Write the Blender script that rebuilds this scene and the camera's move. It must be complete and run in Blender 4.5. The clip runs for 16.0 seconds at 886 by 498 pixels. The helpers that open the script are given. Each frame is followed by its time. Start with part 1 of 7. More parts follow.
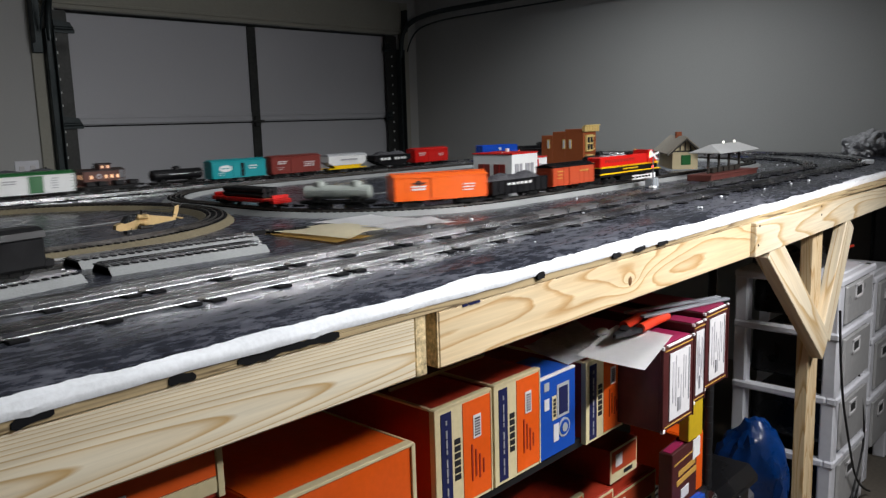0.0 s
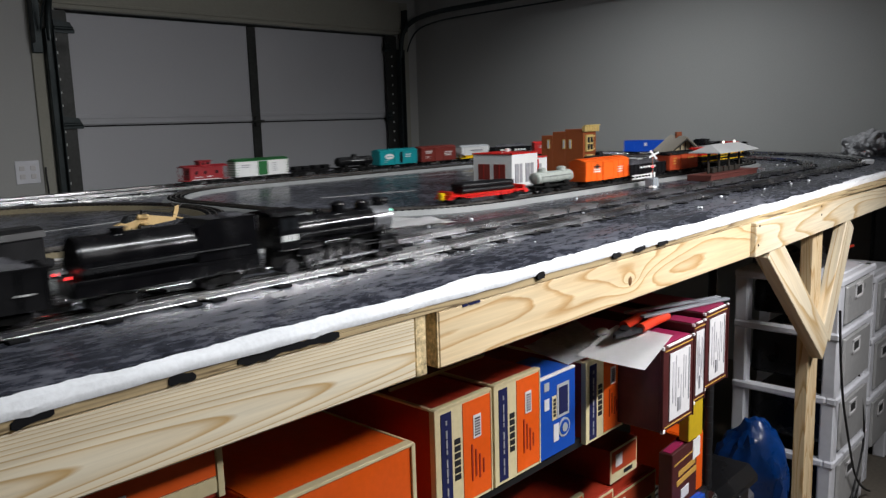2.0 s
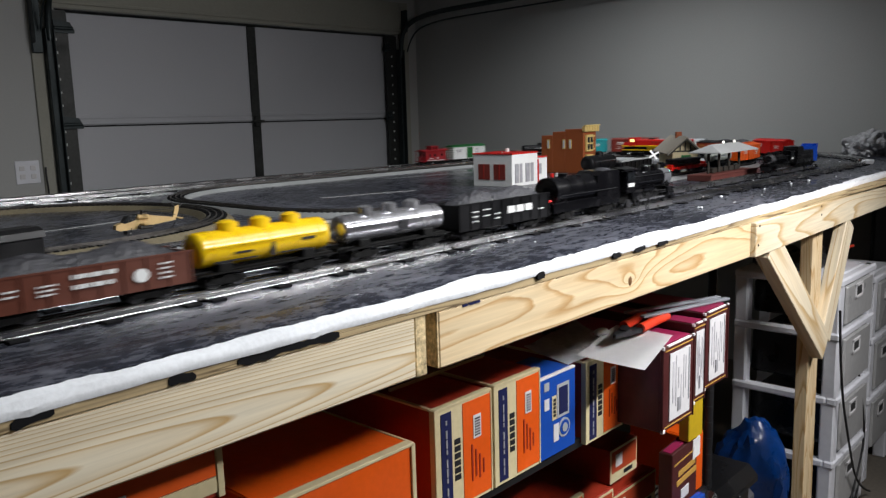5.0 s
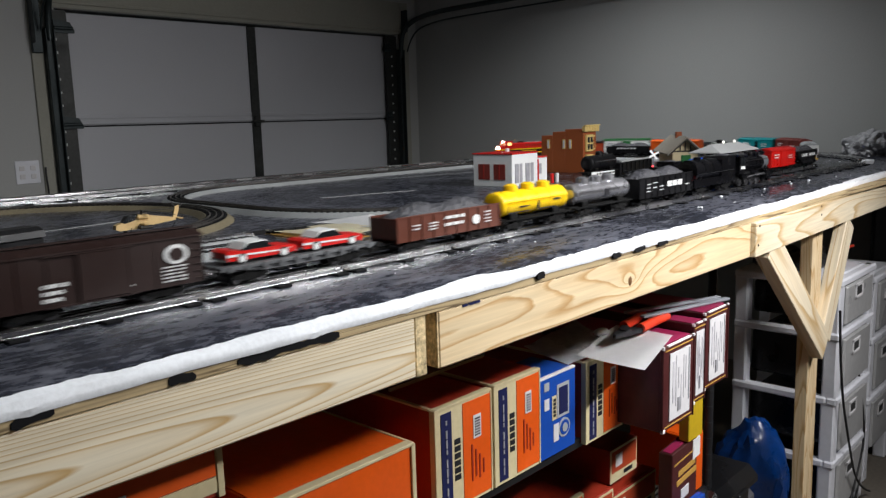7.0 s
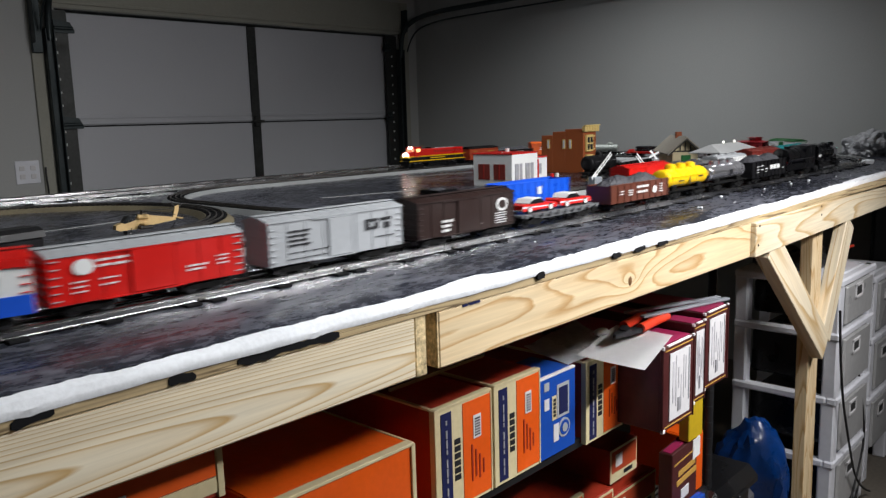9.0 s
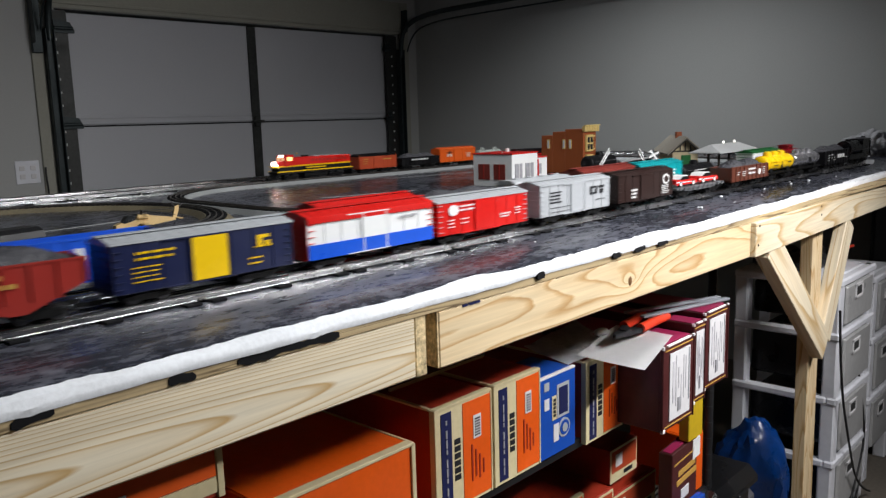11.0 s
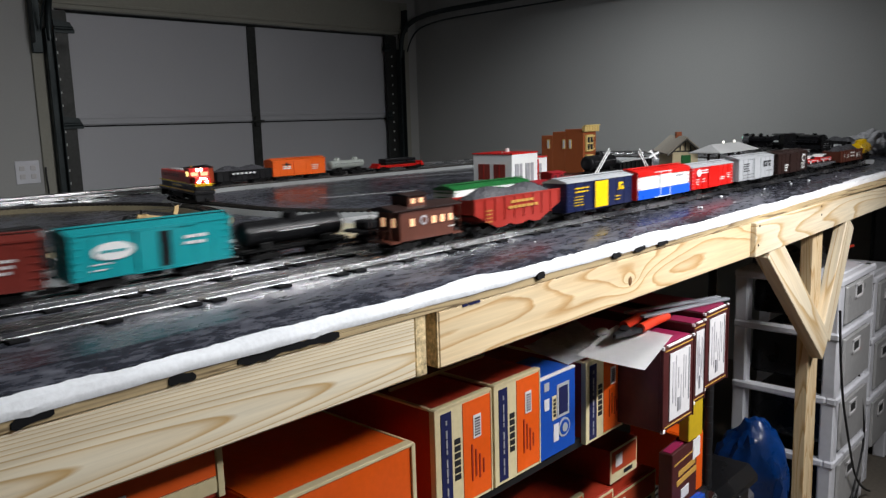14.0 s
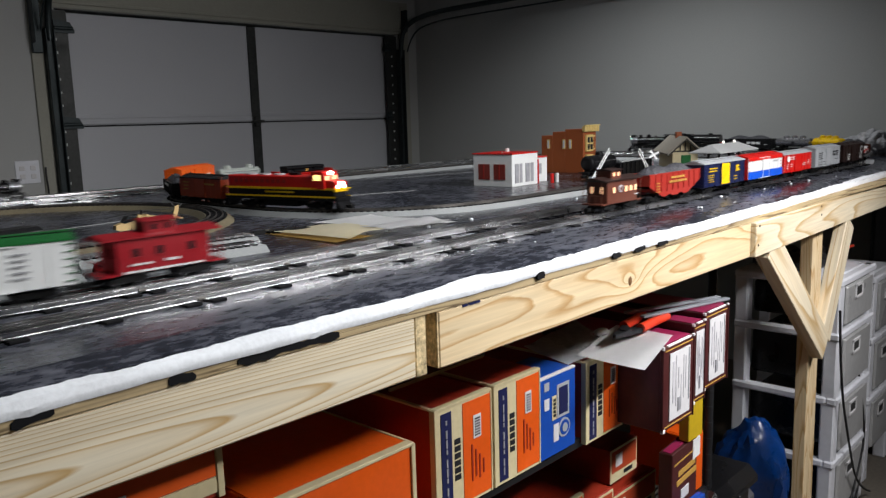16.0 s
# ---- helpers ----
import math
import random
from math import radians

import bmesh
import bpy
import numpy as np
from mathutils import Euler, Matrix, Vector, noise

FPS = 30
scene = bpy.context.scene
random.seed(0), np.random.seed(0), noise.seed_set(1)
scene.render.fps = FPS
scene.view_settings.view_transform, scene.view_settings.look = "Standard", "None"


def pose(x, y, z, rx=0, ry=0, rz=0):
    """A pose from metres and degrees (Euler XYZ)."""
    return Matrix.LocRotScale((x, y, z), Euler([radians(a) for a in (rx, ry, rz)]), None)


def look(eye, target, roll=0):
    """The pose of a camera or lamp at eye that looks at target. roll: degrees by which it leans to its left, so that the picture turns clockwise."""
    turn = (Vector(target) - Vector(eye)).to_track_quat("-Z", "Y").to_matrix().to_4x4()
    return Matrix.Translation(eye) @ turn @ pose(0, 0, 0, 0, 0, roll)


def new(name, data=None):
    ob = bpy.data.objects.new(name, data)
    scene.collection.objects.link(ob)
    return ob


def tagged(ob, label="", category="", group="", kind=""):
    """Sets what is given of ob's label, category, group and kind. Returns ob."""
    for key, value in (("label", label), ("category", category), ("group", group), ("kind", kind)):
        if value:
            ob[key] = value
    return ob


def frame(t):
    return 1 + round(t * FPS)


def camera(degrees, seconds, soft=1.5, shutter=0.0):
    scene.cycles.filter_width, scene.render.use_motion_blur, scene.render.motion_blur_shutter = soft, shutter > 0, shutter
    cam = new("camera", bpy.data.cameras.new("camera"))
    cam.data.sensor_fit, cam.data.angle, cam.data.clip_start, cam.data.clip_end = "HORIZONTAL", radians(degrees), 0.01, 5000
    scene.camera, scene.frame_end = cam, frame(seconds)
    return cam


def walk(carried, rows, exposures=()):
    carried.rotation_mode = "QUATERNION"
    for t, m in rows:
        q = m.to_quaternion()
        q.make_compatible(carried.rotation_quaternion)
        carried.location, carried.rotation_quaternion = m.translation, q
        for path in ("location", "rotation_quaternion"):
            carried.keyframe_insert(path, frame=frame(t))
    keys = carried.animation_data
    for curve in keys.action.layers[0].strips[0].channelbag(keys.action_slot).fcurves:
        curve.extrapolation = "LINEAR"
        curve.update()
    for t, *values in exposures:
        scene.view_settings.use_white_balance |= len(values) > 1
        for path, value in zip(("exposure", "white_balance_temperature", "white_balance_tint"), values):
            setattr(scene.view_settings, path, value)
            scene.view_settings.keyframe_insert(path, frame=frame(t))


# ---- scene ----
# The plan: x runs along the front edge of the table, y from the camera towards the garage door.
TZ = 1.28          # table top above the garage floor
EYE = 0.2386       # camera above the table top
cam = camera(58.0, 16.0, 1.35, 0.9)


def camera_pose(yaw, pitch, roll):
    a, b = radians(yaw), radians(pitch)
    eye = Vector((0, 0, TZ + EYE))
    way = Vector((math.cos(a) * math.cos(b), math.sin(a) * math.cos(b), -math.sin(b)))
    return look(eye, eye + way, roll)


POSE = camera_pose(42.9, 9.22, -1.62)
walk(cam, [(0.0, POSE), (16.0, POSE)], [(0.0, 0.0), (16.0, 0.0)])

# ---------------------------------------------------------------- light
world = bpy.data.worlds.new("world")
scene.world = world
world.use_nodes = True
world.node_tree.nodes["Background"].inputs[0].default_value = (0.5, 0.53, 0.58, 1)
world.node_tree.nodes["Background"].inputs[1].default_value = 0.004


def area(name, eye, target, sx, sy, watts, colour, spread=180):
    d = bpy.data.lights.new(name, "AREA")
    d.shape, d.size, d.size_y, d.energy, d.color = "RECTANGLE", sx, sy, watts, colour
    d.spread = radians(spread)
    ob = new(name, d)
    ob.matrix_world = look(eye, target)
    return ob


area("unseen_lamp", (2.35, -0.6, 2.34), (1.8, 1.0, 1.15), 1.4, 0.06, 29, (0.985, 0.97, 0.98), 110)
# overhead lamp added to fill the boards and foam on the left
area("unseen_lamp", (1.3, 0.05, 2.70), (1.1, 0.80, 1.2), 1.3, 0.10, 11, (0.95, 0.98, 1.0), 110)
area("unseen_lamp", (3.45, 2.15, 2.70), (3.85, 2.25, 1.3), 1.2, 0.10, 11, (0.95, 0.98, 1.0), 120)
# lamp added to brighten the left of the deck and the door
area("unseen_lamp", (1.45, 2.1, 2.72), (1.6, 2.5, 1.3), 1.2, 0.10, 3.9, (0.95, 0.98, 1.0), 125)


# ---------------------------------------------------------------- materials
def rgb(c):
    return (c[0], c[1], c[2], 1)


def mat(name, colour, rough=0.5, metal=0.0, vary=0.25, grain=60.0, stain=6.0, bump=0.1, spec=0.5, coat=0.0, rv=0.15):
    m = bpy.data.materials.new(name)
    m.use_nodes = True
    nt = m.node_tree
    n, l = nt.nodes, nt.links
    bs = n["Principled BSDF"]
    tc = n.new("ShaderNodeTexCoord")
    a, b = n.new("ShaderNodeTexNoise"), n.new("ShaderNodeTexNoise")
    a.inputs["Scale"].default_value, a.inputs["Detail"].default_value = grain, 4
    b.inputs["Scale"].default_value, b.inputs["Detail"].default_value = stain, 5
    l.new(tc.outputs["Object"], a.inputs["Vector"])
    l.new(tc.outputs["Object"], b.inputs["Vector"])
    add = n.new("ShaderNodeMath")
    add.operation = "ADD"
    l.new(a.outputs[0], add.inputs[0])
    l.new(b.outputs[0], add.inputs[1])
    r = n.new("ShaderNodeMapRange")
    r.inputs["From Min"].default_value, r.inputs["From Max"].default_value = 0.6, 1.4
    r.inputs["To Min"].default_value, r.inputs["To Max"].default_value = 1 - vary, 1 + vary
    l.new(add.outputs[0], r.inputs[0])
    mx = n.new("ShaderNodeMix")
    mx.data_type, mx.blend_type = "RGBA", "MULTIPLY"
    mx.inputs[0].default_value = 1
    mx.inputs[6].default_value = rgb(colour)
    l.new(r.outputs[0], mx.inputs[7])
    l.new(mx.outputs[2], bs.inputs["Base Color"])
    rr_ = n.new("ShaderNodeMapRange")
    rr_.inputs["From Min"].default_value, rr_.inputs["From Max"].default_value = 0.3, 0.7
    rr_.inputs["To Min"].default_value, rr_.inputs["To Max"].default_value = max(0.03, rough - rv), min(1, rough + rv)
    l.new(b.outputs[0], rr_.inputs[0])
    l.new(rr_.outputs[0], bs.inputs["Roughness"])
    bs.inputs["Metallic"].default_value = metal
    bs.inputs["Specular IOR Level"].default_value = spec
    bs.inputs["Coat Weight"].default_value = coat
    if bump:
        bp = n.new("ShaderNodeBump")
        bp.inputs["Strength"].default_value, bp.inputs["Distance"].default_value = bump, 0.002
        l.new(a.outputs[0], bp.inputs["Height"])
        l.new(bp.outputs[0], bs.inputs["Normal"])
    return m


def glow(name, colour, power):
    m = bpy.data.materials.new(name)
    m.use_nodes = True
    bs = m.node_tree.nodes["Principled BSDF"]
    bs.inputs["Base Color"].default_value = rgb(colour)
    bs.inputs["Emission Color"].default_value = rgb(colour)
    bs.inputs["Emission Strength"].default_value = power
    return m


def wood(name, light, dark, bands=9.0, rough=0.6, stretch=(1.9, 13.0, 13.0), knot=None, flame=None):
    """Softwood with cathedral grain along the object's x axis; flame: the pitch of the pointed arches, their half height and middle height."""
    m = bpy.data.materials.new(name)
    m.use_nodes = True
    n, l = m.node_tree.nodes, m.node_tree.links
    bs = n["Principled BSDF"]
    tc, mp, oi = n.new("ShaderNodeTexCoord"), n.new("ShaderNodeMapping"), n.new("ShaderNodeObjectInfo")
    mp.inputs["Scale"].default_value = stretch
    off = n.new("ShaderNodeVectorMath")
    off.operation = "MULTIPLY_ADD"
    off.inputs[1].default_value = (1, 1, 1)
    l.new(tc.outputs["Object"], off.inputs[0])
    sc = n.new("ShaderNodeMath")
    sc.operation = "MULTIPLY"
    sc.inputs[1].default_value = 13.0
    l.new(oi.outputs["Random"], sc.inputs[0])
    l.new(sc.outputs[0], off.inputs[2])
    l.new(off.outputs[0], mp.inputs[0])
    ns = n.new("ShaderNodeTexNoise")
    ns.inputs["Scale"].default_value, ns.inputs["Detail"].default_value, ns.inputs["Roughness"].default_value = 0.9, 1.0, 0.3
    l.new(mp.outputs[0], ns.inputs["Vector"])
    wav = n.new("ShaderNodeTexNoise")
    wav.inputs["Scale"].default_value, wav.inputs["Detail"].default_value = 9.0, 3.0
    l.new(mp.outputs[0], wav.inputs["Vector"])
    wob = n.new("ShaderNodeMath")
    wob.operation = "MULTIPLY_ADD"
    wob.inputs[1].default_value = 0.022
    l.new(wav.outputs[0], wob.inputs[0])
    l.new(ns.outputs[0], wob.inputs[2])
    height = wob.outputs[0]
    if flame:
        pitch, half, mid = flame
        sx = n.new("ShaderNodeSeparateXYZ")
        l.new(tc.outputs["Object"], sx.inputs[0])
        dz = n.new("ShaderNodeMath")
        dz.operation = "MULTIPLY_ADD"
        dz.inputs[1].default_value, dz.inputs[2].default_value = 1 / half, -mid / half
        l.new(sx.outputs[2], dz.inputs[0])
        sq = n.new("ShaderNodeMath")
        sq.operation = "MULTIPLY_ADD"
        sq.inputs[2].default_value = 0.21
        l.new(dz.outputs[0], sq.inputs[0])
        l.new(dz.outputs[0], sq.inputs[1])
        al = n.new("ShaderNodeMath")
        al.operation = "MULTIPLY_ADD"
        al.inputs[1].default_value = 1 / pitch
        l.new(sx.outputs[0], al.inputs[0])
        l.new(sq.outputs[0], al.inputs[2])
        mixn = n.new("ShaderNodeMath")
        mixn.operation = "MULTIPLY_ADD"
        mixn.inputs[1].default_value = 1.1
        l.new(height, mixn.inputs[0])
        l.new(al.outputs[0], mixn.inputs[2])
        height = mixn.outputs[0]
    if knot:
        # the rings bulge round a knot at (x, z) of the board
        mk = n.new("ShaderNodeMapping")
        mk.inputs["Location"].default_value = (-knot[0] / 0.055, 0, -knot[1] / 0.020)
        mk.inputs["Scale"].default_value = (1 / 0.055, 0.0, 1 / 0.020)
        l.new(tc.outputs["Object"], mk.inputs[0])
        ln = n.new("ShaderNodeVectorMath")
        ln.operation = "LENGTH"
        l.new(mk.outputs[0], ln.inputs[0])
        pw = n.new("ShaderNodeMath")
        pw.operation = "POWER"
        pw.inputs[0].default_value = 0.32
        l.new(ln.outputs[1], pw.inputs[1])
        ad = n.new("ShaderNodeMath")
        ad.operation = "MULTIPLY_ADD"
        ad.inputs[1].default_value = 0.34
        l.new(pw.outputs[0], ad.inputs[0])
        l.new(height, ad.inputs[2])
        height = ad.outputs[0]
    mul = n.new("ShaderNodeMath")
    mul.operation = "MULTIPLY"
    mul.inputs[1].default_value = bands
    l.new(height, mul.inputs[0])
    fr = n.new("ShaderNodeMath")
    fr.operation = "FRACT"
    l.new(mul.outputs[0], fr.inputs[0])
    rp = n.new("ShaderNodeValToRGB")
    e = rp.color_ramp.elements
    e[0].position, e[0].color = 0.0, rgb(light)
    e[1].position, e[1].color = 0.68, rgb([0.76 * a + 0.28 * b for a, b in zip(light, dark)])
    k = e.new(0.91)
    k.color = rgb(dark)
    k = e.new(1.0)
    k.color = rgb(light)
    l.new(fr.outputs[0], rp.inputs[0])
    fi = n.new("ShaderNodeTexNoise")
    fi.inputs["Scale"].default_value, fi.inputs["Detail"].default_value = 40, 6
    m2 = n.new("ShaderNodeMapping")
    m2.inputs["Scale"].default_value = (0.15, 4, 4)
    l.new(off.outputs[0], m2.inputs[0])
    l.new(m2.outputs[0], fi.inputs["Vector"])
    mr = n.new("ShaderNodeMapRange")
    mr.inputs["From Min"].default_value, mr.inputs["From Max"].default_value = 0.3, 0.7
    mr.inputs["To Min"].default_value, mr.inputs["To Max"].default_value = 0.88, 1.1
    l.new(fi.outputs[0], mr.inputs[0])
    mx = n.new("ShaderNodeMix")
    mx.data_type, mx.blend_type = "RGBA", "MULTIPLY"
    mx.inputs[0].default_value = 1
    l.new(rp.outputs[0], mx.inputs[6])
    l.new(mr.outputs[0], mx.inputs[7])
    l.new(mx.outputs[2], bs.inputs["Base Color"])
    bs.inputs["Roughness"].default_value = rough
    bp = n.new("ShaderNodeBump")
    bp.inputs["Strength"].default_value, bp.inputs["Distance"].default_value = 0.25, 0.001
    l.new(fi.outputs[0], bp.inputs["Height"])
    l.new(bp.outputs[0], bs.inputs["Normal"])
    return m




def deck_paint():
    """Black paint brushed over foam, scuffed grey along the strokes."""
    m = bpy.data.materials.new("black_painted_deck")
    m.use_nodes = True
    n, l = m.node_tree.nodes, m.node_tree.links
    bs = n["Principled BSDF"]
    tc = n.new("ShaderNodeTexCoord")
    outs = []
    for sc, ro, scale, det in (((9.0, 30.0, 1.0), 0.25, 2.4, 12), ((1.0, 1.0, 1.0), 0.0, 2.6, 6), ((36.0, 100.0, 1.0), 0.4, 2.0, 8)):
        mp = n.new("ShaderNodeMapping")
        mp.inputs["Scale"].default_value = sc
        mp.inputs["Rotation"].default_value = (0, 0, ro)
        l.new(tc.outputs["Object"], mp.inputs[0])
        t = n.new("ShaderNodeTexNoise")
        t.inputs["Scale"].default_value, t.inputs["Detail"].default_value, t.inputs["Roughness"].default_value = scale, det, 0.62
        l.new(mp.outputs[0], t.inputs["Vector"])
        outs.append(t.outputs[0])
    a = n.new("ShaderNodeMath")
    a.operation = "MULTIPLY_ADD"
    a.inputs[1].default_value = 0.55
    l.new(outs[0], a.inputs[0])
    b = n.new("ShaderNodeMath")
    b.operation = "MULTIPLY_ADD"
    b.inputs[1].default_value = 0.45
    l.new(outs[1], b.inputs[0])
    c = n.new("ShaderNodeMath")
    c.operation = "MULTIPLY"
    c.inputs[1].default_value = 0.30
    l.new(outs[2], c.inputs[0])
    l.new(c.outputs[0], b.inputs[2])
    l.new(b.outputs[0], a.inputs[2])
    rp = n.new("ShaderNodeValToRGB")
    e = rp.color_ramp.elements
    e[0].position, e[0].color = 0.53, (0.010, 0.011, 0.015, 1)
    e[1].position, e[1].color = 0.85, (0.19, 0.195, 0.23, 1)
    k = e.new(0.65)
    k.color = (0.034, 0.037, 0.050, 1)
    l.new(a.outputs[0], rp.inputs[0])
    l.new(rp.outputs[0], bs.inputs["Base Color"])
    r = n.new("ShaderNodeMapRange")
    r.inputs["From Min"].default_value, r.inputs["From Max"].default_value = 0.4, 0.8
    r.inputs["To Min"].default_value, r.inputs["To Max"].default_value = 0.11, 0.36
    l.new(a.outputs[0], r.inputs[0])
    l.new(r.outputs[0], bs.inputs["Roughness"])
    bp = n.new("ShaderNodeBump")
    bp.inputs["Strength"].default_value, bp.inputs["Distance"].default_value = 0.22, 0.003
    l.new(a.outputs[0], bp.inputs["Height"])
    l.new(bp.outputs[0], bs.inputs["Normal"])
    return m


PINE = wood("pine", (0.74, 0.59, 0.37), (0.50, 0.30, 0.12), 16.0)
PINE_KNOTTY = wood("pine_with_knot", (0.74, 0.59, 0.37), (0.50, 0.30, 0.12), 11.0, knot=(-0.0255, -0.003))
PINE_PALE = wood("pine_pale", (0.75, 0.66, 0.49), (0.52, 0.35, 0.16), 12.0, stretch=(0.95, 10.0, 10.0))
PINE_FLAME = wood("pine_with_arches", (0.76, 0.68, 0.52), (0.50, 0.33, 0.14), 1.55, flame=(0.235, 0.024, -0.012))
SMEAR = mat("dry_black_paint", (0.006, 0.006, 0.007), 0.9, vary=0.3, spec=0.2, bump=0.2)
PLY = wood("plywood_edge", (0.50, 0.38, 0.21), (0.11, 0.07, 0.03), 5.0, 0.8, (2, 2, 120))
END_GRAIN = mat("end_grain", (0.58, 0.45, 0.25), 0.85, vary=0.75, grain=180, stain=40, bump=0.6)
FOAM = mat("white_foam", (0.78, 0.80, 0.83), 0.8, vary=0.12, grain=160, stain=18, bump=0.35)
DECK = deck_paint()
WALL = mat("grey_wall_paint", (0.42, 0.425, 0.415), 0.75, vary=0.05, grain=120, stain=2, bump=0.08)
CEIL = mat("ceiling_paint", (0.5, 0.5, 0.49), 0.85, vary=0.04, grain=90, stain=2, bump=0.1)
CONCRETE = mat("concrete_floor", (0.15, 0.13, 0.105), 0.7, vary=0.25, grain=70, stain=3, bump=0.2)
DOOR_WHITE = mat("white_door_skin", (0.50, 0.51, 0.54), 0.5, vary=0.04, grain=150, stain=2, bump=0.03)
DOOR_STEEL = mat("galvanised_steel", (0.05, 0.052, 0.05), 0.5, 0.6, vary=0.3, grain=60, stain=12)
BLACK_GAP = mat("dark_joint", (0.03, 0.03, 0.03), 0.8, bump=0)
RAIL = mat("tinplate_rail", (0.62, 0.62, 0.63), 0.24, 1.0, vary=0.2, grain=40, stain=9, bump=0, rv=0.10)
RAIL_DULL = mat("dull_rail", (0.16, 0.15, 0.14), 0.45, 0.9, vary=0.3, grain=90, stain=25, bump=0.05)
TIE = mat("black_tie", (0.005, 0.005, 0.006), 0.85, spec=0.2, vary=0.3, grain=90, stain=25)
ROADBED = mat("grey_roadbed", (0.27, 0.28, 0.28), 0.62, vary=0.2, grain=350, stain=12, bump=0.5)
TANBED = mat("tan_roadbed", (0.15, 0.125, 0.075), 0.75, vary=0.35, grain=200, stain=14, bump=0.4)
PAPER = mat("white_paper", (0.82, 0.82, 0.82), 0.8, vary=0.04, grain=60, stain=9, bump=0.03)
MANILA = mat("manila_card", (0.82, 0.75, 0.55), 0.75, vary=0.06, grain=60, stain=9, bump=0.03)
MANILA_DARK = mat("amber_card", (0.45, 0.27, 0.06), 0.7, vary=0.1, grain=60, stain=9, bump=0.03)
ORANGE = mat("orange_carton", (0.80, 0.105, 0.006), 0.45, vary=0.08, grain=80, stain=7, bump=0.04)
# red print, and orange cardboard darkened to stand for its shaded sides and tops
SHADE_PRINT_RED = mat("shade_and_print_red", (0.34, 0.028, 0.010), 0.5, vary=0.15, grain=80, stain=7, bump=0.04)
CREAM = mat("cream_carton", (0.66, 0.57, 0.34), 0.6, vary=0.1, grain=80, stain=9, bump=0.05)
NAVY = mat("navy_print", (0.012, 0.016, 0.075), 0.45, vary=0.1)
INK = mat("black_print", (0.015, 0.015, 0.018), 0.5, vary=0.1, bump=0)
LABEL = mat("white_label", (0.68, 0.67, 0.68), 0.6, vary=0.06, bump=0.02)
GREY_INK = mat("grey_print", (0.33, 0.33, 0.35), 0.6, vary=0.3, bump=0)
BLUE_BOX = mat("blue_carton", (0.008, 0.07, 0.40), 0.4, vary=0.1, bump=0.03)
MAROON_BOX = mat("maroon_carton", (0.065, 0.012, 0.012), 0.5, vary=0.25, stain=14, bump=0.05)
MAGENTA = mat("crimson_carton_top", (0.30, 0.016, 0.075), 0.45, vary=0.12, bump=0.04)
GOLD_INK = mat("gold_print", (0.55, 0.32, 0.07), 0.45, vary=0.1, bump=0)
PALE_INK = mat("pale_print", (0.56, 0.55, 0.58), 0.6, vary=0.2, bump=0)
SHADE_BLACK = mat("matt_black_shade", (0.006, 0.006, 0.006), 0.8, vary=0.2, spec=0.2)
YELLOW_BOX = mat("yellow_carton", (0.62, 0.42, 0.015), 0.5, vary=0.1)
SHELF_BLACK = mat("black_wire_shelf", (0.02, 0.02, 0.022), 0.4, 0.3, vary=0.2)
PLASTIC_WHITE = mat("white_plastic", (0.76, 0.77, 0.82), 0.4, vary=0.07, grain=50, stain=4, bump=0.02)
PLASTIC_GREY = mat("grey_plastic_drawer", (0.42, 0.42, 0.42), 0.38, vary=0.12, grain=40, stain=4, bump=0.03)
CABLE = mat("black_cable", (0.012, 0.012, 0.013), 0.5, vary=0.1)
TARP = mat("blue_plastic", (0.003, 0.042, 0.20), 0.3, vary=0.3, stain=10, bump=0.1)
CASE = mat("black_case", (0.008, 0.008, 0.009), 0.3, vary=0.2, spec=0.4)
CLEAR_GREY = mat("smoked_plastic", (0.09, 0.09, 0.10), 0.25, vary=0.2)
TOOL_RED = mat("red_grip", (0.75, 0.055, 0.02), 0.4, vary=0.1)
TOOL_STEEL = mat("tool_steel", (0.055, 0.057, 0.062), 0.4, 0.7, vary=0.2)
STRIP = mat("grey_plastic_strip", (0.26, 0.28, 0.31), 0.45, vary=0.12)
BAG = mat("grey_plastic_bag", (0.40, 0.40, 0.42), 0.35, vary=0.3, stain=18, bump=0.3)

CAR_BLACK = mat("black_body", (0.006, 0.006, 0.007), 0.42, spec=0.25, vary=0.25, grain=140, stain=20, bump=0.04)
LOCO_BLACK = mat("engine_black", (0.004, 0.004, 0.005), 0.20, vary=0.25, grain=140, stain=20, bump=0.04)
LOCO_GREY = mat("graphite_smokebox", (0.22, 0.225, 0.24), 0.30, 0.6, vary=0.2)
SILVER = mat("silver_body", (0.56, 0.56, 0.59), 0.26, 0.85, vary=0.12)
FLATCAR_GREY = mat("flatcar_grey", (0.12, 0.125, 0.13), 0.45, vary=0.2, bump=0.05)
SILVER_PAINT = mat("silver_paint", (0.46, 0.48, 0.50), 0.4, 0.15, vary=0.07, bump=0.03)
YELLOW = mat("yellow_body", (0.88, 0.56, 0.008), 0.3, vary=0.05, bump=0.02)
BROWN = mat("brown_body", (0.115, 0.034, 0.020), 0.45, vary=0.15, bump=0.03)
DARK_BROWN = mat("dark_brown_body", (0.024, 0.011, 0.009), 0.45, vary=0.15, bump=0.03)
CRIMSON = mat("crimson_body", (0.28, 0.008, 0.014), 0.38, vary=0.10, bump=0.03)
RED = mat("red_body", (0.60, 0.010, 0.007), 0.38, vary=0.08, bump=0.03)
OXIDE = mat("oxide_red_body", (0.34, 0.026, 0.018), 0.4, vary=0.1, bump=0.03)
MAROON = mat("maroon_body", (0.20, 0.030, 0.022), 0.42, vary=0.12, bump=0.03)
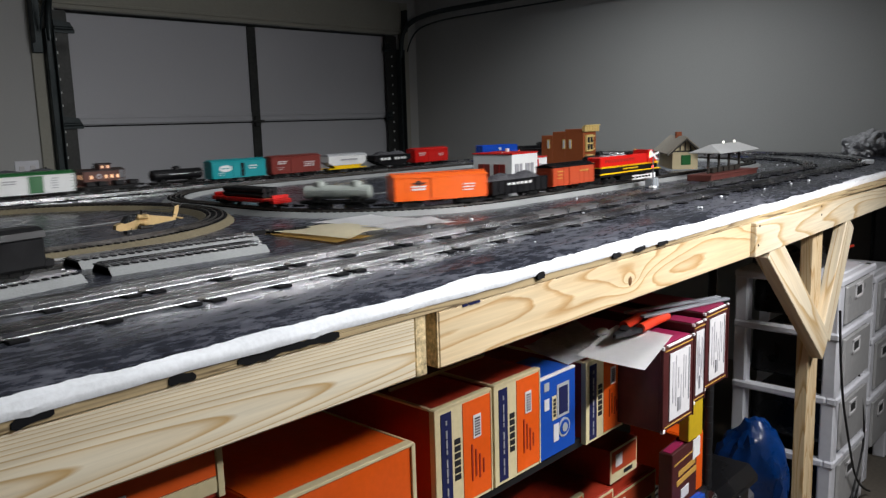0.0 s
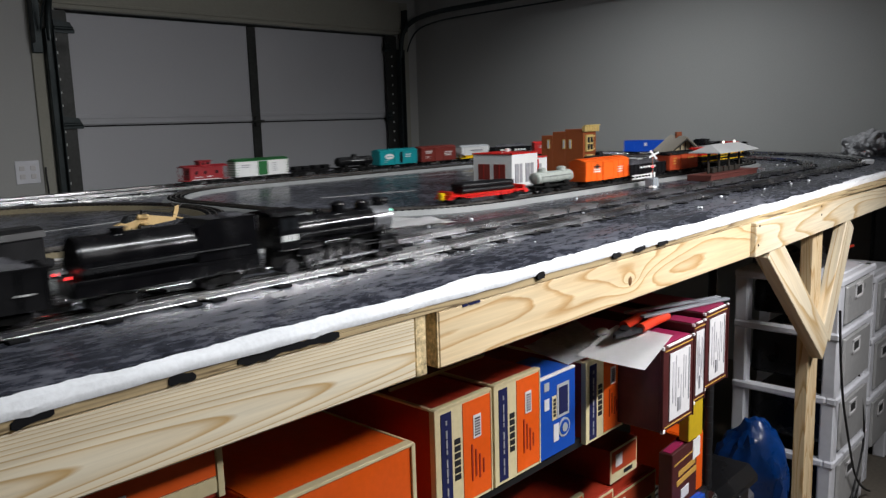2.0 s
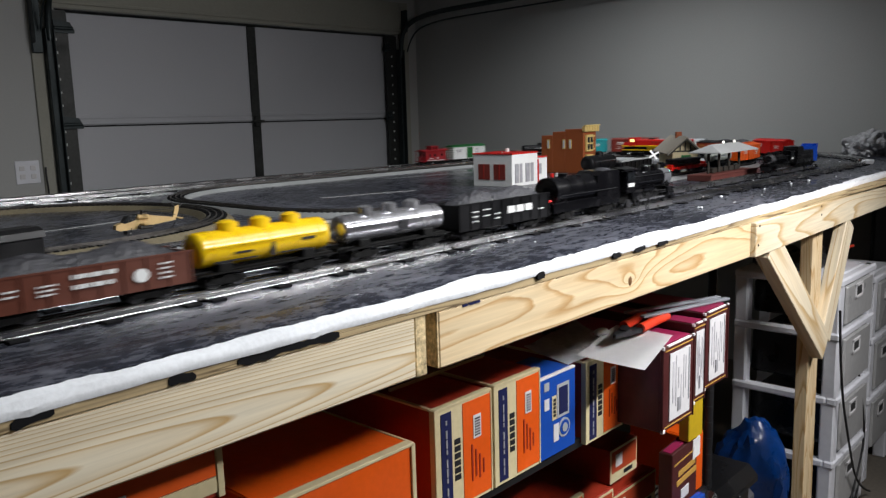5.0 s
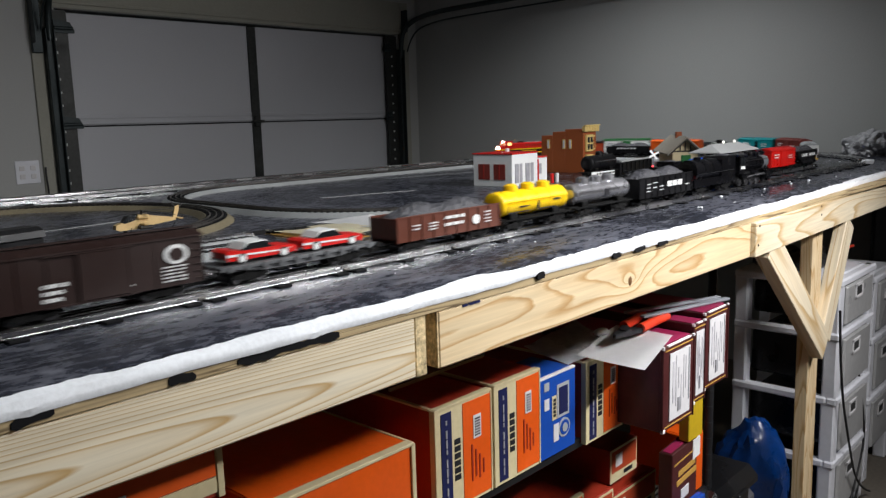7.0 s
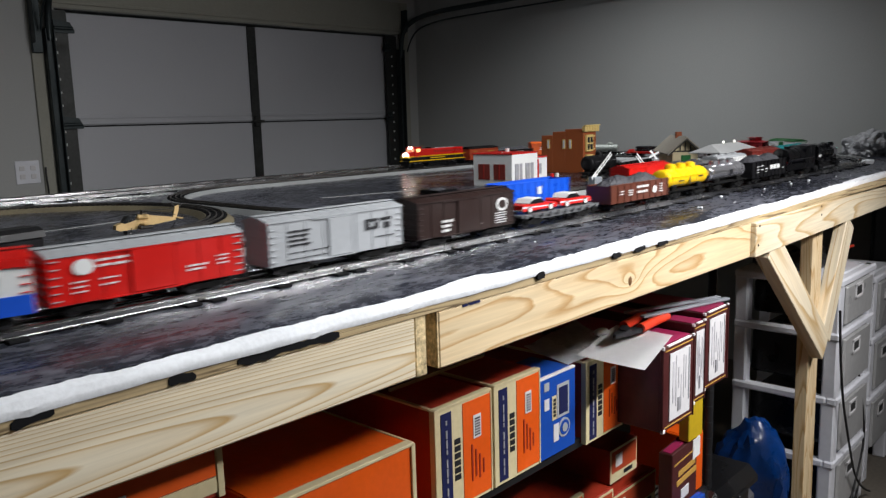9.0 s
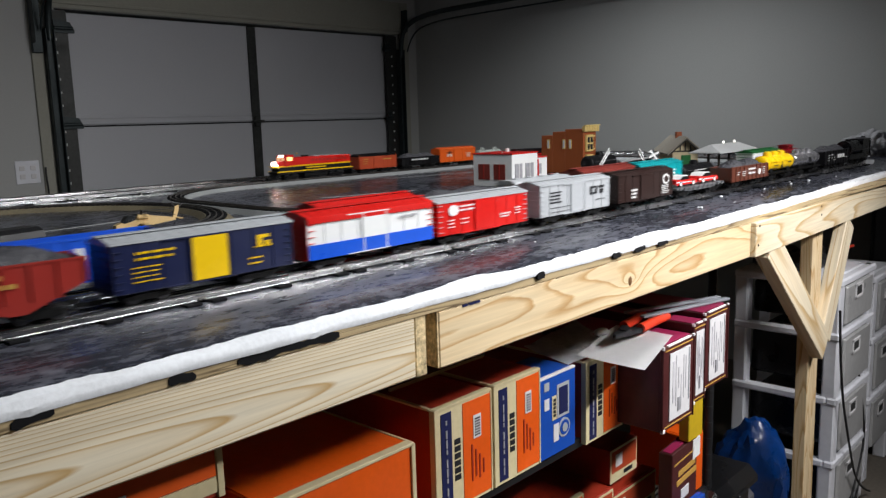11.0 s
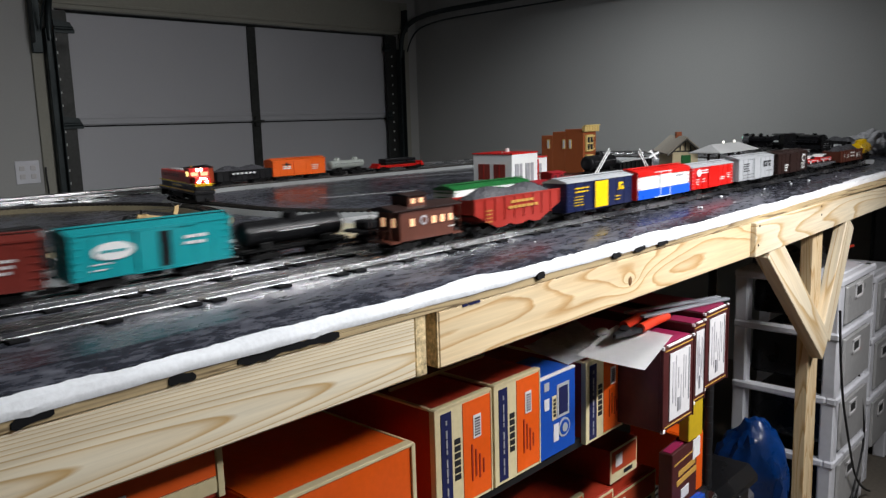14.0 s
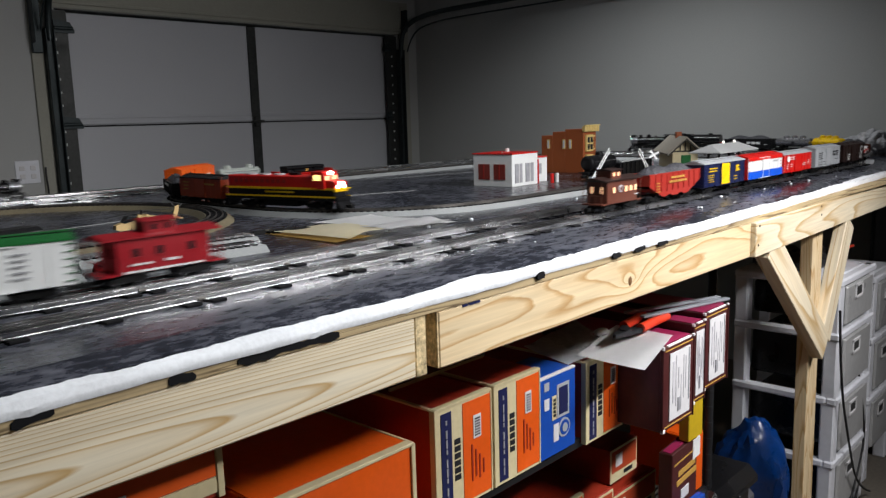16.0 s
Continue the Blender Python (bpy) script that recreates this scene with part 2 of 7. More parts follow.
BRICK_RED = mat("orange_red_body", (0.45, 0.065, 0.022), 0.42, vary=0.1, bump=0.03)
ORANGE_CAR = mat("orange_body", (0.85, 0.13, 0.012), 0.4, vary=0.07, bump=0.03)
TEAL = mat("teal_body", (0.004, 0.30, 0.33), 0.4, vary=0.08, bump=0.03)
GREEN = mat("green_body", (0.012, 0.13, 0.03), 0.4, vary=0.1, bump=0.03)
BLUE = mat("blue_body", (0.008, 0.09, 0.62), 0.38, vary=0.08, bump=0.03)
NAVY_CAR = mat("navy_body", (0.008, 0.013, 0.055), 0.4, vary=0.1, bump=0.03)
WHITE_CAR = mat("white_body", (0.78, 0.79, 0.78), 0.4, vary=0.04, bump=0.02)
GREY_CAR = mat("pale_grey_body", (0.34, 0.37, 0.34), 0.42, vary=0.08, bump=0.03)
TRUCK = mat("black_truck", (0.004, 0.004, 0.004), 0.6, spec=0.2, vary=0.2, bump=0.05)
WHEEL = mat("wheel_steel", (0.10, 0.10, 0.105), 0.35, 0.85, vary=0.2)
COAL = mat("coal_load", (0.045, 0.045, 0.052), 0.55, vary=0.6, grain=260, stain=60, bump=0.9)
GLASS_DARK = mat("dark_window", (0.012, 0.014, 0.016), 0.15, vary=0.1, bump=0)
WINDOW_LIT = glow("lit_window", (1.0, 0.55, 0.30), 0.65)
HEADLIGHT = glow("headlight", (1.0, 0.93, 0.80), 30.0)
MARKER_RED = glow("red_marker", (1.0, 0.05, 0.05), 3.0)
MARKER_GREEN = glow("green_marker", (0.3, 1.0, 0.75), 1.6)
BRICK = mat("brick_plastic", (0.33, 0.082, 0.020), 0.6, vary=0.15, grain=200, bump=0.25)
TRIM_YELLOW = mat("yellow_trim", (0.74, 0.55, 0.20), 0.55, vary=0.06)
STATION_WALL = mat("buff_wall", (0.60, 0.51, 0.31), 0.6, vary=0.06)
STATION_ROOF = mat("taupe_roof", (0.29, 0.26, 0.215), 0.7, vary=0.15, grain=220, bump=0.3)
ROOF_GREY = mat("grey_roof", (0.42, 0.43, 0.43), 0.6, vary=0.12, grain=220, bump=0.3)
DARK_TIMBER = mat("dark_timber", (0.03, 0.026, 0.02), 0.6, vary=0.2)
PLATFORM = mat("brown_platform", (0.12, 0.032, 0.025), 0.6, vary=0.2)
SHANTY = mat("grey_shanty", (0.30, 0.34, 0.38), 0.6, vary=0.1)
TRIM_BROWN = mat("tan_timber", (0.42, 0.17, 0.04), 0.6, vary=0.2)
TAN = mat("tan_airframe", (0.62, 0.43, 0.19), 0.5, vary=0.14, grain=200, stain=60)


# ---------------------------------------------------------------- mesh helpers
def box(bm, x0, x1, y0, y1, z0, z1, bevel=0.0):
    r = bmesh.ops.create_cube(bm, size=1.0, matrix=Matrix.LocRotScale(((x0 + x1) / 2, (y0 + y1) / 2, (z0 + z1) / 2), None, (x1 - x0, y1 - y0, z1 - z0)))
    if bevel:
        es = list({e for v in r["verts"] for e in v.link_edges})
        bmesh.ops.bevel(bm, geom=es, offset=bevel, segments=1, affect="EDGES")
    return bm


def rod(bm, a, b, r, seg=10, r2=None):
    a, b = Vector(a), Vector(b)
    d = b - a
    m = Matrix.Translation((a + b) / 2) @ d.to_track_quat("Z", "Y").to_matrix().to_4x4()
    bmesh.ops.create_cone(bm, cap_ends=True, segments=seg, radius1=r, radius2=r if r2 is None else r2, depth=d.length, matrix=m)
    return bm


def ball(bm, c, r, sc=(1, 1, 1), seg=10):
    bmesh.ops.create_uvsphere(bm, u_segments=seg, v_segments=max(5, seg // 2 + 1), radius=r, matrix=Matrix.LocRotScale(c, None, sc))
    return bm


def prism(bm, pts, axis, a, b):
    """A polygon in the plane across an axis, drawn out from a to b along it. axis x: pts are (y, z); y: (x, z); z: (x, y)."""
    def p(u, v, w):
        return {"x": (w, u, v), "y": (u, w, v), "z": (u, v, w)}[axis]
    lo = [bm.verts.new(p(u, v, a)) for u, v in pts]
    hi = [bm.verts.new(p(u, v, b)) for u, v in pts]
    k = len(pts)
    bm.faces.new(lo)
    bm.faces.new(hi[::-1])
    for i in range(k):
        bm.faces.new((lo[i], hi[i], hi[(i + 1) % k], lo[(i + 1) % k]))
    bmesh.ops.recalc_face_normals(bm, faces=bm.faces)
    return bm


def B():
    return bmesh.new()


def finish(bm, name, material, smooth=False):
    me = bpy.data.meshes.new(name)
    if smooth:
        for f in bm.faces:
            f.smooth = True
    bm.to_mesh(me)
    bm.free()
    me.materials.append(material)
    if smooth:
        me.set_sharp_from_angle(angle=radians(38))
    return me


def part(name, bm, material, parent=None, label="", smooth=False):
    ob = new(name, finish(bm, name, material, smooth))
    if parent is not None:
        ob.parent = parent
    if label:
        ob["label"] = label
    return ob


def thing(name, label, category, group="", m=None):
    ob = tagged(new(name), label, category, group)
    ob.empty_display_size = 0.02
    if m is not None:
        ob.matrix_basis = m
    return ob


def solid(name, bm, material, label, category, group="", kind="", smooth=False, m=None):
    ob = tagged(part(name, bm, material, None, "", smooth), label, category, group, kind)
    if m is not None:
        ob.matrix_basis = m
    return ob


def tube(name, pts, r, material, parent=None, res=3):
    cu = bpy.data.curves.new(name, "CURVE")
    cu.dimensions, cu.bevel_depth, cu.bevel_resolution, cu.resolution_u = "3D", r, 1, 6
    sp = cu.splines.new("NURBS")
    sp.points.add(len(pts) - 1)
    sp.use_endpoint_u, sp.order_u = True, 3
    for q, p in zip(sp.points, pts):
        q.co = (*p, 1)
    cu.materials.append(material)
    ob = new(name, cu)
    if parent is not None:
        ob.parent = parent
    return ob


# ---------------------------------------------------------------- the garage
def structure(name, bm, material, label, category):
    return solid(name, bm, material, label, category, kind="structure")


DY = 4.60          # inner face of the door wall
RX = 4.70          # inner face of the side wall
structure("floor", box(B(), -2.6, 5.0, -3.1, 4.8, -0.1, 0.0), CONCRETE, "bare beige concrete garage floor", "floor")
structure("ceiling", box(B(), -2.6, 5.0, -3.1, 4.8, 2.75, 2.85), CEIL, "plain painted garage ceiling", "ceiling")
structure("wall_east", box(B(), RX, RX + 0.12, -3.0, DY + 0.15, 0.0, 2.75), WALL, "smooth grey painted garage side wall", "wall")
structure("wall_west", box(B(), -2.6, -2.5, -3.0, DY + 0.15, 0.0, 2.75), WALL, "grey painted garage wall", "wall")
structure("wall_south", box(B(), -2.5, RX, -3.1, -3.0, 0.0, 2.75), WALL, "grey painted garage rear wall", "wall")
DX0, DX1, DTOP = 1.90, 4.46, 2.165
JAMB = mat("beige_jamb_paint", (0.33, 0.325, 0.275), 0.7, vary=0.08, grain=90, stain=5, bump=0.08)
TRACK_STEEL = mat("dark_track_steel", (0.030, 0.040, 0.042), 0.5, 0.5, vary=0.35, grain=50, stain=10)
bm = B()
box(bm, -2.5, DX0 - 0.01, DY, DY + 0.15, 0, 2.75)
box(bm, DX1 + 0.01, RX, DY, DY + 0.15, 0, 2.75)
box(bm, DX0 - 0.01, DX1 + 0.01, DY, DY + 0.15, DTOP + 0.01, 2.75)
structure("wall_north", bm, WALL, "grey painted garage wall around the door", "wall")
casing = tagged(new("trim"), "beige painted wooden casing round the garage door", "door casing", kind="structure")
part("jamb", box(B(), 1.745, 1.806, DY - 0.016, DY - 0.001, 0, 2.42, 0.003), JAMB, casing)
part("jamb", box(B(), 4.51, 4.60, DY - 0.016, DY - 0.001, 0, 2.42, 0.003), JAMB, casing)
part("header", box(B(), 1.807, 4.509, DY - 0.016, DY - 0.001, DTOP + 0.012, 2.42, 0.003), JAMB, casing)
part("stop_moulding", box(B(), 1.807, 4.509, DY - 0.030, DY - 0.0165, DTOP + 0.034, DTOP + 0.052, 0.003), JAMB, casing)

door = tagged(new("door_1"), "closed white sectional garage door with dark steel stiles", "garage door", kind="structure")
JOINTS = [0.0, 0.29, 0.91, 1.535, DTOP]
for z0, z1 in zip(JOINTS[:-1], JOINTS[1:]):
    part("panel", box(B(), DX0, DX1, DY + 0.035, DY + 0.075, z0 + 0.004, z1 - 0.004, 0.004), DOOR_WHITE, door)
    if z0 > 0:
        part("panel_lip", box(B(), DX0, DX1, DY + 0.026, DY + 0.034, z0 + 0.010, z0 + 0.036, 0.003), DOOR_WHITE, door)
        part("panel_lip", box(B(), DX0, DX1, DY + 0.029, DY + 0.0345, z0 + 0.042, z0 + 0.066, 0.003), DOOR_WHITE, door)
        hb = B()
        box(hb, 3.144, 3.19, DY + 0.004, DY + 0.0215, z0 - 0.030, z0 + 0.040, 0.006)
        rod(hb, (3.125, DY + 0.006, z0 + 0.005), (3.212, DY + 0.006, z0 + 0.005), 0.009)
        part("hinge", hb, DOOR_STEEL, door)
    for x0, x1 in ((1.945, 1.964), (3.134, 3.20), (4.392, 4.42)):
        part("stile", box(B(), x0, x1, DY + 0.022, DY + 0.034, z0 + 0.006, z1 - 0.006, 0.003), DOOR_STEEL, door)
for z in (0.29, 0.91, 1.535, 2.055):
    for x0, x1, tip in ((1.866, 1.955, 0.022), (4.38, 4.34, -0.012)):
        hb = B()
        prism(hb, [(x0, z - 0.012), (x1 + tip, z - 0.012), (x1 + tip, z + 0.004), (x1, z + 0.046), (x0, z + 0.058)], "y", DY - 0.034, DY - 0.0135)
        rod(hb, (x0, DY - 0.038, z + 0.012), (x1 + tip * 0.5, DY - 0.038, z + 0.012), 0.010)
        part("roller_hinge", hb, TRACK_STEEL, door)
part("backing", box(B(), DX0, DX1, DY + 0.08, DY + 0.10, 0, DTOP), BLACK_GAP, door)

HOLE = mat("bright_hole", (0.5, 0.52, 0.5), 0.5)
for x0, x1, xh, xr, side in ((1.862, 1.946, 1.879, 1.834, -1), (4.352, 4.47, 4.412, 4.485, 1)):
    tr = tagged(new("door_track"), "perforated dark steel garage door track on the wall", "door track", "door tracks")
    part("perforated_angle", box(B(), x0, x1, DY - 0.0125, DY - 0.004, 0.02, 2.165), DOOR_STEEL, tr)
    for k in range(18):
        z = 2.008 - k * 0.0715
        part("slot", box(B(), xh - 0.006, xh + 0.006, DY - 0.0145, DY - 0.0130, z - 0.007, z + 0.007), HOLE, tr)
    ch = B()
    box(ch, xr - 0.026, xr + 0.026, DY - 0.030, DY - 0.0175, 0.02, 2.06, 0.002)
    box(ch, xr - 0.026, xr - 0.019, DY - 0.062, DY - 0.0305, 0.02, 2.06, 0.002)
    box(ch, xr + 0.019, xr + 0.026, DY - 0.062, DY - 0.0305, 0.02, 2.06, 0.002)
    part("upright", ch, TRACK_STEEL, tr)
    pts = [(xr, DY - 0.045, 2.0), (xr, DY - 0.045, 2.10), (xr, DY - 0.09, 2.23), (xr + 0.02 * side, DY - 0.28, 2.305), (xr + 0.05 * side, DY - 0.8, 2.325), (xr + 0.07 * side, 2.2, 2.345)]
    tube("curve", pts, 0.019, TRACK_STEEL, tr)
    tube("curve", [(p[0] + 0.05 * side, p[1] - 0.02, p[2] - 0.055) for p in pts[1:]], 0.006, TRACK_STEEL, tr)
    xb, zb = (1.772, 1.93) if side < 0 else (4.55, 2.20)
    part("bracket", box(B(), xb - 0.028, xb + 0.028, DY - 0.040, DY - 0.0165, zb, 2.36, 0.004), TRACK_STEEL, tr)
    part("bracket_flange", box(B(), xb - 0.028, xb - 0.022, DY - 0.085, DY - 0.0405, zb + 0.05, 2.36, 0.002), TRACK_STEEL, tr)
plate = thing("outlet_plate", "white plastic double outlet plate on grey wall", "outlet")
part("plate", box(B(), 1.60, 1.725, DY - 0.007, DY - 0.001, 1.235, 1.36, 0.003), PLASTIC_WHITE, plate)
for x in (1.634, 1.691):
    for z in (1.275, 1.32):
        part("socket", box(B(), x - 0.014, x + 0.014, DY - 0.010, DY - 0.0065, z - 0.013, z + 0.013, 0.002), LABEL, plate)
tube("cable", [(1.752, DY - 0.022, 1.32), (1.750, DY - 0.022, 1.27), (1.756, DY - 0.022, 1.20), (1.754, DY - 0.022, 1.0)], 0.0045, CABLE)
tagged(bpy.data.objects["cable"], "thin black cable running down the door casing", "cable")

# ---------------------------------------------------------------- the train table
TX0, TX1, TY0, TY1 = -1.3, 4.67, 0.80, 3.06
table = thing("train_table", "large pine-framed train table with black painted top", "table")


def edge(x):
    """Where the deck's front edge runs: past the second board it drifts back a little."""
    return 0.80 + max(0.0, x - 2.0) * 0.03


part("deck", prism(B(), [(TX0, 0.845), (2.0, 0.845), (TX1, edge(TX1) + 0.045), (TX1, TY1), (TX0, TY1)], "z", TZ - 0.0270, TZ), DECK, table, "black painted scuffed foam deck")
eb = B()
rows = [[eb.verts.new((x, edge(x) + o, TZ + z)) for o, z in ((-0.0085, -0.0125), (0.004, -0.0085), (0.022, -0.0035), (0.046, -0.0003))] for x in (TX0 + k * 0.05 for k in range(120)) if x <= TX1]
for a, b in zip(rows[:-1], rows[1:]):
    for k in range(3):
        eb.faces.new((a[k], b[k], b[k + 1], a[k + 1]))
bmesh.ops.recalc_face_normals(eb, faces=eb.faces)
part("deck_edge", eb, DECK, table, "rounded black painted deck edge", True)
part("plywood", box(B(), TX0, TX1, 0.7885, TY1, TZ - 0.040, TZ - 0.0275), PLY, table, "rough plywood edge")


def top(o):
    """Height of the rounded deck edge at o behind the front line."""
    return -0.0085 + (0.308 if o < 0.004 else 0.278) * (o - 0.004)


def foam_edge():
    """A ragged strip of bare white foam along the front of the deck."""
    rng = random.Random(5)
    bm = B()
    rows, x = [], TX0
    w = [0.010, 0.0, 0.0]
    while x < TX1:
        w[0] = min(0.018, max(0.007, w[0] + rng.uniform(-0.0022, 0.0022)))
        w[1] = min(0.003, max(-0.004, w[1] + rng.uniform(-0.0007, 0.0007)))
        w[2] = min(0.0022, max(-0.0022, w[2] + rng.uniform(-0.0008, 0.0008)))
        if rng.random() < 0.03:
            w[2] -= 0.0025
        big = sum(h * math.exp(-((x - c) / s) ** 2) for c, s, h in ((0.93, 0.07, 0.012), (2.05, 0.16, 0.010), (0.55, 0.03, 0.005), (1.5, 0.05, 0.004)))
        f = edge(x) - 0.013 + w[1]
        o4, o5 = -0.009 + w[1], -0.007 + w[1] + (w[0] + big) * 0.75 + rng.uniform(-0.0010, 0.0010)
        rows.append([bm.verts.new(p) for p in ((x, f + 0.002, TZ - 0.0275 + w[2] * 0.6), (x, f, TZ - 0.022), (x, f + 0.001, TZ - 0.0170 + w[2]), (x, f + 0.004, TZ + top(o4) + 0.0006 + max(0, w[2]) * 0.5), (x, edge(x) + o5, TZ + top(o5) + 0.0016), (x, edge(x) + o5 + 0.004, TZ + top(o5) - 0.004))])
        x += 0.011
    for a, b in zip(rows[:-1], rows[1:]):
        for i in range(5):
            bm.faces.new((a[i], b[i], b[i + 1], a[i + 1]))
    bmesh.ops.recalc_face_normals(bm, faces=bm.faces)
    return bm


part("foam_edge", foam_edge(), FOAM, table, "ragged bare white foam edge", smooth=True)
BZ0, BZ1 = TZ - 0.041 - 0.089, TZ - 0.041


def board(x0, x1, y0, m=PINE, skew=0.0):
    ob = part("frame_board", box(B(), -(x1 - x0) / 2, (x1 - x0) / 2, 0.0, 0.038, -0.0445, 0.0445, 0.0025), m, table, "knotty pine board")
    ob.location = ((x0 + x1) / 2, y0 + skew / 2, (BZ0 + BZ1) / 2)
    ob.rotation_euler = (0, 0, math.atan2(skew, x1 - x0))
    return ob


board(-1.25, 0.787, 0.790, PINE_FLAME)
board(0.836, 2.005, 0.790, PINE_KNOTTY)
board(1.997, 3.36, 0.776, PINE_PALE, 0.03)
part("splice_block", box(B(), 0.7875, 0.8115, 0.7915, 0.86, BZ0 - 0.002, BZ1 + 0.004, 0.002), END_GRAIN, table)
part("end_cap", box(B(), 0.8335, 0.8358, 0.791, 0.827, BZ0 + 0.002, BZ1 - 0.002), END_GRAIN, table)
for x in (-1.2, 0.9, 2.9, 4.5):
    part("joist", box(B(), x, x + 0.038, 0.83, 3.0, BZ0, BZ1), PINE, table)
part("rear_board", box(B(), TX0, TX1, 3.0, 3.038, BZ0, BZ1), PINE, table)
kb = B()
ball(kb, (1.395, 0.7905, 1.190), 0.010, (0.8, 0.18, 1), 12)
part("knot", kb, mat("knot", (0.20, 0.10, 0.04), 0.6, vary=0.5, grain=300), table)
for x, z in ((2.018, 1.229), (2.012, 1.180), (2.522, 1.229), (2.526, 1.203)):
    sb = B()
    yb = 0.776 + 0.022 * (x - 1.997)
    rod(sb, (x, yb - 0.0012, z), (x, yb + 0.002, z), 0.0032, 10)
    part("screw", sb, TOOL_STEEL, table)
for x0, x1 in ((0.245, 0.285), (0.405, 0.438), (0.492, 0.645), (1.075, 1.097), (1.32, 1.349), (1.403, 1.444), (1.498, 1.54)):
    rs = random.Random(int(x0 * 1000))
    sm = B()
    n = max(6, int((x1 - x0) / 0.004))
    tall = x0 > 1
    lo, hi, cols = -0.0395, -0.030, []
    for q in range(n + 1):
        u = q / n
        lo = min(-0.036, max(-0.0405, lo + rs.uniform(-0.0012, 0.0012)))
        hi = min(-0.0275, max(-0.033, hi + rs.uniform(-0.0012, 0.0012)))
        mid, fat = (lo + hi) / 2, min(1.0, 0.55 + 6 * min(u, 1 - u))
        za, zb = TZ + mid + (lo - mid) * fat + 0.007 * tall, TZ + mid + (hi - mid) * fat + 0.007 * tall
        cols.append([sm.verts.new((x0 + (x1 - x0) * u, yy, zz)) for yy, zz in ((0.7872 - 0.0042 * tall, za), (0.7872 - 0.0032 * tall, zb), (0.7886, zb), (0.7886, za))])
    for a, b in zip(cols[:-1], cols[1:]):
        for q in range(4):
            sm.faces.new((a[q], b[q], b[(q + 1) % 4], a[(q + 1) % 4]))
    sm.faces.new(cols[0])
    sm.faces.new(cols[-1])
    bmesh.ops.recalc_face_normals(sm, faces=sm.faces)
    part("paint_smear", sm, SMEAR, table, "smear of black paint")
for x in (0.890, 0.905, 0.919):
    part("ink_mark", box(B(), x, x + 0.012, 0.7885, 0.791, BZ1 - 0.004, BZ1 - 0.001), NAVY, table, "blue marker scribble")


def timber(name, a, b, w, d, m, label):
    """A length of timber of section w x d from a to b."""
    a, b = Vector(a), Vector(b)
    L = (b - a).length
    ob = part(name, box(B(), -L / 2, L / 2, -d / 2, d / 2, -w / 2, w / 2, 0.002), m, table, label)
    dx = (b - a).normalized()
    dy = Vector((0, 1, 0))
    dz = dx.cross(dy).normalized()
    ob.matrix_basis = Matrix.Translation((a + b) / 2) @ Matrix((dx, dy, dz)).transposed().to_4x4()
    return ob


timber("post", (2.625, 0.839, 0.0), (2.605, 0.839, BZ1), 0.089, 0.038, PINE, "upright pine post")
timber("post", (2.60, 2.9, 0.0), (2.60, 2.9, BZ1), 0.089, 0.038, PINE, "upright pine post")
timber("post", (-0.4, 0.85, 0.0), (-0.4, 0.85, BZ1), 0.089, 0.038, PINE, "upright pine post")
timber("brace", (2.612, 0.801, 0.772), (2.128, 0.801, 1.1666), 0.089, 0.038, PINE_PALE, "diagonal pine brace")
timber("brace", (2.628, 0.8015, 0.80), (2.855, 0.820, BZ0 - 0.005), 0.089, 0.038, PINE_PALE, "diagonal pine brace")

# pale scuffs where two sheets of the deck meet
for a, b in (((1.02, 2.02), (0.66, 1.97)), ((1.95, 1.93), (1.60, 2.02)), ((3.0, 2.3), (2.3, 2.42))):
    sb = B()
    d = Vector((b[0] - a[0], b[1] - a[1], 0))
    box(sb, -d.length / 2, d.length / 2, -0.004, 0.004, 0.0008, 0.0016)
    o = part("seam", sb, mat("pale_seam", (0.35, 0.36, 0.37), 0.5), table, "pale seam line")
    o.matrix_basis = Matrix.Translation(((a[0] + b[0]) / 2, (a[1] + b[1]) / 2, TZ)) @ Matrix.Rotation(math.atan2(d.y, d.x), 4, "Z")


# ---------------------------------------------------------------- tracks
def loop(xl, xr, y0, y1, R):
    """A counterclockwise oval with round corners: s metres along it give x, y and the heading; on the near straight s is x."""
    a, b, q = xr - xl - 2 * R, y1 - y0 - 2 * R, math.pi / 2 * R
    total = 2 * a + 2 * b + 4 * q

    def at(s):
        u = (s - xl - R) % total
        if u < a:
            return xl + R + u, y0, 0.0
        u -= a
        if u < q:
            return xr - R + R * math.sin(u / R), y0 + R - R * math.cos(u / R), u / R
        u -= q
        if u < b:
            return xr, y0 + R + u, math.pi / 2
        u -= b
        if u < q:
            return xr - R + R * math.cos(u / R), y1 - R + R * math.sin(u / R), math.pi / 2 + u / R
        u -= q
        if u < a:
            return xr - R - u, y1, math.pi
        u -= a
        if u < q:
            return xl + R - R * math.sin(u / R), y1 - R + R * math.cos(u / R), math.pi + u / R
        u -= q
        if u < b:
            return xl, y1 - R - u, 1.5 * math.pi
        u -= b
        return xl + R - R * math.cos(u / R), y0 + R - R * math.sin(u / R), 1.5 * math.pi + u / R
    return at, total


LOOP_A, LEN_A = loop(-0.59, 4.46, 0.987, 2.93, 0.93)
LOOP_B, LEN_B = loop(-0.35, 4.06, 1.112, 2.785, 0.80)
LOOP_C, LEN_C = loop(1.245, 3.80, 1.37, 2.617, 0.457)
LOOP_D, LEN_D = loop(-0.22, 1.17, 1.565, 2.575, 0.50)
RAIL_TOP_T, RAIL_TOP_F = 0.016, 0.018    # tubular track, track with moulded roadbed


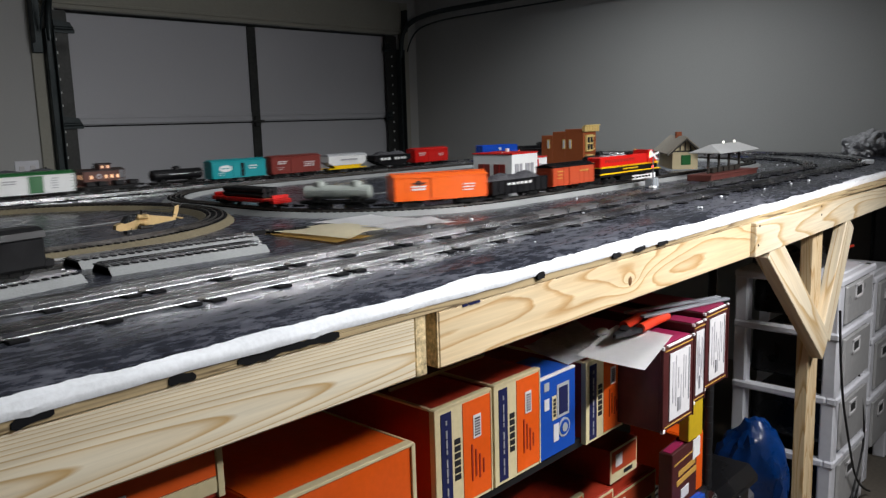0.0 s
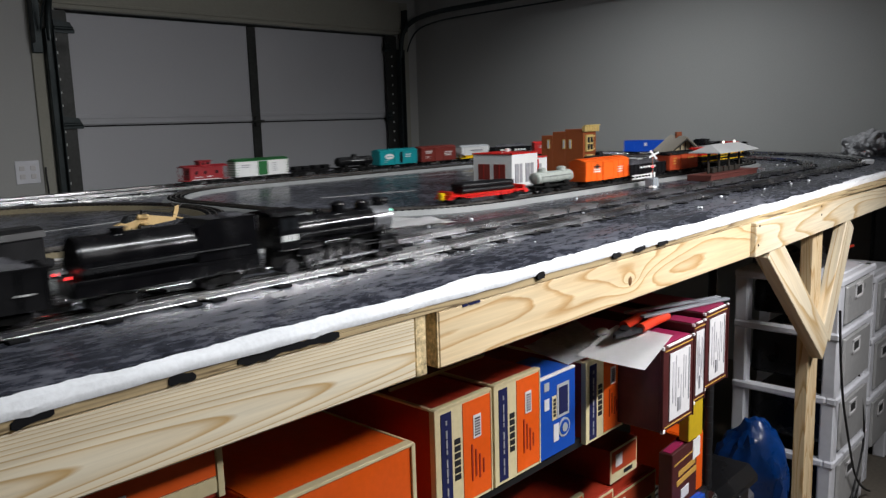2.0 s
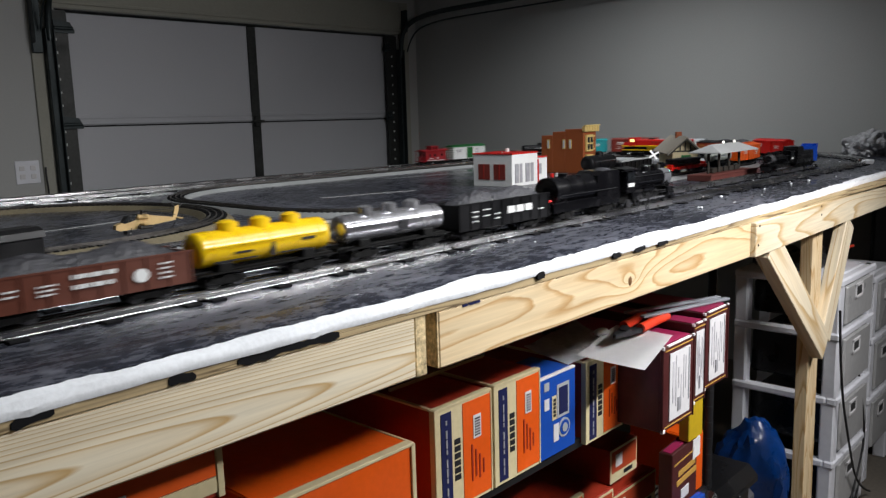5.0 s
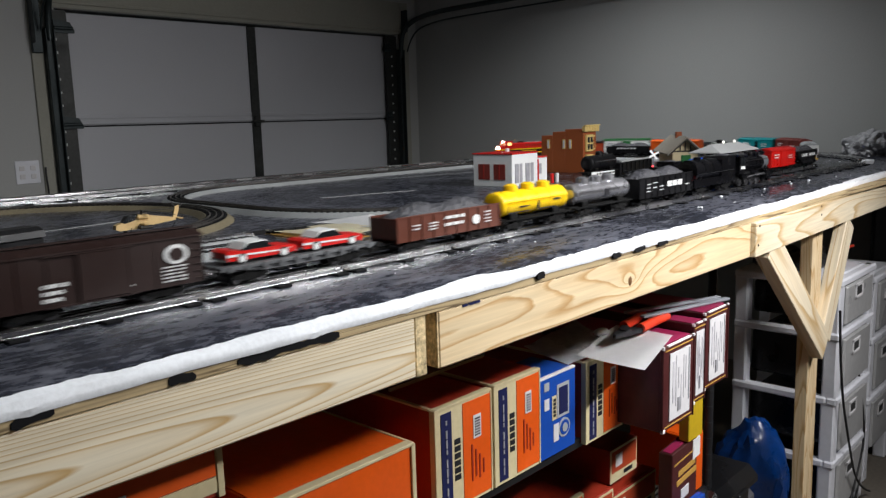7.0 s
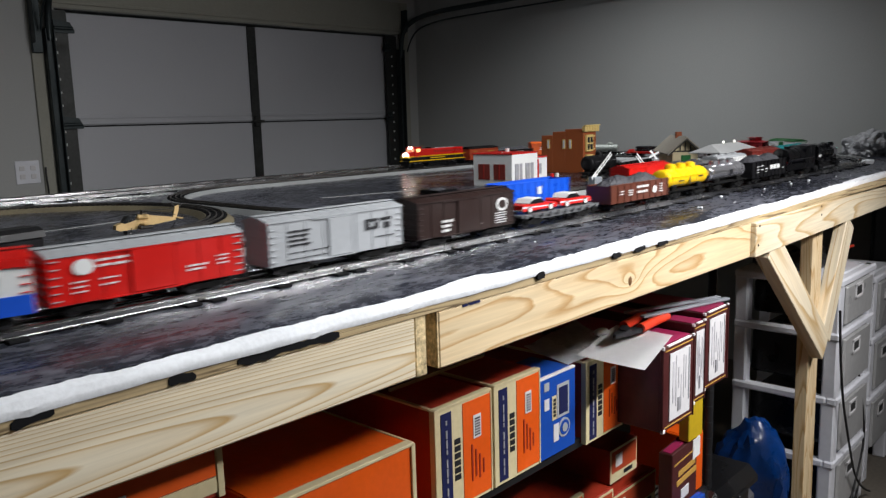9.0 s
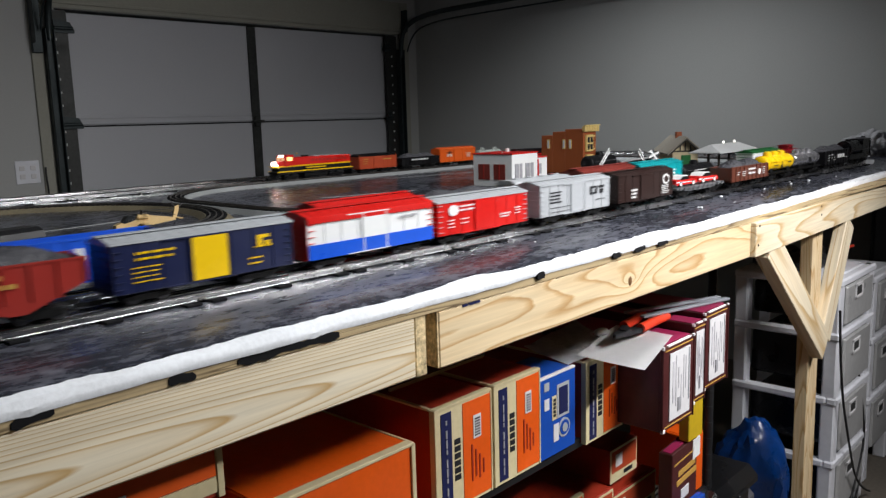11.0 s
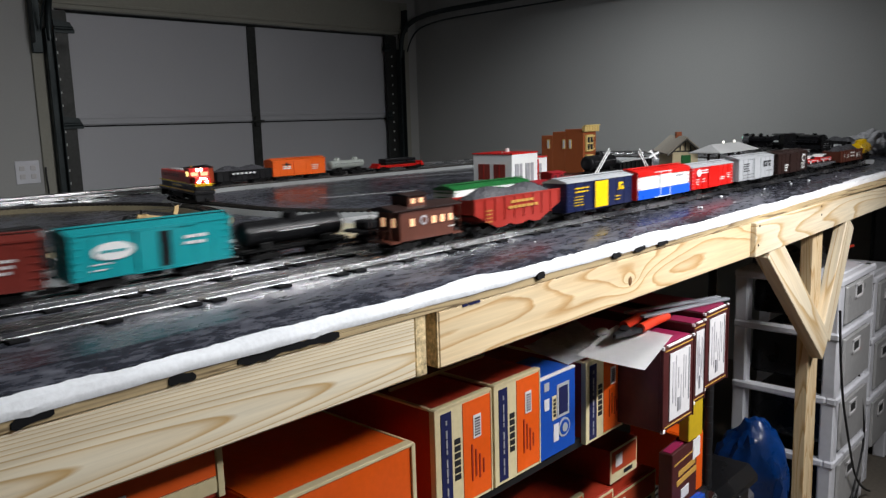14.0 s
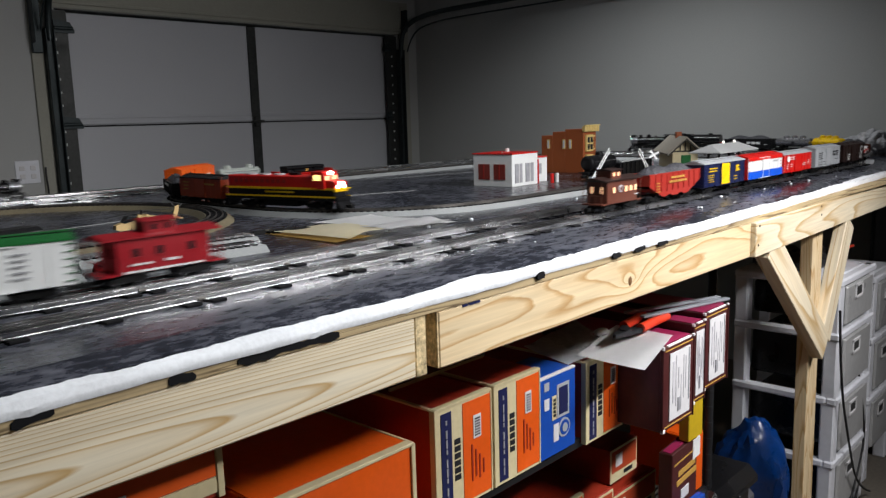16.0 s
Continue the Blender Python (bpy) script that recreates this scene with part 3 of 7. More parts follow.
def sweep(bm, at, s0, s1, profile, step=0.03, closed=True):
    """Draws a closed profile of (sideways, up) points along a track."""
    k = int((s1 - s0) / step)
    rings = []
    for i in range(k if closed else k + 1):
        x, y, h = at(s0 + (s1 - s0) * i / k)
        nx, ny = -math.sin(h), math.cos(h)
        rings.append([bm.verts.new((x + nx * o, y + ny * o, TZ + z)) for o, z in profile])
    n = len(profile)
    for i in range(k):
        a, b = rings[i], rings[(i + 1) % len(rings)]
        for j in range(n):
            bm.faces.new((a[j], b[j], b[(j + 1) % n], a[(j + 1) % n]))
    bmesh.ops.recalc_face_normals(bm, faces=bm.faces)
    return bm


def tubular(name, at, total, label, start):
    tr = thing(name, label, "track", "tubular tracks")
    for o in (-0.0159, 0.0, 0.0159):
        pr = [(o - 0.0034, 0.0042), (o - 0.0010, 0.0052), (o - 0.0008, 0.0108), (o - 0.0022, 0.0122), (o - 0.0020, 0.0146), (o, 0.016), (o + 0.0020, 0.0146), (o + 0.0022, 0.0122), (o + 0.0008, 0.0108), (o + 0.0010, 0.0052), (o + 0.0034, 0.0042)]
        part("rail", sweep(B(), at, 0, total, pr, 0.035), RAIL, tr, "bright tinplate rail", True)
    me = finish(box(B(), -0.0115, 0.0115, -0.033, 0.033, 0.0, 0.0040, 0.0012), "tie", TIE)
    pin = finish(box(B(), -0.010, 0.010, -0.019, 0.019, 0.0052, 0.0085, 0.001), "clip", RAIL_DULL)
    n = int(total / 0.254)
    sec = total / n
    for i in range(n):
        for d in (0.019, sec / 2, sec - 0.019):
            x, y, h = at(start + i * sec + d)
            t = new("tie", me)
            t.parent = tr
            t.matrix_basis = Matrix.Translation((x, y, TZ)) @ Matrix.Rotation(h, 4, "Z")
        x, y, h = at(start + i * sec)
        t = new("joint_clip", pin)
        t.parent = tr
        t.matrix_basis = Matrix.Translation((x, y, TZ)) @ Matrix.Rotation(h, 4, "Z") @ Matrix.Diagonal((0.6, 1, 1, 1))
    return tr


def bedded(name, at, total, s0, s1, bed, label, closed=True, w=0.043, rail=RAIL_DULL):
    tr = thing(name, label, "track", "roadbed tracks")
    part("roadbed", sweep(B(), at, s0, s1, [(-w, 0.0), (-w + 0.014, 0.0125), (w - 0.014, 0.0125), (w, 0.0)], 0.04, closed), bed, tr)
    for o in (-0.0159, 0.0, 0.0159):
        part("rail", sweep(B(), at, s0, s1, [(o - 0.0013, 0.012), (o - 0.0013, 0.018), (o + 0.0013, 0.018), (o + 0.0013, 0.012)], 0.04, closed), rail, tr)
    bm = B()
    s = s0
    while s < s1 - 0.005:
        x, y, h = at(s)
        m = Matrix.Translation((x, y, TZ)) @ Matrix.Rotation(h, 4, "Z")
        vs = [bm.verts.new(m @ Vector(p)) for p in ((-0.004, -0.026, 0.0127), (0.004, -0.026, 0.0127), (0.004, 0.026, 0.0127), (-0.004, 0.026, 0.0127), (-0.004, -0.026, 0.0148), (0.004, -0.026, 0.0148), (0.004, 0.026, 0.0148), (-0.004, 0.026, 0.0148))]
        for f in ((4, 5, 6, 7), (0, 1, 5, 4), (1, 2, 6, 5), (2, 3, 7, 6), (3, 0, 4, 7)):
            bm.faces.new([vs[i] for i in f])
        s += 0.0165
    tagged(part("sleeper", bm, TIE, tr), kind="stuff")
    return tr


tubular("outer_track", LOOP_A, LEN_A, "three-rail tubular track nailed along the table edge", 0.557)
tubular("second_track", LOOP_B, LEN_B, "three-rail tubular track beside the outer loop", 0.535)
bedded("inner_track", LOOP_C, LEN_C, 0, LEN_C, ROADBED, "inner oval of track on grey moulded roadbed")
bedded("small_track", LOOP_D, LEN_D, 0, LEN_D, TANBED, "small oval of old track on tan roadbed")


def straight(x, y, h):
    def at(s):
        return x + s * math.cos(h), y + s * math.sin(h), h
    return at, 1.0


for x, y, h, L in ((0.57, 1.42, -0.03, 0.36), (0.575, 1.315, -0.05, 0.30), (0.155, 1.225, 0.20, 0.37)):
    at, _ = straight(x, y, h)
    bedded("loose_track", at, L, 0, L, ROADBED, "loose length of grey roadbed track lying on the deck", False, 0.043, RAIL)


# ---------------------------------------------------------------- boxes under the table
def carton(x0, x1, z0, z1, y0, depth, side_m, face_m, top_m, style, label, tilt=0.0, group="train cartons"):
    """A cardboard carton whose printed end faces the front."""
    w, h = x1 - x0, z1 - z0
    c = thing("carton", label, "box", group, pose(x0, y0, z0, 0, 0, tilt))
    part("body", box(B(), 0, w, 0.0, depth, 0, h, 0.002), side_m, c)
    part("lid_panel", box(B(), 0.006, w - 0.006, 0.008, depth - 0.008, h + 0.0004, h + 0.0022), top_m, c)
    f = -0.0012

    def p(name, a0, a1, b0, b1, m, k=1, lab=""):
        """A printed field, in shares of the face."""
        part(name, box(B(), a0 * w, a1 * w, f * k - 0.0004, f * (k - 1) + 0.0002 if k > 1 else 0.0, b0 * h, b1 * h), m, c, lab)
    if style == "orange":
        p("end_flap", 0.0, 1.0, 0.0, 1.0, CREAM)
        for e in (0.0, 1.0):
            part("edge_fold", box(B(), e * w - 0.003 + 0.001, e * w + 0.002, -0.004, 0.010, 0, h + 0.002, 0.0008), CREAM, c)
        part("edge_fold", box(B(), 0, w, -0.004, 0.010, h - 0.002, h + 0.003, 0.0008), CREAM, c)
        part("edge_fold", box(B(), -0.001, 0.007, 0.011, depth, h - 0.002, h + 0.0030, 0.0008), CREAM, c)
        p("navy_strip", 0.10, 0.28, 0.03, 0.95, NAVY, 2)
        p("orange_field", 0.48, 0.985, 0.03, 0.97, face_m, 2)
        for i in range(6):
            b = 0.67 - i * 0.068
            p("title_bar", 0.33, 0.43, b - 0.052, b, INK, 2)
        for i in range(9):
            p("small_print", 0.175, 0.20, 0.88 - i * 0.09 - (0.075 if i % 3 else 0.04), 0.88 - i * 0.09, GREY_INK, 3)
        p("label_patch", 0.66, 0.80, 0.60, 0.82, LABEL, 3)
        for i in range(7):
            p("bar_mark", 0.685, 0.775, 0.625 + i * 0.026, 0.636 + i * 0.026, INK, 4)
        for i in range(4):
            p("small_print", 0.62 + i * 0.07, 0.645 + i * 0.07, 0.20 + 0.03 * (i % 2), 0.55 - 0.06 * i, SHADE_PRINT_RED, 3)
    elif style == "maroon":
        for e in (0.0, 1.0):
            part("edge_fold", box(B(), e * w - 0.002, e * w + 0.002, -0.003, 0.006, 0, h, 0.0008), MAROON_BOX, c)
        p("gold_line", 0.06, 0.94, 0.945, 0.955, GOLD_INK, 2)
        p("gold_line", 0.06, 0.94, 0.045, 0.055, GOLD_INK, 2)
        p("white_label", 0.20, 0.86, 0.10, 0.90, LABEL, 2)
        for i, (a, b, c0, c1) in enumerate(((0.28, 0.34, 0.3, 0.8), (0.38, 0.41, 0.25, 0.85), (0.46, 0.50, 0.45, 0.7), (0.55, 0.57, 0.2, 0.6), (0.63, 0.65, 0.3, 0.82), (0.70, 0.72, 0.4, 0.8))):
            p("small_print", a, b, c0, c1, PALE_INK, 3)
        p("bar_mark", 0.80, 0.83, 0.25, 0.88, GREY_INK, 3)
        p("bar_mark", 0.45, 0.53, 0.18, 0.34, GREY_INK, 4)
        part("worn_corner", box(B(), -0.0025, 0.004, -0.0036, 0.004, h - 0.005, h + 0.0026, 0.0012), LABEL, c, "torn white cardboard corner")
        part("worn_corner", box(B(), w - 0.007, w + 0.0025, -0.0036, 0.004, h - 0.003, h + 0.0026, 0.0012), LABEL, c, "torn white cardboard corner")
        part("worn_corner", box(B(), -0.002, 0.010, -0.004, 0.006, -0.002, 0.008, 0.002), PAPER, c, "torn white cardboard corner")
        part("worn_edge", box(B(), 0.02, w - 0.02, -0.0035, 0.003, h - 0.002, h + 0.0025, 0.001), PAPER, c, "scuffed white edge")
    elif style == "blue":
        p("end_flap", 0.0, 1.0, 0.0, 1.0, BLUE_BOX)
        part("edge_fold", box(B(), -0.002, 0.003, -0.003, 0.006, 0, h, 0.0008), LABEL, c)
        part("edge_fold", box(B(), 0, w, -0.003, 0.006, h - 0.002, h + 0.003, 0.0008), LABEL, c)
        p("picture_field", 0.48, 0.82, 0.44, 0.86, SILVER_PAINT, 2)
        p("picture_field", 0.53, 0.77, 0.48, 0.82, NAVY, 3)
        p("title_bar", 0.34, 0.46, 0.44, 0.74, CREAM, 2)
        for i in range(5):
            p("title_bar", 0.37, 0.43, 0.48 + i * 0.048, 0.515 + i * 0.048, INK, 3)
        p("label_patch", 0.13, 0.26, 0.60, 0.74, LABEL, 2)
        p("label_patch", 0.13, 0.26, 0.84, 0.94, SILVER_PAINT, 2)
        p("label_patch", 0.38, 0.52, 0.16, 0.38, LABEL, 2)
        for rr0, mm, k in ((0.022, SILVER_PAINT, 2), (0.017, BLUE_BOX, 3), (0.010, SILVER_PAINT, 4)):
            rb = B()
            rod(rb, (0.68 * w, -0.0012 * k - 0.0004, 0.29 * h), (0.68 * w, 0.0, 0.29 * h), rr0, 20)
            part("badge", rb, mm, c)
    return c


SH = 0.785         # upper shelf
carton(0.62, 0.935, SH, 0.957, 0.955, 0.30, ORANGE, ORANGE, ORANGE, "plain", "large bright orange carton with cream edges")
big = bpy.data.objects["carton"]
part("edge_fold", box(B(), 0, 0.315, -0.004, 0.014, 0.169, 0.1755, 0.001), CREAM, big, "cream folded edge")
part("edge_fold", box(B(), 0.308, 0.318, -0.004, 0.006, 0, 0.173, 0.001), CREAM, big, "cream folded edge")
part("edge_fold", box(B(), 0.310, 0.3165, 0.0, 0.30, 0.169, 0.175, 0.001), CREAM, big, "cream folded edge")
part("print_line", box(B(), 0.19, 0.262, -0.0016, 0.0, 0.085, 0.087), SHADE_PRINT_RED, big)
carton(0.245, 0.503, 1.056, 1.132, 0.86, 0.30, SHADE_PRINT_RED, ORANGE, SHADE_PRINT_RED, "plain", "orange and cream carton with shade-red sides lying on another")
second = bpy.data.objects["carton.001"]
part("edge_fold", box(B(), 0.249, 0.259, -0.004, 0.30, 0.0, 0.077, 0.001), CREAM, second, "cream folded edge")
part("orange_field", box(B(), 0.0, 0.248, -0.0024, 0.0, 0.030, 0.074), ORANGE, second)
part("cream_band", box(B(), 0.0, 0.248, -0.003, 0.0, 0.008, 0.028), CREAM, second, "cream printed band")
part("barcode", box(B(), 0.092, 0.132, -0.004, 0.0, 0.031, 0.048), LABEL, second, "white barcode patch")
# support added under the carton above, in the same shade colour
carton(0.24, 0.495, SH, 1.0555, 0.93, 0.32, SHADE_PRINT_RED, SHADE_PRINT_RED, SHADE_PRINT_RED, "plain", "added support carton in shade red beside the large orange one")
# sides and lids of the row are orange card with the shade painted in
carton(0.995, 1.155, SH, 0.995, 0.96, 0.36, SHADE_PRINT_RED, ORANGE, SHADE_PRINT_RED, "orange", "orange and cream carton with navy strip on the shelf")
carton(1.163, 1.314, SH + 0.002, 0.997, 0.958, 0.36, SHADE_PRINT_RED, ORANGE, SHADE_PRINT_RED, "orange", "orange and cream carton with navy strip on the shelf")
carton(1.320, 1.455, SH, 0.966, 0.962, 0.12, BLUE_BOX, BLUE_BOX, BLUE_BOX, "blue", "narrow blue picture carton between orange cartons")
carton(1.500, 1.66, SH - 0.02, 0.960, 0.962, 0.30, SHADE_PRINT_RED, ORANGE, SHADE_PRINT_RED, "orange", "orange and cream carton with shade-red sides at the end of the row")
carton(1.02, 1.30, 0.998, 1.065, 1.10, 0.25, MAROON_BOX, MAROON_BOX, SHADE_PRINT_RED, "plain", "flat dark carton lying on top of the row")
flat = bpy.data.objects["carton.007"]
part("edge_fold", box(B(), -0.002, 0.282, -0.004, 0.004, 0.060, 0.069, 0.001), CREAM, flat)
part("edge_fold", box(B(), -0.002, 0.282, -0.004, 0.004, -0.001, 0.006, 0.001), CREAM, flat)
for x0, x1, z0, z1, y0 in ((1.64, 1.797, 0.778, 0.984, 0.842), (1.803, 1.868, 0.80, 1.005, 0.846), (1.872, 2.012, 0.815, 1.018, 0.85)):
    carton(x0, x1, z0, z1, y0, 0.34, MAROON_BOX, MAROON_BOX, MAGENTA, "maroon", "worn maroon carton with white printed end label", 0, "maroon cartons")

shelf = thing("shelving_unit", "black wire shelving unit under the table", "shelf")
for z in (SH - 0.006, 0.40, 0.08):
    sb = B()
    box(sb, 0.0, 2.2, 0.975, 0.985, z - 0.022, z)
    box(sb, 0.0, 2.2, 1.40, 1.41, z - 0.022, z)
    for k in range(22):
        box(sb, 0.0, 2.2, 0.99 + k * 0.019, 0.994 + k * 0.019, z - 0.006, z)
    for k in range(4):
        box(sb, 0.02 + k * 0.715, 0.03 + k * 0.715, 0.985, 1.40, z - 0.016, z - 0.007)
    tagged(part("wire_shelf", sb, SHELF_BLACK, shelf), kind="stuff")
for x in (0.0, 2.205):
    for y in (0.98, 1.41):
        pb = B()
        rod(pb, (x, y, 0.0), (x, y, 1.08), 0.0125, 12)
        part("upright", pb, SHELF_BLACK, shelf)
        for k in range(14):
            rb = B()
            rod(rb, (x, y, 0.30 + k * 0.05), (x, y, 0.3025 + k * 0.05), 0.0136, 12)
            part("ring", rb, TOOL_STEEL, shelf)

LS = 0.402
# lower cartons: shade put into the colour of sides and lids
for x0, x1, z0, z1, y0, st, sm in ((1.66, 1.775, LS, 0.530, 1.05, "plain", SHADE_PRINT_RED), (1.782, 2.02, LS, 0.497, 1.055, "plain", SHADE_PRINT_RED), (1.773, 1.917, 0.5325, 0.630, 1.06, "plain", SHADE_PRINT_RED), (1.36, 1.64, LS, 0.56, 1.06, "orange", SHADE_PRINT_RED)):
    cb = carton(x0, x1, z0, z1, y0, 0.30, sm, ORANGE, SHADE_PRINT_RED, st, "orange carton with shade-red sides on the lower shelf")
    w, h = x1 - x0, z1 - z0
    if st == "plain":
        part("end_flap", box(B(), 0.002, w - 0.002, -0.0014, 0, 0.002, h - 0.002), CREAM, cb)
        part("orange_field", box(B(), 0.008, w - 0.008, -0.0026, -0.0016, h * 0.3, h - 0.008), BRICK_RED, cb)
        part("label_patch", box(B(), 0.025, 0.06, -0.0038, -0.0028, h * 0.45, h * 0.8), LABEL, cb)
        part("title_bar", box(B(), 0.07, w - 0.03, -0.0038, -0.0028, h * 0.12, h * 0.24), INK, cb)
mb = carton(1.905, 2.080, LS, 0.605, 0.945, 0.040, MAROON_BOX, MAROON_BOX, MAGENTA, "plain", "small crimson carton with gold print on the lower shelf", 4)
part("gold_print", box(B(), 0.04, 0.16, -0.0016, 0, 0.125, 0.14), GOLD_INK, mb)
part("gold_print", box(B(), 0.03, 0.17, -0.0016, 0, 0.10, 0.115), GOLD_INK, mb)
part("label_patch", box(B(), 0.06, 0.115, -0.0016, 0, 0.05, 0.08), LABEL, mb)
part("gold_line", box(B(), 0.01, 0.185, -0.0016, 0, 0.165, 0.169), GOLD_INK, mb)
part("tape", box(B(), 0.14, 0.192, -0.0028, 0.02, 0.14, 0.1955), PAPER, mb, "torn white paper corner")
carton(2.10, 2.18, LS, 0.58, 0.985, 0.2, ORANGE, ORANGE, ORANGE, "plain", "narrow bright orange carton on the lower shelf")
carton(2.0, 2.085, 0.61, 0.75, 0.945, 0.030, YELLOW_BOX, YELLOW_BOX, YELLOW_BOX, "plain", "small yellow carton under the maroon ones")
carton(1.955, 2.05, LS + 0.0, LS + 0.048, 0.915, 0.024, BLUE_BOX, BLUE_BOX, BLUE_BOX, "plain", "small blue carton standing on the shelf")

# tools, paper and plastic strips on the maroon cartons
def sheet(name, corners, material, label, sag=0.004, seed=1, z=None, n=10):
    rng = random.Random(seed)
    bm = B()
    a, b, c, d = [Vector(p) for p in corners]
    top = {}
    for i in range(n + 1):
        for j in range(n + 1):
            u, v = i / n, j / n
            p = a * (1 - u) * (1 - v) + b * u * (1 - v) + c * u * v + d * (1 - u) * v
            p.z += sag * (math.sin(3.1 * u + seed) * math.cos(2.3 * v + seed) + 0.4 * math.sin(9 * u * v + seed)) + sag
            top[i, j] = bm.verts.new(p)
    for i in range(n):
        for j in range(n):
            bm.faces.new((top[i, j], top[i + 1, j], top[i + 1, j + 1], top[i, j + 1]))
    bmesh.ops.solidify(bm, geom=bm.faces[:], thickness=0.0006)
    return solid(name, bm, material, label, "paper", smooth=True)


sheet("paper_sheet", ((1.526, 0.826, 0.962), (1.715, 0.856, 0.992), (1.70, 1.00, 1.000), (1.50, 0.985, 0.974)), PAPER, "creased white paper sheet hanging over the cartons", 0.003, 2)
sheet("paper_sheet", ((1.44, 0.968, 0.962), (1.63, 0.955, 0.964), (1.70, 1.12, 0.985), (1.49, 1.13, 0.975)), mat("grey_film", (0.58, 0.59, 0.60), 0.3), "crumpled translucent plastic sheet on the cartons", 0.008, 4)
pl = thing("pliers", "pliers with red grips lying on paper", "pliers", m=pose(1.668, 0.915, 1.008, 0, 0, 2))
for dy in (0.0, 0.045):
    gb = B()
    rod(gb, (0.0, dy, 0.006), (0.07, dy + 0.004, 0.006), 0.0115, 10)
    rod(gb, (0.07, dy + 0.004, 0.006), (0.145, dy * 1.5, 0.006), 0.0118, 10, 0.009)
    part("grip", gb, TOOL_RED, pl, "red plastic grip", True)
jb = B()
prism(jb, [(-0.088, 0.018), (-0.086, 0.027), (-0.035, 0.040), (0.004, 0.050), (0.004, 0.036), (-0.012, 0.022), (0.004, 0.010), (0.004, -0.006), (-0.035, 0.005)], "z", -0.003, 0.008)
rod(jb, (-0.04, 0.02, -0.004), (-0.04, 0.02, 0.012), 0.014, 12)
part("jaw", jb, TOOL_STEEL, pl)
for k, (y, a) in enumerate(((0.90, 3), (0.935, -2))):
    solid("plastic_strip", box(B(), -0.16, 0.16, -0.008, 0.008, 0.0, 0.006, 0.001), STRIP, "grey plastic strip lying across the cartons", "strip", "plastic strips", m=pose(1.885, y + 0.005, 1.0225 + 0.002 * k, 0, 0, a - 18))
gl = B()
ball(gl, (1.63, 1.0, 1.0), 0.016, (1.6, 1, 0.6))
solid("glue_tube", gl, LABEL, "small white tube among the papers", "tube", smooth=True)

# ---------------------------------------------------------------- drawers and clutter beyond the table's post
def drawer_tower(x0, y0, w, d, heights, label, top):
    t = thing("drawer_tower", label, "drawers", "drawer towers")
    z = top
    cols = B()
    for (x, y) in ((x0, y0), (x0, y0 + d - 0.05), (x0 + w - 0.05, y0), (x0 + w - 0.05, y0 + d - 0.05)):
        box(cols, x, x + 0.05, y, y + 0.05, 0.0, top, 0.006)
    part("frame", cols, PLASTIC_WHITE, t)
    for k, h in enumerate(heights):
        rim = B()
        box(rim, x0 - 0.006, x0 + w + 0.006, y0 - 0.006, y0 + 0.03, z - 0.028, z, 0.006)
        box(rim, x0 - 0.006, x0 + 0.03, y0 + 0.0301, y0 + d, z - 0.028, z, 0.006)
        box(rim, x0 + w - 0.03, x0 + w + 0.006, y0 + 0.0301, y0 + d, z - 0.028, z, 0.006)
        if k == 0:
            box(rim, x0 + 0.0301, x0 + w - 0.0301, y0 + 0.0301, y0 + d, z - 0.02, z, 0.004)
        part("shelf_rim", rim, PLASTIC_WHITE, t)
        if z - h > 0.0:
            dr = part("drawer", box(B(), x0 + 0.078, x0 + w - 0.014, y0 - 0.002, y0 + 0.02, z - h + 0.012, z - 0.034, 0.008), PLASTIC_GREY, t, "grey translucent drawer")
            # bin coloured black to stand for the shade inside the tower
            part("drawer_bin", box(B(), x0 + 0.085, x0 + w - 0.022, y0 + 0.021, y0 + d * 0.9, z - h + 0.02, z - 0.05, 0.008), CASE, dr, "drawer bin coloured black for the shade inside the tower")
            hx = x0 + 0.078 + (w - 0.09) * 0.40
            hz = z - h * 0.36
            fb = B()
            for (a0, a1, c0, c1) in ((-0.044, 0.044, 0.016, 0.028), (-0.044, 0.044, -0.028, -0.016), (-0.044, -0.032, -0.028, 0.028), (0.032, 0.044, -0.028, 0.028)):
                box(fb, hx + a0, hx + a1, y0 - 0.0065, y0 - 0.001, hz + c0, hz + c1, 0.002)
            part("handle", fb, LABEL, dr, "white handle rim")
            part("handle_hole", box(B(), hx - 0.032, hx + 0.032, y0 - 0.004, y0 - 0.0022, hz - 0.017, hz + 0.017), BLACK_GAP, dr)
        z -= h
    return t


drawer_tower(2.885, 0.825, 0.40, 0.37, (0.19, 0.235, 0.235, 0.24), "white plastic drawer tower with grey drawers", 0.937)
drawer_tower(3.40, 0.85, 0.36, 0.45, (0.25, 0.25, 0.25), "white plastic drawer tower with grey drawers", 0.86)
for k, pts in enumerate((((2.80, 0.80, 0.85), (2.84, 0.80, 0.60), (2.98, 0.80, 0.33), (3.12, 0.80, 0.10), (3.30, 0.80, 0.02)), ((3.33, 0.84, 0.85), (3.25, 0.83, 0.50), (3.38, 0.85, 0.25), (3.22, 0.82, 0.03), (3.05, 0.80, 0.01)), ((3.18, 0.84, 0.58), (3.24, 0.82, 0.35), (3.27, 0.82, 0.20), (3.10, 0.82, 0.02)))):
    tube("power_cable", pts, 0.0045, CABLE)
for ob in [o for o in bpy.data.objects if o.name.startswith("power_cable")]:
    tagged(ob, "black power cable hanging in front of the drawers", "cable", "power cables")
cl = B()
rng = random.Random(8)
for k in range(14):
    ball(cl, (2.95 + rng.random() * 0.35, 0.95 + rng.random() * 0.2, 0.955 + rng.random() * 0.03), 0.03 + rng.random() * 0.02, (1.4, 1, 0.6), 8)
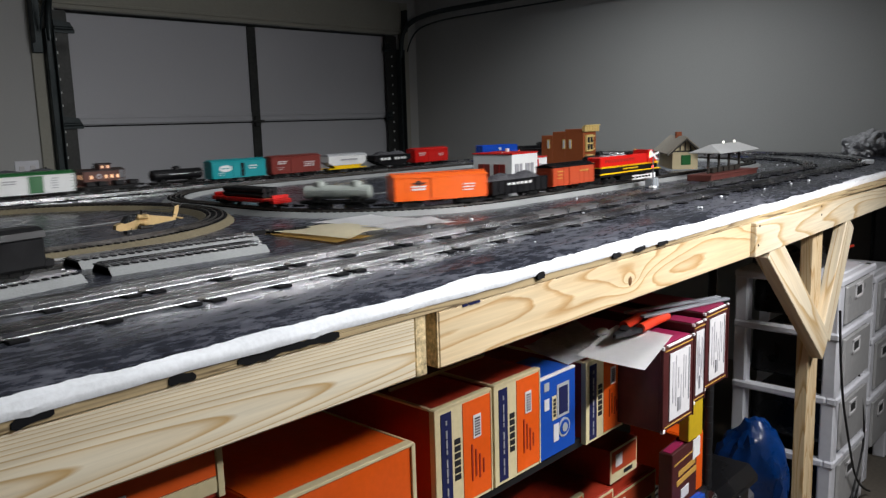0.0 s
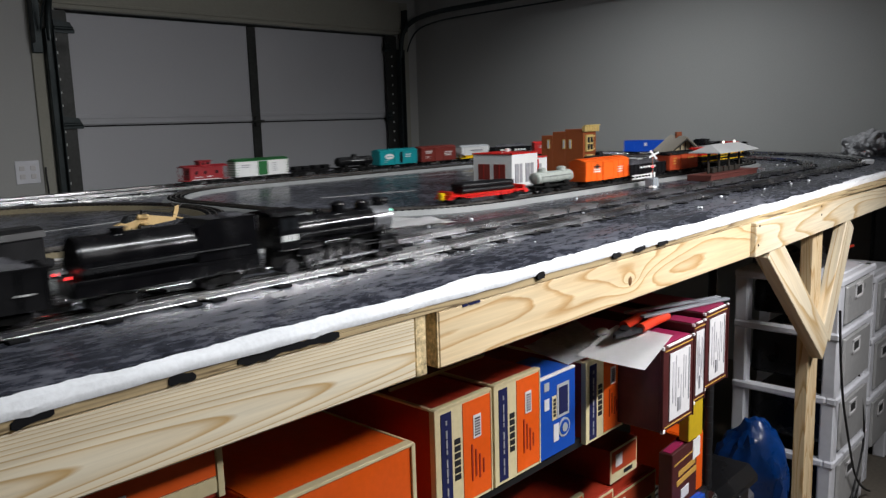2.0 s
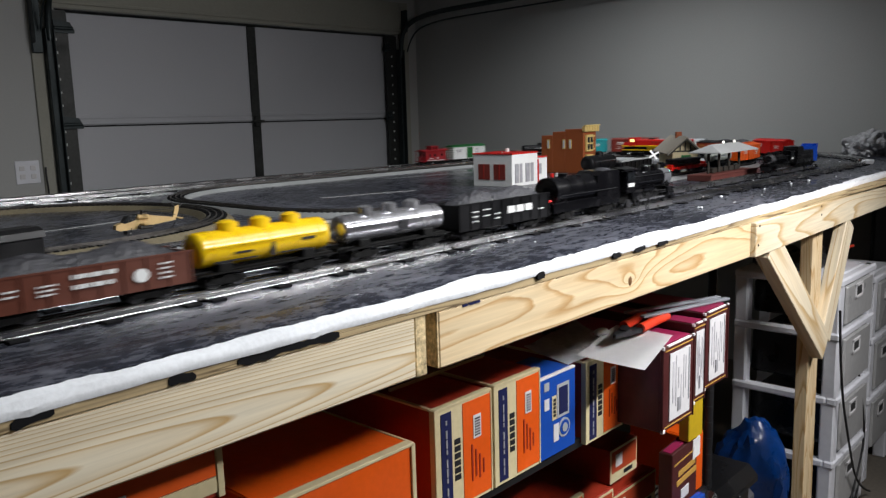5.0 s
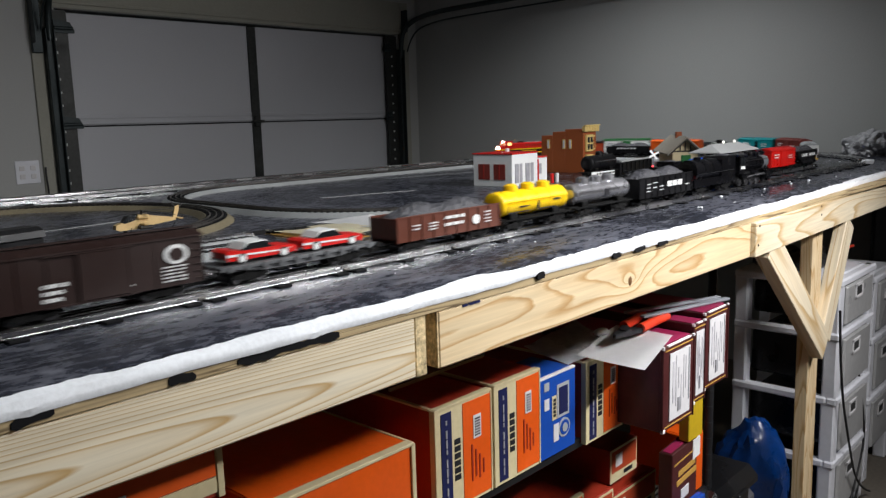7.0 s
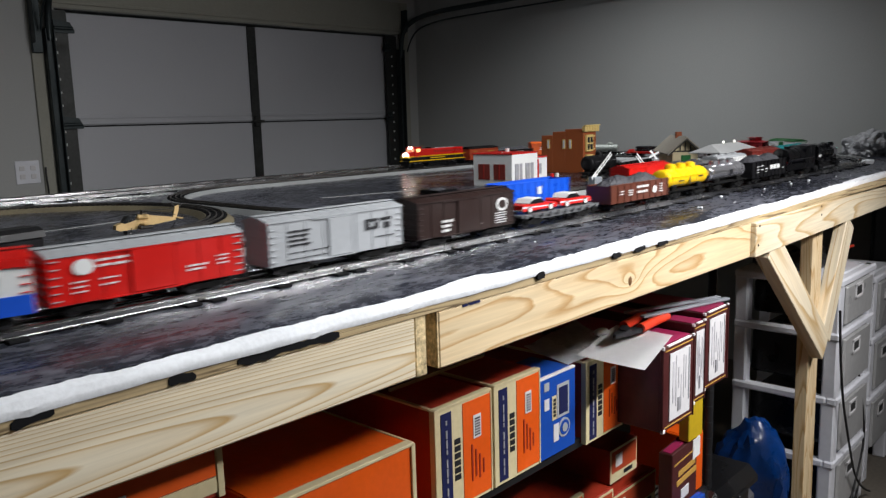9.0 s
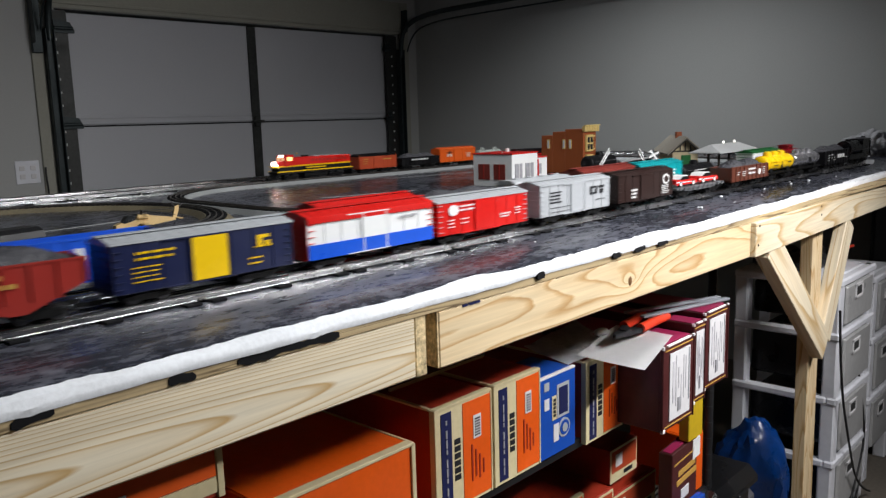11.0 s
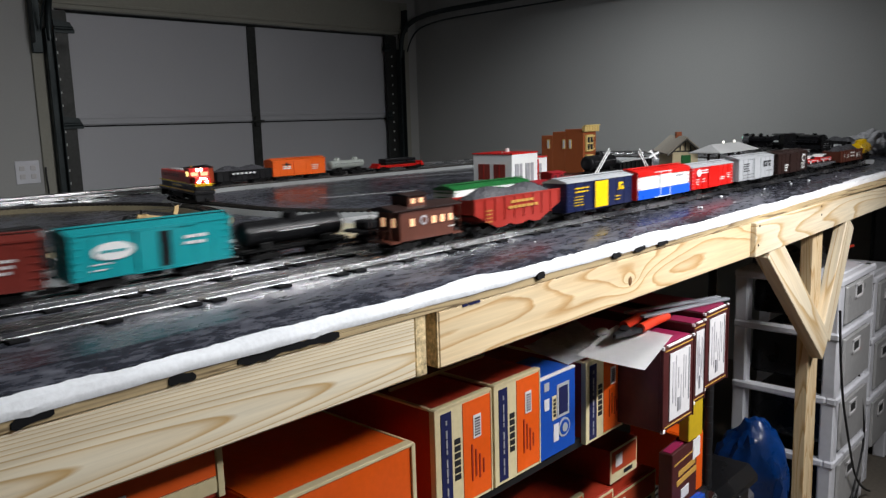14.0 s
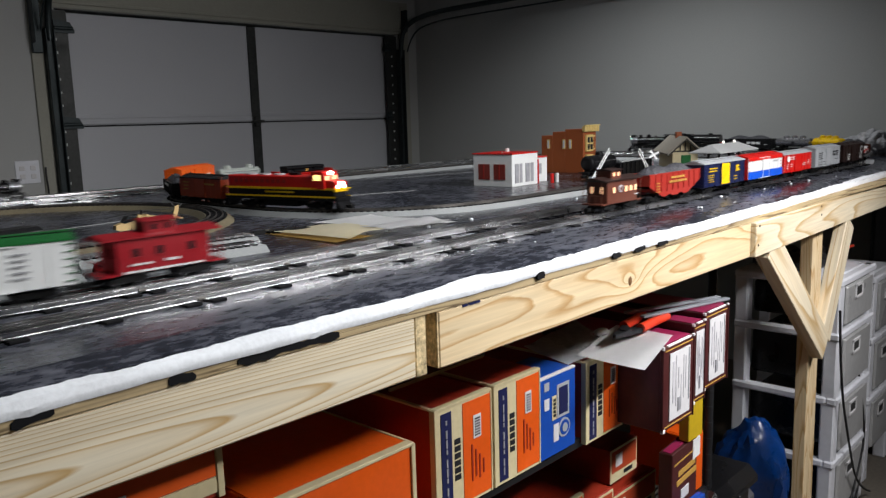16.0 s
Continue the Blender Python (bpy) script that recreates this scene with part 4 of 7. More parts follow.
solid("cable_heap", cl, CABLE, "heap of black cables and adaptors on the drawers", "cables", smooth=True)
tube("red_lead", [(3.1, 0.93, 0.96), (3.2, 0.9, 1.0), (3.3, 0.92, 0.99), (3.45, 0.95, 0.97)], 0.006, TOOL_RED)
tagged(bpy.data.objects["red_lead"], "thin red lead on the cable heap", "cable")
bb = B()
bmesh.ops.create_icosphere(bb, subdivisions=4, radius=1.0)
for v in bb.verts:
    w2 = Vector((v.co.x, v.co.y, v.co.z * 0.35))
    q = v.co * (1 + 0.14 * noise.noise(v.co * 1.6) + 0.22 * abs(noise.noise(w2 * 3.4)) + 0.06 * abs(noise.noise(w2 * 8.0)))
    v.co = (q.x * 0.11, q.y * 0.12, max(0.0, (q.z + 0.8) * 0.235))
solid("blue_tarp", bb, TARP, "folded blue plastic tarp heaped under the table", "tarp", smooth=True, m=pose(2.73, 1.05, 0.0))
cs = thing("tool_case", "black plastic case with clear front on the floor", "case")
part("body", box(B(), 2.17, 2.47, 0.93, 1.12, 0.0, 0.31, 0.02), CLEAR_GREY, cs)
part("lid", box(B(), 2.16, 2.48, 0.92, 1.13, 0.31, 0.39, 0.03), CASE, cs)
part("latch", box(B(), 2.29, 2.36, 0.912, 0.923, 0.26, 0.35, 0.004), CASE, cs)

# black block added to stand for the darkness beyond the table post
dc = thing("shade_block", "added matt black block standing for the darkness beyond the table post", "cabinet")
part("body", box(B(), 3.80, 4.66, 0.30, 0.98, 0.0, 1.16, 0.01), SHADE_BLACK, dc)
for z in (0.05, 0.62):
    part("shade_panel", box(B(), 3.788, 3.799, 0.32, 0.96, z, z + 0.52, 0.003), SHADE_BLACK, dc)


# ---------------------------------------------------------------- rolling stock
# Every car's origin lies at its middle on the rail tops; x runs forwards.
def truck_mesh():
    bm = B()
    for y in (-0.0215, 0.0215):
        prism(bm, [(-0.031, 0.013), (-0.026, 0.017), (-0.010, 0.017), (-0.006, 0.021), (0.006, 0.021), (0.010, 0.017), (0.026, 0.017), (0.031, 0.013), (0.024, 0.009), (0.010, 0.006), (-0.010, 0.006), (-0.024, 0.009)], "y", y - 0.0025, y + 0.0025)
        for x in (-0.02, 0.02):
            box(bm, x - 0.006, x + 0.006, y - 0.004, y + 0.004, 0.008, 0.017, 0.001)
        box(bm, -0.007, 0.007, y - 0.0035, y + 0.0035, 0.007, 0.016)
    box(bm, -0.008, 0.008, -0.022, 0.022, 0.012, 0.021)
    return finish(bm, "truck", TRUCK)


def axle_mesh():
    bm = B()
    for y in (-0.0155, 0.0155):
        s = 1 if y > 0 else -1
        rod(bm, (0, y - 0.0025, 0), (0, y + 0.0025, 0), 0.0105, 16)
        rod(bm, (0, y - s * 0.0035, 0), (0, y - s * 0.0025, 0), 0.0128, 16)
    rod(bm, (0, -0.02, 0), (0, 0.02, 0), 0.002, 8)
    return finish(bm, "axle", WHEEL)


TRUCK_ME, AXLE_ME = truck_mesh(), axle_mesh()
cp = B()
box(cp, -0.006, 0.020, -0.003, 0.003, 0.008, 0.014)
box(cp, 0.016, 0.028, -0.007, 0.005, 0.007, 0.016, 0.001)
COUPLER_ME = finish(cp, "coupler", TRUCK)


def running_gear(car, L, inset=0.052, coupler=True):
    for x, r in ((L / 2 - inset, 0), (-L / 2 + inset, math.pi)):
        t = new("truck", TRUCK_ME)
        t.parent = car
        t.matrix_basis = Matrix.Translation((x, 0, 0.0))
        for d in (-0.02, 0.02):
            a = new("wheelset", AXLE_ME)
            a.parent = t
            a.matrix_basis = Matrix.Translation((d, 0, 0.0108))
        if coupler:
            c = new("coupler", COUPLER_ME)
            c.parent = car
            c.matrix_basis = Matrix.Translation((x + (inset - 0.004) * (1 if r == 0 else -1), 0, 0)) @ Matrix.Rotation(r, 4, "Z")


def bars(car, W, spec, m, name="marking"):
    """Flat printed marks on both sides: each (x0, x1, z0, z1), x forwards as read from the right-hand side. Low wide marks break up like print."""
    for x0, x1, z0, z1 in spec:
        for s in (-1, 1):
            y = s * (W / 2 + 0.0016)
            ya, yb = min(y, y - s * 0.001), max(y, y - s * 0.001)
            bm = B()
            n = int((x1 - x0) / 0.0058) if z1 - z0 < 0.0075 and x1 - x0 > 0.012 else 1
            step = (x1 - x0) / n
            for k in range(n):
                a = x0 + k * step
                b = a + step * (1 if n == 1 else 0.55 + 0.22 * ((k * 5) % 3))
                if s > 0:
                    a, b = -b, -a
                box(bm, a, b, ya, yb, z0 + (0.0006 if n > 1 and k % 4 == 2 else 0), z1)
            part(name, bm, m, car)


def disc(car, W, x, z, r, m, k=1, name="badge"):
    for s in (-1, 1):
        bm = B()
        y = s * (W / 2 + 0.0006 * k)
        rod(bm, (-s * x, y, z), (-s * x, y + s * 0.0008, z), r, 20)
        part(name, bm, m, car)


CARS = {}


def car(name, label, category, group):
    return thing(name, label, category, group)


FLOOR, W = 0.022, 0.064


def boxcar(label, L, body, roof, H=0.083, door=None, door_w=0.058, marks=(), mark_m=None, ends=None, plug=False, group="freight cars"):
    c = car("boxcar", label, "boxcar", group)
    z0, z1 = FLOOR, FLOOR + H
    part("body", box(B(), -L / 2, L / 2, -W / 2, W / 2, z0, z1, 0.0012), body, c)
    rb = B()
    prism(rb, [(-W / 2 - 0.002, z1 - 0.001), (-W / 2 - 0.002, z1 + 0.002), (-0.012, z1 + 0.0095), (0.012, z1 + 0.0095), (W / 2 + 0.002, z1 + 0.002), (W / 2 + 0.002, z1 - 0.001)], "x", -L / 2 - 0.002, L / 2 + 0.002)
    part("roof", rb, roof, c)
    for k in range(12):
        x = -L / 2 + L * (k + 0.5) / 12
        part("roof_rib", prism(B(), [(-W / 2 - 0.001, z1 + 0.0028), (-0.012, z1 + 0.0103), (0.012, z1 + 0.0103), (W / 2 + 0.001, z1 + 0.0028), (0.012, z1 + 0.009), (-0.012, z1 + 0.009)], "x", x - 0.0012, x + 0.0012), roof, c)
    part("roof_walk", box(B(), -L / 2 - 0.006, L / 2 + 0.006, -0.0075, 0.0075, z1 + 0.0115, z1 + 0.0132, 0.0004), roof, c)
    for s in (-1, 1):
        y = s * W / 2
        part("door", box(B(), -door_w / 2, door_w / 2, min(y, y + s * 0.0028), max(y, y + s * 0.0028), z0 + 0.003, z1 - 0.004, 0.0008), door or body, c)
        part("door_rail", box(B(), -door_w * 1.15, door_w * 0.65, min(y, y + s * 0.003), max(y, y + s * 0.003), z1 - 0.0038, z1 - 0.0015), body, c)
        part("door_rail", box(B(), -door_w * 1.15, door_w * 0.65, min(y, y + s * 0.003), max(y, y + s * 0.003), z0, z0 + 0.002), body, c)
        for k in (-1, 1):
            part("door_post", box(B(), k * door_w / 2 - 0.001, k * door_w / 2 + 0.001, min(y, y + s * 0.0036), max(y, y + s * 0.0036), z0 + 0.002, z1 - 0.002), roof if plug else body, c)
        n = 8
        for k in range(n + 1):
            x = -L / 2 + L * k / n
            if abs(x) > door_w / 2 + 0.004:
                x = min(max(x, -L / 2 + 0.001), L / 2 - 0.001)
                part("side_rib", box(B(), x - 0.0008, x + 0.0008, min(y, y + s * 0.0012), max(y, y + s * 0.0012), z0 + 0.002, z1 - 0.002), body, c)
        for xe in (-1, 1):
            for k in range(6):
                z = z0 + 0.008 + k * 0.0125
                part("ladder_rung", box(B(), xe * (L / 2 - 0.007) - 0.0055, xe * (L / 2 - 0.007) + 0.0055, min(y, y + s * 0.0024), max(y, y + s * 0.0024), z, z + 0.0014), ends or body, c)
    for xe in (-1, 1):
        for k in range(6):
            z = z0 + 0.009 + k * 0.012
            a = xe * L / 2
            part("end_rib", box(B(), min(a, a + xe * 0.0015), max(a, a + xe * 0.0015), -W / 2 + 0.004, W / 2 - 0.004, z, z + 0.003), ends or body, c)
    part("underframe", box(B(), -L / 2 + 0.004, L / 2 - 0.004, -0.012, 0.012, FLOOR - 0.005, FLOOR), TRUCK, c)
    part("brake_tank", rod(B(), (-0.015, 0.015, FLOOR - 0.006), (0.02, 0.015, FLOOR - 0.006), 0.006), TRUCK, c)
    bars(c, W + 0.001, marks, mark_m or WHITE_CAR)
    running_gear(c, L)
    return c


def lines(x0, x1, z, n, dz, h=0.0025, rag=0.25):
    """n short lines of print, one below the other."""
    out = []
    for i in range(n):
        w = (x1 - x0) * (1 - rag * ((i * 7) % 3) / 3)
        out.append((x0, x0 + w, z - i * dz - h, z - i * dz))
    return out


def word(x0, n, z0, z1, w, gap):
    """A word reduced to n bars."""
    return [(x0 + i * (w + gap), x0 + i * (w + gap) + w, z0, z1) for i in range(n)]


def gondola(label, L, body, H=0.046, marks=(), mark_m=None, hopper=False, load=True, group="freight cars"):
    c = car("hopper_car" if hopper else "gondola", label, "hopper car" if hopper else "gondola car", group)
    z0, z1 = FLOOR - 0.001, FLOOR + H
    bm = B()
    t = 0.002
    if hopper:
        pts = [(-L / 2, z0 + 0.030), (-L / 2 + 0.045, z0 + 0.008), (-L / 2 + 0.07, z0 - 0.004), (-L / 2 + 0.088, z0 - 0.004), (-L / 2 + 0.105, z0 + 0.001), (-0.028, z0 + 0.001), (-0.014, z0 - 0.004), (0.014, z0 - 0.004), (0.028, z0 + 0.001), (L / 2 - 0.105, z0 + 0.001), (L / 2 - 0.088, z0 - 0.004), (L / 2 - 0.07, z0 - 0.004), (L / 2 - 0.045, z0 + 0.008), (L / 2, z0 + 0.030), (L / 2, z1), (-L / 2, z1)]
        for y in (-1, 1):
            prism(bm, pts, "y", y * W / 2 - t / 2, y * W / 2 + t / 2)
        box(bm, -L / 2, -L / 2 + t, -W / 2, W / 2, z0 + 0.03, z1)
        box(bm, L / 2 - t, L / 2, -W / 2, W / 2, z0 + 0.03, z1)
        box(bm, -L / 2 + 0.03, L / 2 - 0.03, -W / 2 + t, W / 2 - t, z0 + 0.011, z0 + 0.02)
    else:
        for y in (-1, 1):
            box(bm, -L / 2, L / 2, y * W / 2 - t / 2, y * W / 2 + t / 2, z0, z1)
        for x in (-1, 1):
            box(bm, x * (L / 2 - t / 2) - t / 2, x * (L / 2 - t / 2) + t / 2, -W / 2, W / 2, z0, z1)
        box(bm, -L / 2, L / 2, -W / 2, W / 2, z0, z0 + 0.006)
    part("body", bm, body, c)
    part("rim", box(box(B(), -L / 2 - 0.001, L / 2 + 0.001, -W / 2 - 0.002, -W / 2 + 0.002, z1 - 0.001, z1 + 0.002), -L / 2 - 0.001, L / 2 + 0.001, W / 2 - 0.002, W / 2 + 0.002, z1 - 0.001, z1 + 0.002), body, c)
    n = 9
    for s in (-1, 1):
        y = s * W / 2
        for k in range(n + 1):
            x = -L / 2 + 0.002 + (L - 0.004) * k / n
            part("side_post", box(B(), x - 0.0016, x + 0.0016, min(y, y + s * 0.0032), max(y, y + s * 0.0032), z0 + (0.032 if hopper and k in (0, n) else 0.012 if hopper else 0.0), z1), body, c)
    if load:
        lb = B()
        rng = random.Random(len(label))
        nx, ny = 44, 12
        vs = [[lb.verts.new((-L / 2 + 0.004 + (L - 0.008) * i / nx, -W / 2 + 0.003 + (W - 0.006) * j / ny, z1 - 0.006 + (0.028 + 0.008 * math.cos(2 * math.pi * (1.7 * i / nx - 0.35))) * math.sin(math.pi * min(1, max(0, i / nx))) ** 0.6 * math.sin(math.pi * j / ny) ** 0.7 + rng.uniform(-0.0022, 0.0022))) for j in range(ny + 1)] for i in range(nx + 1)]
        for i in range(nx):
            for j in range(ny):
                lb.faces.new((vs[i][j], vs[i + 1][j], vs[i + 1][j + 1], vs[i][j + 1]))
        part("coal", lb, COAL, c, "heaped dark grey coal load")
    bars(c, W + 0.005, marks, mark_m or WHITE_CAR)
    part("underframe", box(B(), -L / 2 + 0.004, L / 2 - 0.004, -0.010, 0.010, FLOOR - 0.006, FLOOR), TRUCK, c)
    running_gear(c, L)
    return c


def tanker(label, L, shell, r=0.0285, domes=3, under=None, marks=(), mark_m=None, end_m=None, walk_m=None, group="freight cars"):
    c = car("tank_car", label, "tank car", group)
    zc = FLOOR + 0.010 + r
    bm = B()
    rod(bm, (-L / 2 + 0.016, 0, zc), (L / 2 - 0.016, 0, zc), r, 28)
    part("tank", bm, shell, c, "", True)
    for s in (-1, 1):
        eb = B()
        ball(eb, (s * (L / 2 - 0.016), 0, zc), r, (0.35, 1, 1), 24)
        part("tank_end", eb, end_m or shell, c, "", True)
    xs = (-0.055, 0.0, 0.055) if domes == 3 else (-0.05, 0.05) if domes == 2 else (0.0,)
    for x in xs:
        db = B()
        rod(db, (x, 0, zc + r - 0.005), (x, 0, zc + r + 0.011), 0.0155, 20, 0.0145)
        d = part("dome", db, shell, c, "", True)
        lb = B()
        rod(lb, (x, 0, zc + r + 0.0112), (x, 0, zc + r + 0.0145), 0.0125, 18, 0.008)
        part("dome_lid", lb, shell, d, "", True)
        vb = B()
        rod(vb, (x + 0.018, 0.004, zc + r - 0.003), (x + 0.018, 0.004, zc + r + 0.008), 0.003, 8)
        part("valve", vb, walk_m or shell, c)
    for k in range(5):
        x = -L / 2 + 0.03 + (L - 0.06) * k / 4
        hb = B()
        rod(hb, (x - 0.0012, 0, zc), (x + 0.0012, 0, zc), r + 0.0008, 28)
        part("band", hb, shell, c, "", True)
    for s in (-1, 1):
        y = s * (r + 0.003)
        part("handrail", rod(B(), (-L / 2 + 0.02, y, zc + 0.006), (L / 2 - 0.02, y, zc + 0.006), 0.0009, 6), walk_m or SILVER, c)
        part("side_walk", box(B(), -L / 2 + 0.004, L / 2 - 0.004, min(s * 0.018, s * 0.030), max(s * 0.018, s * 0.030), FLOOR + 0.002, FLOOR + 0.0045), under or TRUCK, c)
    ub = B()
    box(ub, -L / 2, L / 2, -0.014, 0.014, FLOOR - 0.005, FLOOR + 0.006, 0.001)
    for x in (-L / 2 + 0.05, L / 2 - 0.05):
        box(ub, x - 0.012, x + 0.012, -0.024, 0.024, FLOOR, FLOOR + 0.018, 0.002)
    part("underframe", ub, under or TRUCK, c)
    for x0, x1, z0, z1 in marks:
        for s in (-1, 1):
            zz = (z0 + z1) / 2 - zc
            y = s * (math.sqrt(max(0.0, r * r - zz * zz)) + 0.0012)
            part("marking", box(B(), min(x0 * -s, x1 * -s), max(x0 * -s, x1 * -s), y - 0.0007, y + 0.0007, z0, z1), mark_m or INK, c)
    running_gear(c, L)
    return c


def flatcar(label, L, body, group="freight cars", H=0.010):
    c = car("flatcar", label, "flatcar", group)
    bm = B()
    box(bm, -L / 2, L / 2, -W / 2, W / 2, FLOOR + 0.004, FLOOR + 0.004 + H * 0.6, 0.001)
    prism(bm, [(-L / 2 + 0.02, FLOOR + 0.005), (-0.07, FLOOR - 0.004), (0.07, FLOOR - 0.004), (L / 2 - 0.02, FLOOR + 0.005)], "y", -W / 2 + 0.004, W / 2 - 0.004)
    part("deck", bm, body, c)
    for s in (-1, 1):
        for k in range(10):
            x = -L / 2 + 0.014 + (L - 0.028) * k / 9
            y = s * W / 2
            part("stake_pocket", box(B(), x - 0.004, x + 0.004, min(y, y + s * 0.003), max(y, y + s * 0.003), FLOOR + 0.002, FLOOR + 0.010), body, c)
    running_gear(c, L)
    return c


def toy_auto(parent, x, z):
    """A finned two-tone saloon as the flatcar's load."""
    L2 = 0.060
    bm = B()
    prism(bm, [(-L2, 0.006), (-L2, 0.020), (-L2 + 0.006, 0.0235), (-0.03, 0.0205), (0.02, 0.0205), (L2 - 0.006, 0.019), (L2, 0.015), (L2, 0.006)], "y", -0.021, 0.021)
    a = part("automobile", bm, RED, parent, "red and white toy saloon")
    a.location = (x, 0, z)
    rb = B()
    prism(rb, [(-0.034, 0.0206), (-0.024, 0.0315), (0.004, 0.0325), (0.020, 0.0206)], "y", -0.0185, 0.0185)
    part("cabin", rb, GLASS_DARK, a)
    tb = B()
    prism(tb, [(-0.036, 0.0225), (-0.026, 0.0325), (0.004, 0.0338), (0.010, 0.030), (0.002, 0.0318), (-0.024, 0.0306)], "y", -0.0195, 0.0195)
    part("top", tb, WHITE_CAR, a)
    for s in (-1, 1):
        y = s * 0.021
        sb = B()
        prism(sb, [(-L2, 0.013), (-L2, 0.017), (0.03, 0.0135), (L2 - 0.01, 0.0155), (L2 - 0.01, 0.0145), (0.03, 0.0115)], "y", min(y, y + s * 0.001), max(y, y + s * 0.001))
        part("side_flash", sb, WHITE_CAR, a)
        for wx in (-0.036, 0.036):
            wb = B()
            rod(wb, (wx, s * 0.0165, 0.0085), (wx, s * 0.0222, 0.0085), 0.0085, 16)
            t = part("tyre", wb, CABLE, a)
            hb = B()
            rod(hb, (wx, s * 0.0222, 0.0085), (wx, s * 0.0229, 0.0085), 0.0058, 14)
            part("whitewall", hb, WHITE_CAR, t)
    for e in (-1, 1):
        part("bumper", box(B(), e * L2 - 0.0025, e * L2 + 0.0025, -0.0215, 0.0215, 0.006, 0.0095, 0.001), SILVER, a)


def caboose(label, L, body, cupola_x, lit, marks=(), mark_m=None, group="freight cars"):
    c = car("caboose", label, "caboose", group)
    z0, z1 = FLOOR, FLOOR + 0.064
    bl = L - 0.05
    part("body", box(B(), -bl / 2, bl / 2, -W / 2 + 0.003, W / 2 - 0.003, z0, z1, 0.0012), body, c)
    rb = B()
    prism(rb, [(-W / 2 - 0.002, z1 - 0.001), (-W / 2 - 0.002, z1 + 0.002), (0, z1 + 0.010), (W / 2 + 0.002, z1 + 0.002), (W / 2 + 0.002, z1 - 0.001)], "x", -L / 2 + 0.004, L / 2 - 0.004)
    part("roof", rb, body if not lit else DARK_BROWN, c)
    cb = B()
    box(cb, cupola_x - 0.024, cupola_x + 0.024, -0.022, 0.022, z1, z1 + 0.026, 0.001)
    cu = part("cupola", cb, body, c)
    tb = B()
    prism(tb, [(-0.026, z1 + 0.0262), (-0.026, z1 + 0.028), (0, z1 + 0.032), (0.026, z1 + 0.028), (0.026, z1 + 0.0262)], "x", cupola_x - 0.029, cupola_x + 0.029)
    part("cupola_roof", tb, body if not lit else DARK_BROWN, cu)
    glass = WINDOW_LIT if lit else GLASS_DARK
    for s in (-1, 1):
        y = s * 0.022
        for dx in (-0.011, 0.011):
            part("cupola_window", box(B(), cupola_x + dx - 0.005, cupola_x + dx + 0.005, min(y, y + s * 0.0008), max(y, y + s * 0.0008), z1 + 0.011, z1 + 0.021), glass, cu)
        y = s * (W / 2 - 0.003)
        for wx in ((-bl * 0.28, bl * 0.12, bl * 0.28, bl * 0.44) if lit else (-bl * 0.3, -bl * 0.05, bl * 0.3)):
            xx = wx * (1 if s < 0 else -1)
            wn = part("window", box(B(), xx - 0.0055, xx + 0.0055, min(y, y + s * 0.0008), max(y, y + s * 0.0008), z0 + 0.030, z0 + 0.045), glass, c)
            part("window_frame", box(B(), xx - 0.007, xx + 0.007, min(y, y + s * 0.0013), max(y, y + s * 0.0013), z0 + 0.0275, z0 + 0.0298), body, wn)
    for e in (-1, 1):
        x = e * L / 2
        pb = B()
        box(pb, min(x, x - e * 0.026), max(x, x - e * 0.026), -W / 2 + 0.003, W / 2 - 0.003, z0 - 0.001, z0 + 0.003)
        for y in (-0.026, -0.009, 0.009, 0.026):
            rod(pb, (x - e * 0.003, y, z0), (x - e * 0.003, y, z1 if abs(y) > 0.02 else z0 + 0.026), 0.0011, 6)
        rod(pb, (x - e * 0.003, -0.027, z0 + 0.026), (x - e * 0.003, 0.027, z0 + 0.026), 0.0011, 6)
        part("end_platform", pb, body, c)
        db = B()
        xe = e * bl / 2
        box(db, min(xe, xe + e * 0.0009), max(xe, xe + e * 0.0009), -0.018, -0.009, z0 + 0.03, z0 + 0.048)
        box(db, min(xe, xe + e * 0.0009), max(xe, xe + e * 0.0009), 0.009, 0.018, z0 + 0.03, z0 + 0.048)
        part("end_window", db, glass, c)
    rod_b = B()
    rod(rod_b, (-cupola_x * 1.2, 0.008, z1 + 0.004), (-cupola_x * 1.2, 0.008, z1 + 0.022), 0.0028, 8)
    part("smoke_stack", rod_b, TRUCK, c)
    bars(c, W - 0.005, marks, mark_m or WHITE_CAR)
    part("underframe", box(B(), -L / 2 + 0.01, L / 2 - 0.01, -0.012, 0.012, FLOOR - 0.006, FLOOR), TRUCK, c)
    running_gear(c, L, 0.046)
    return c


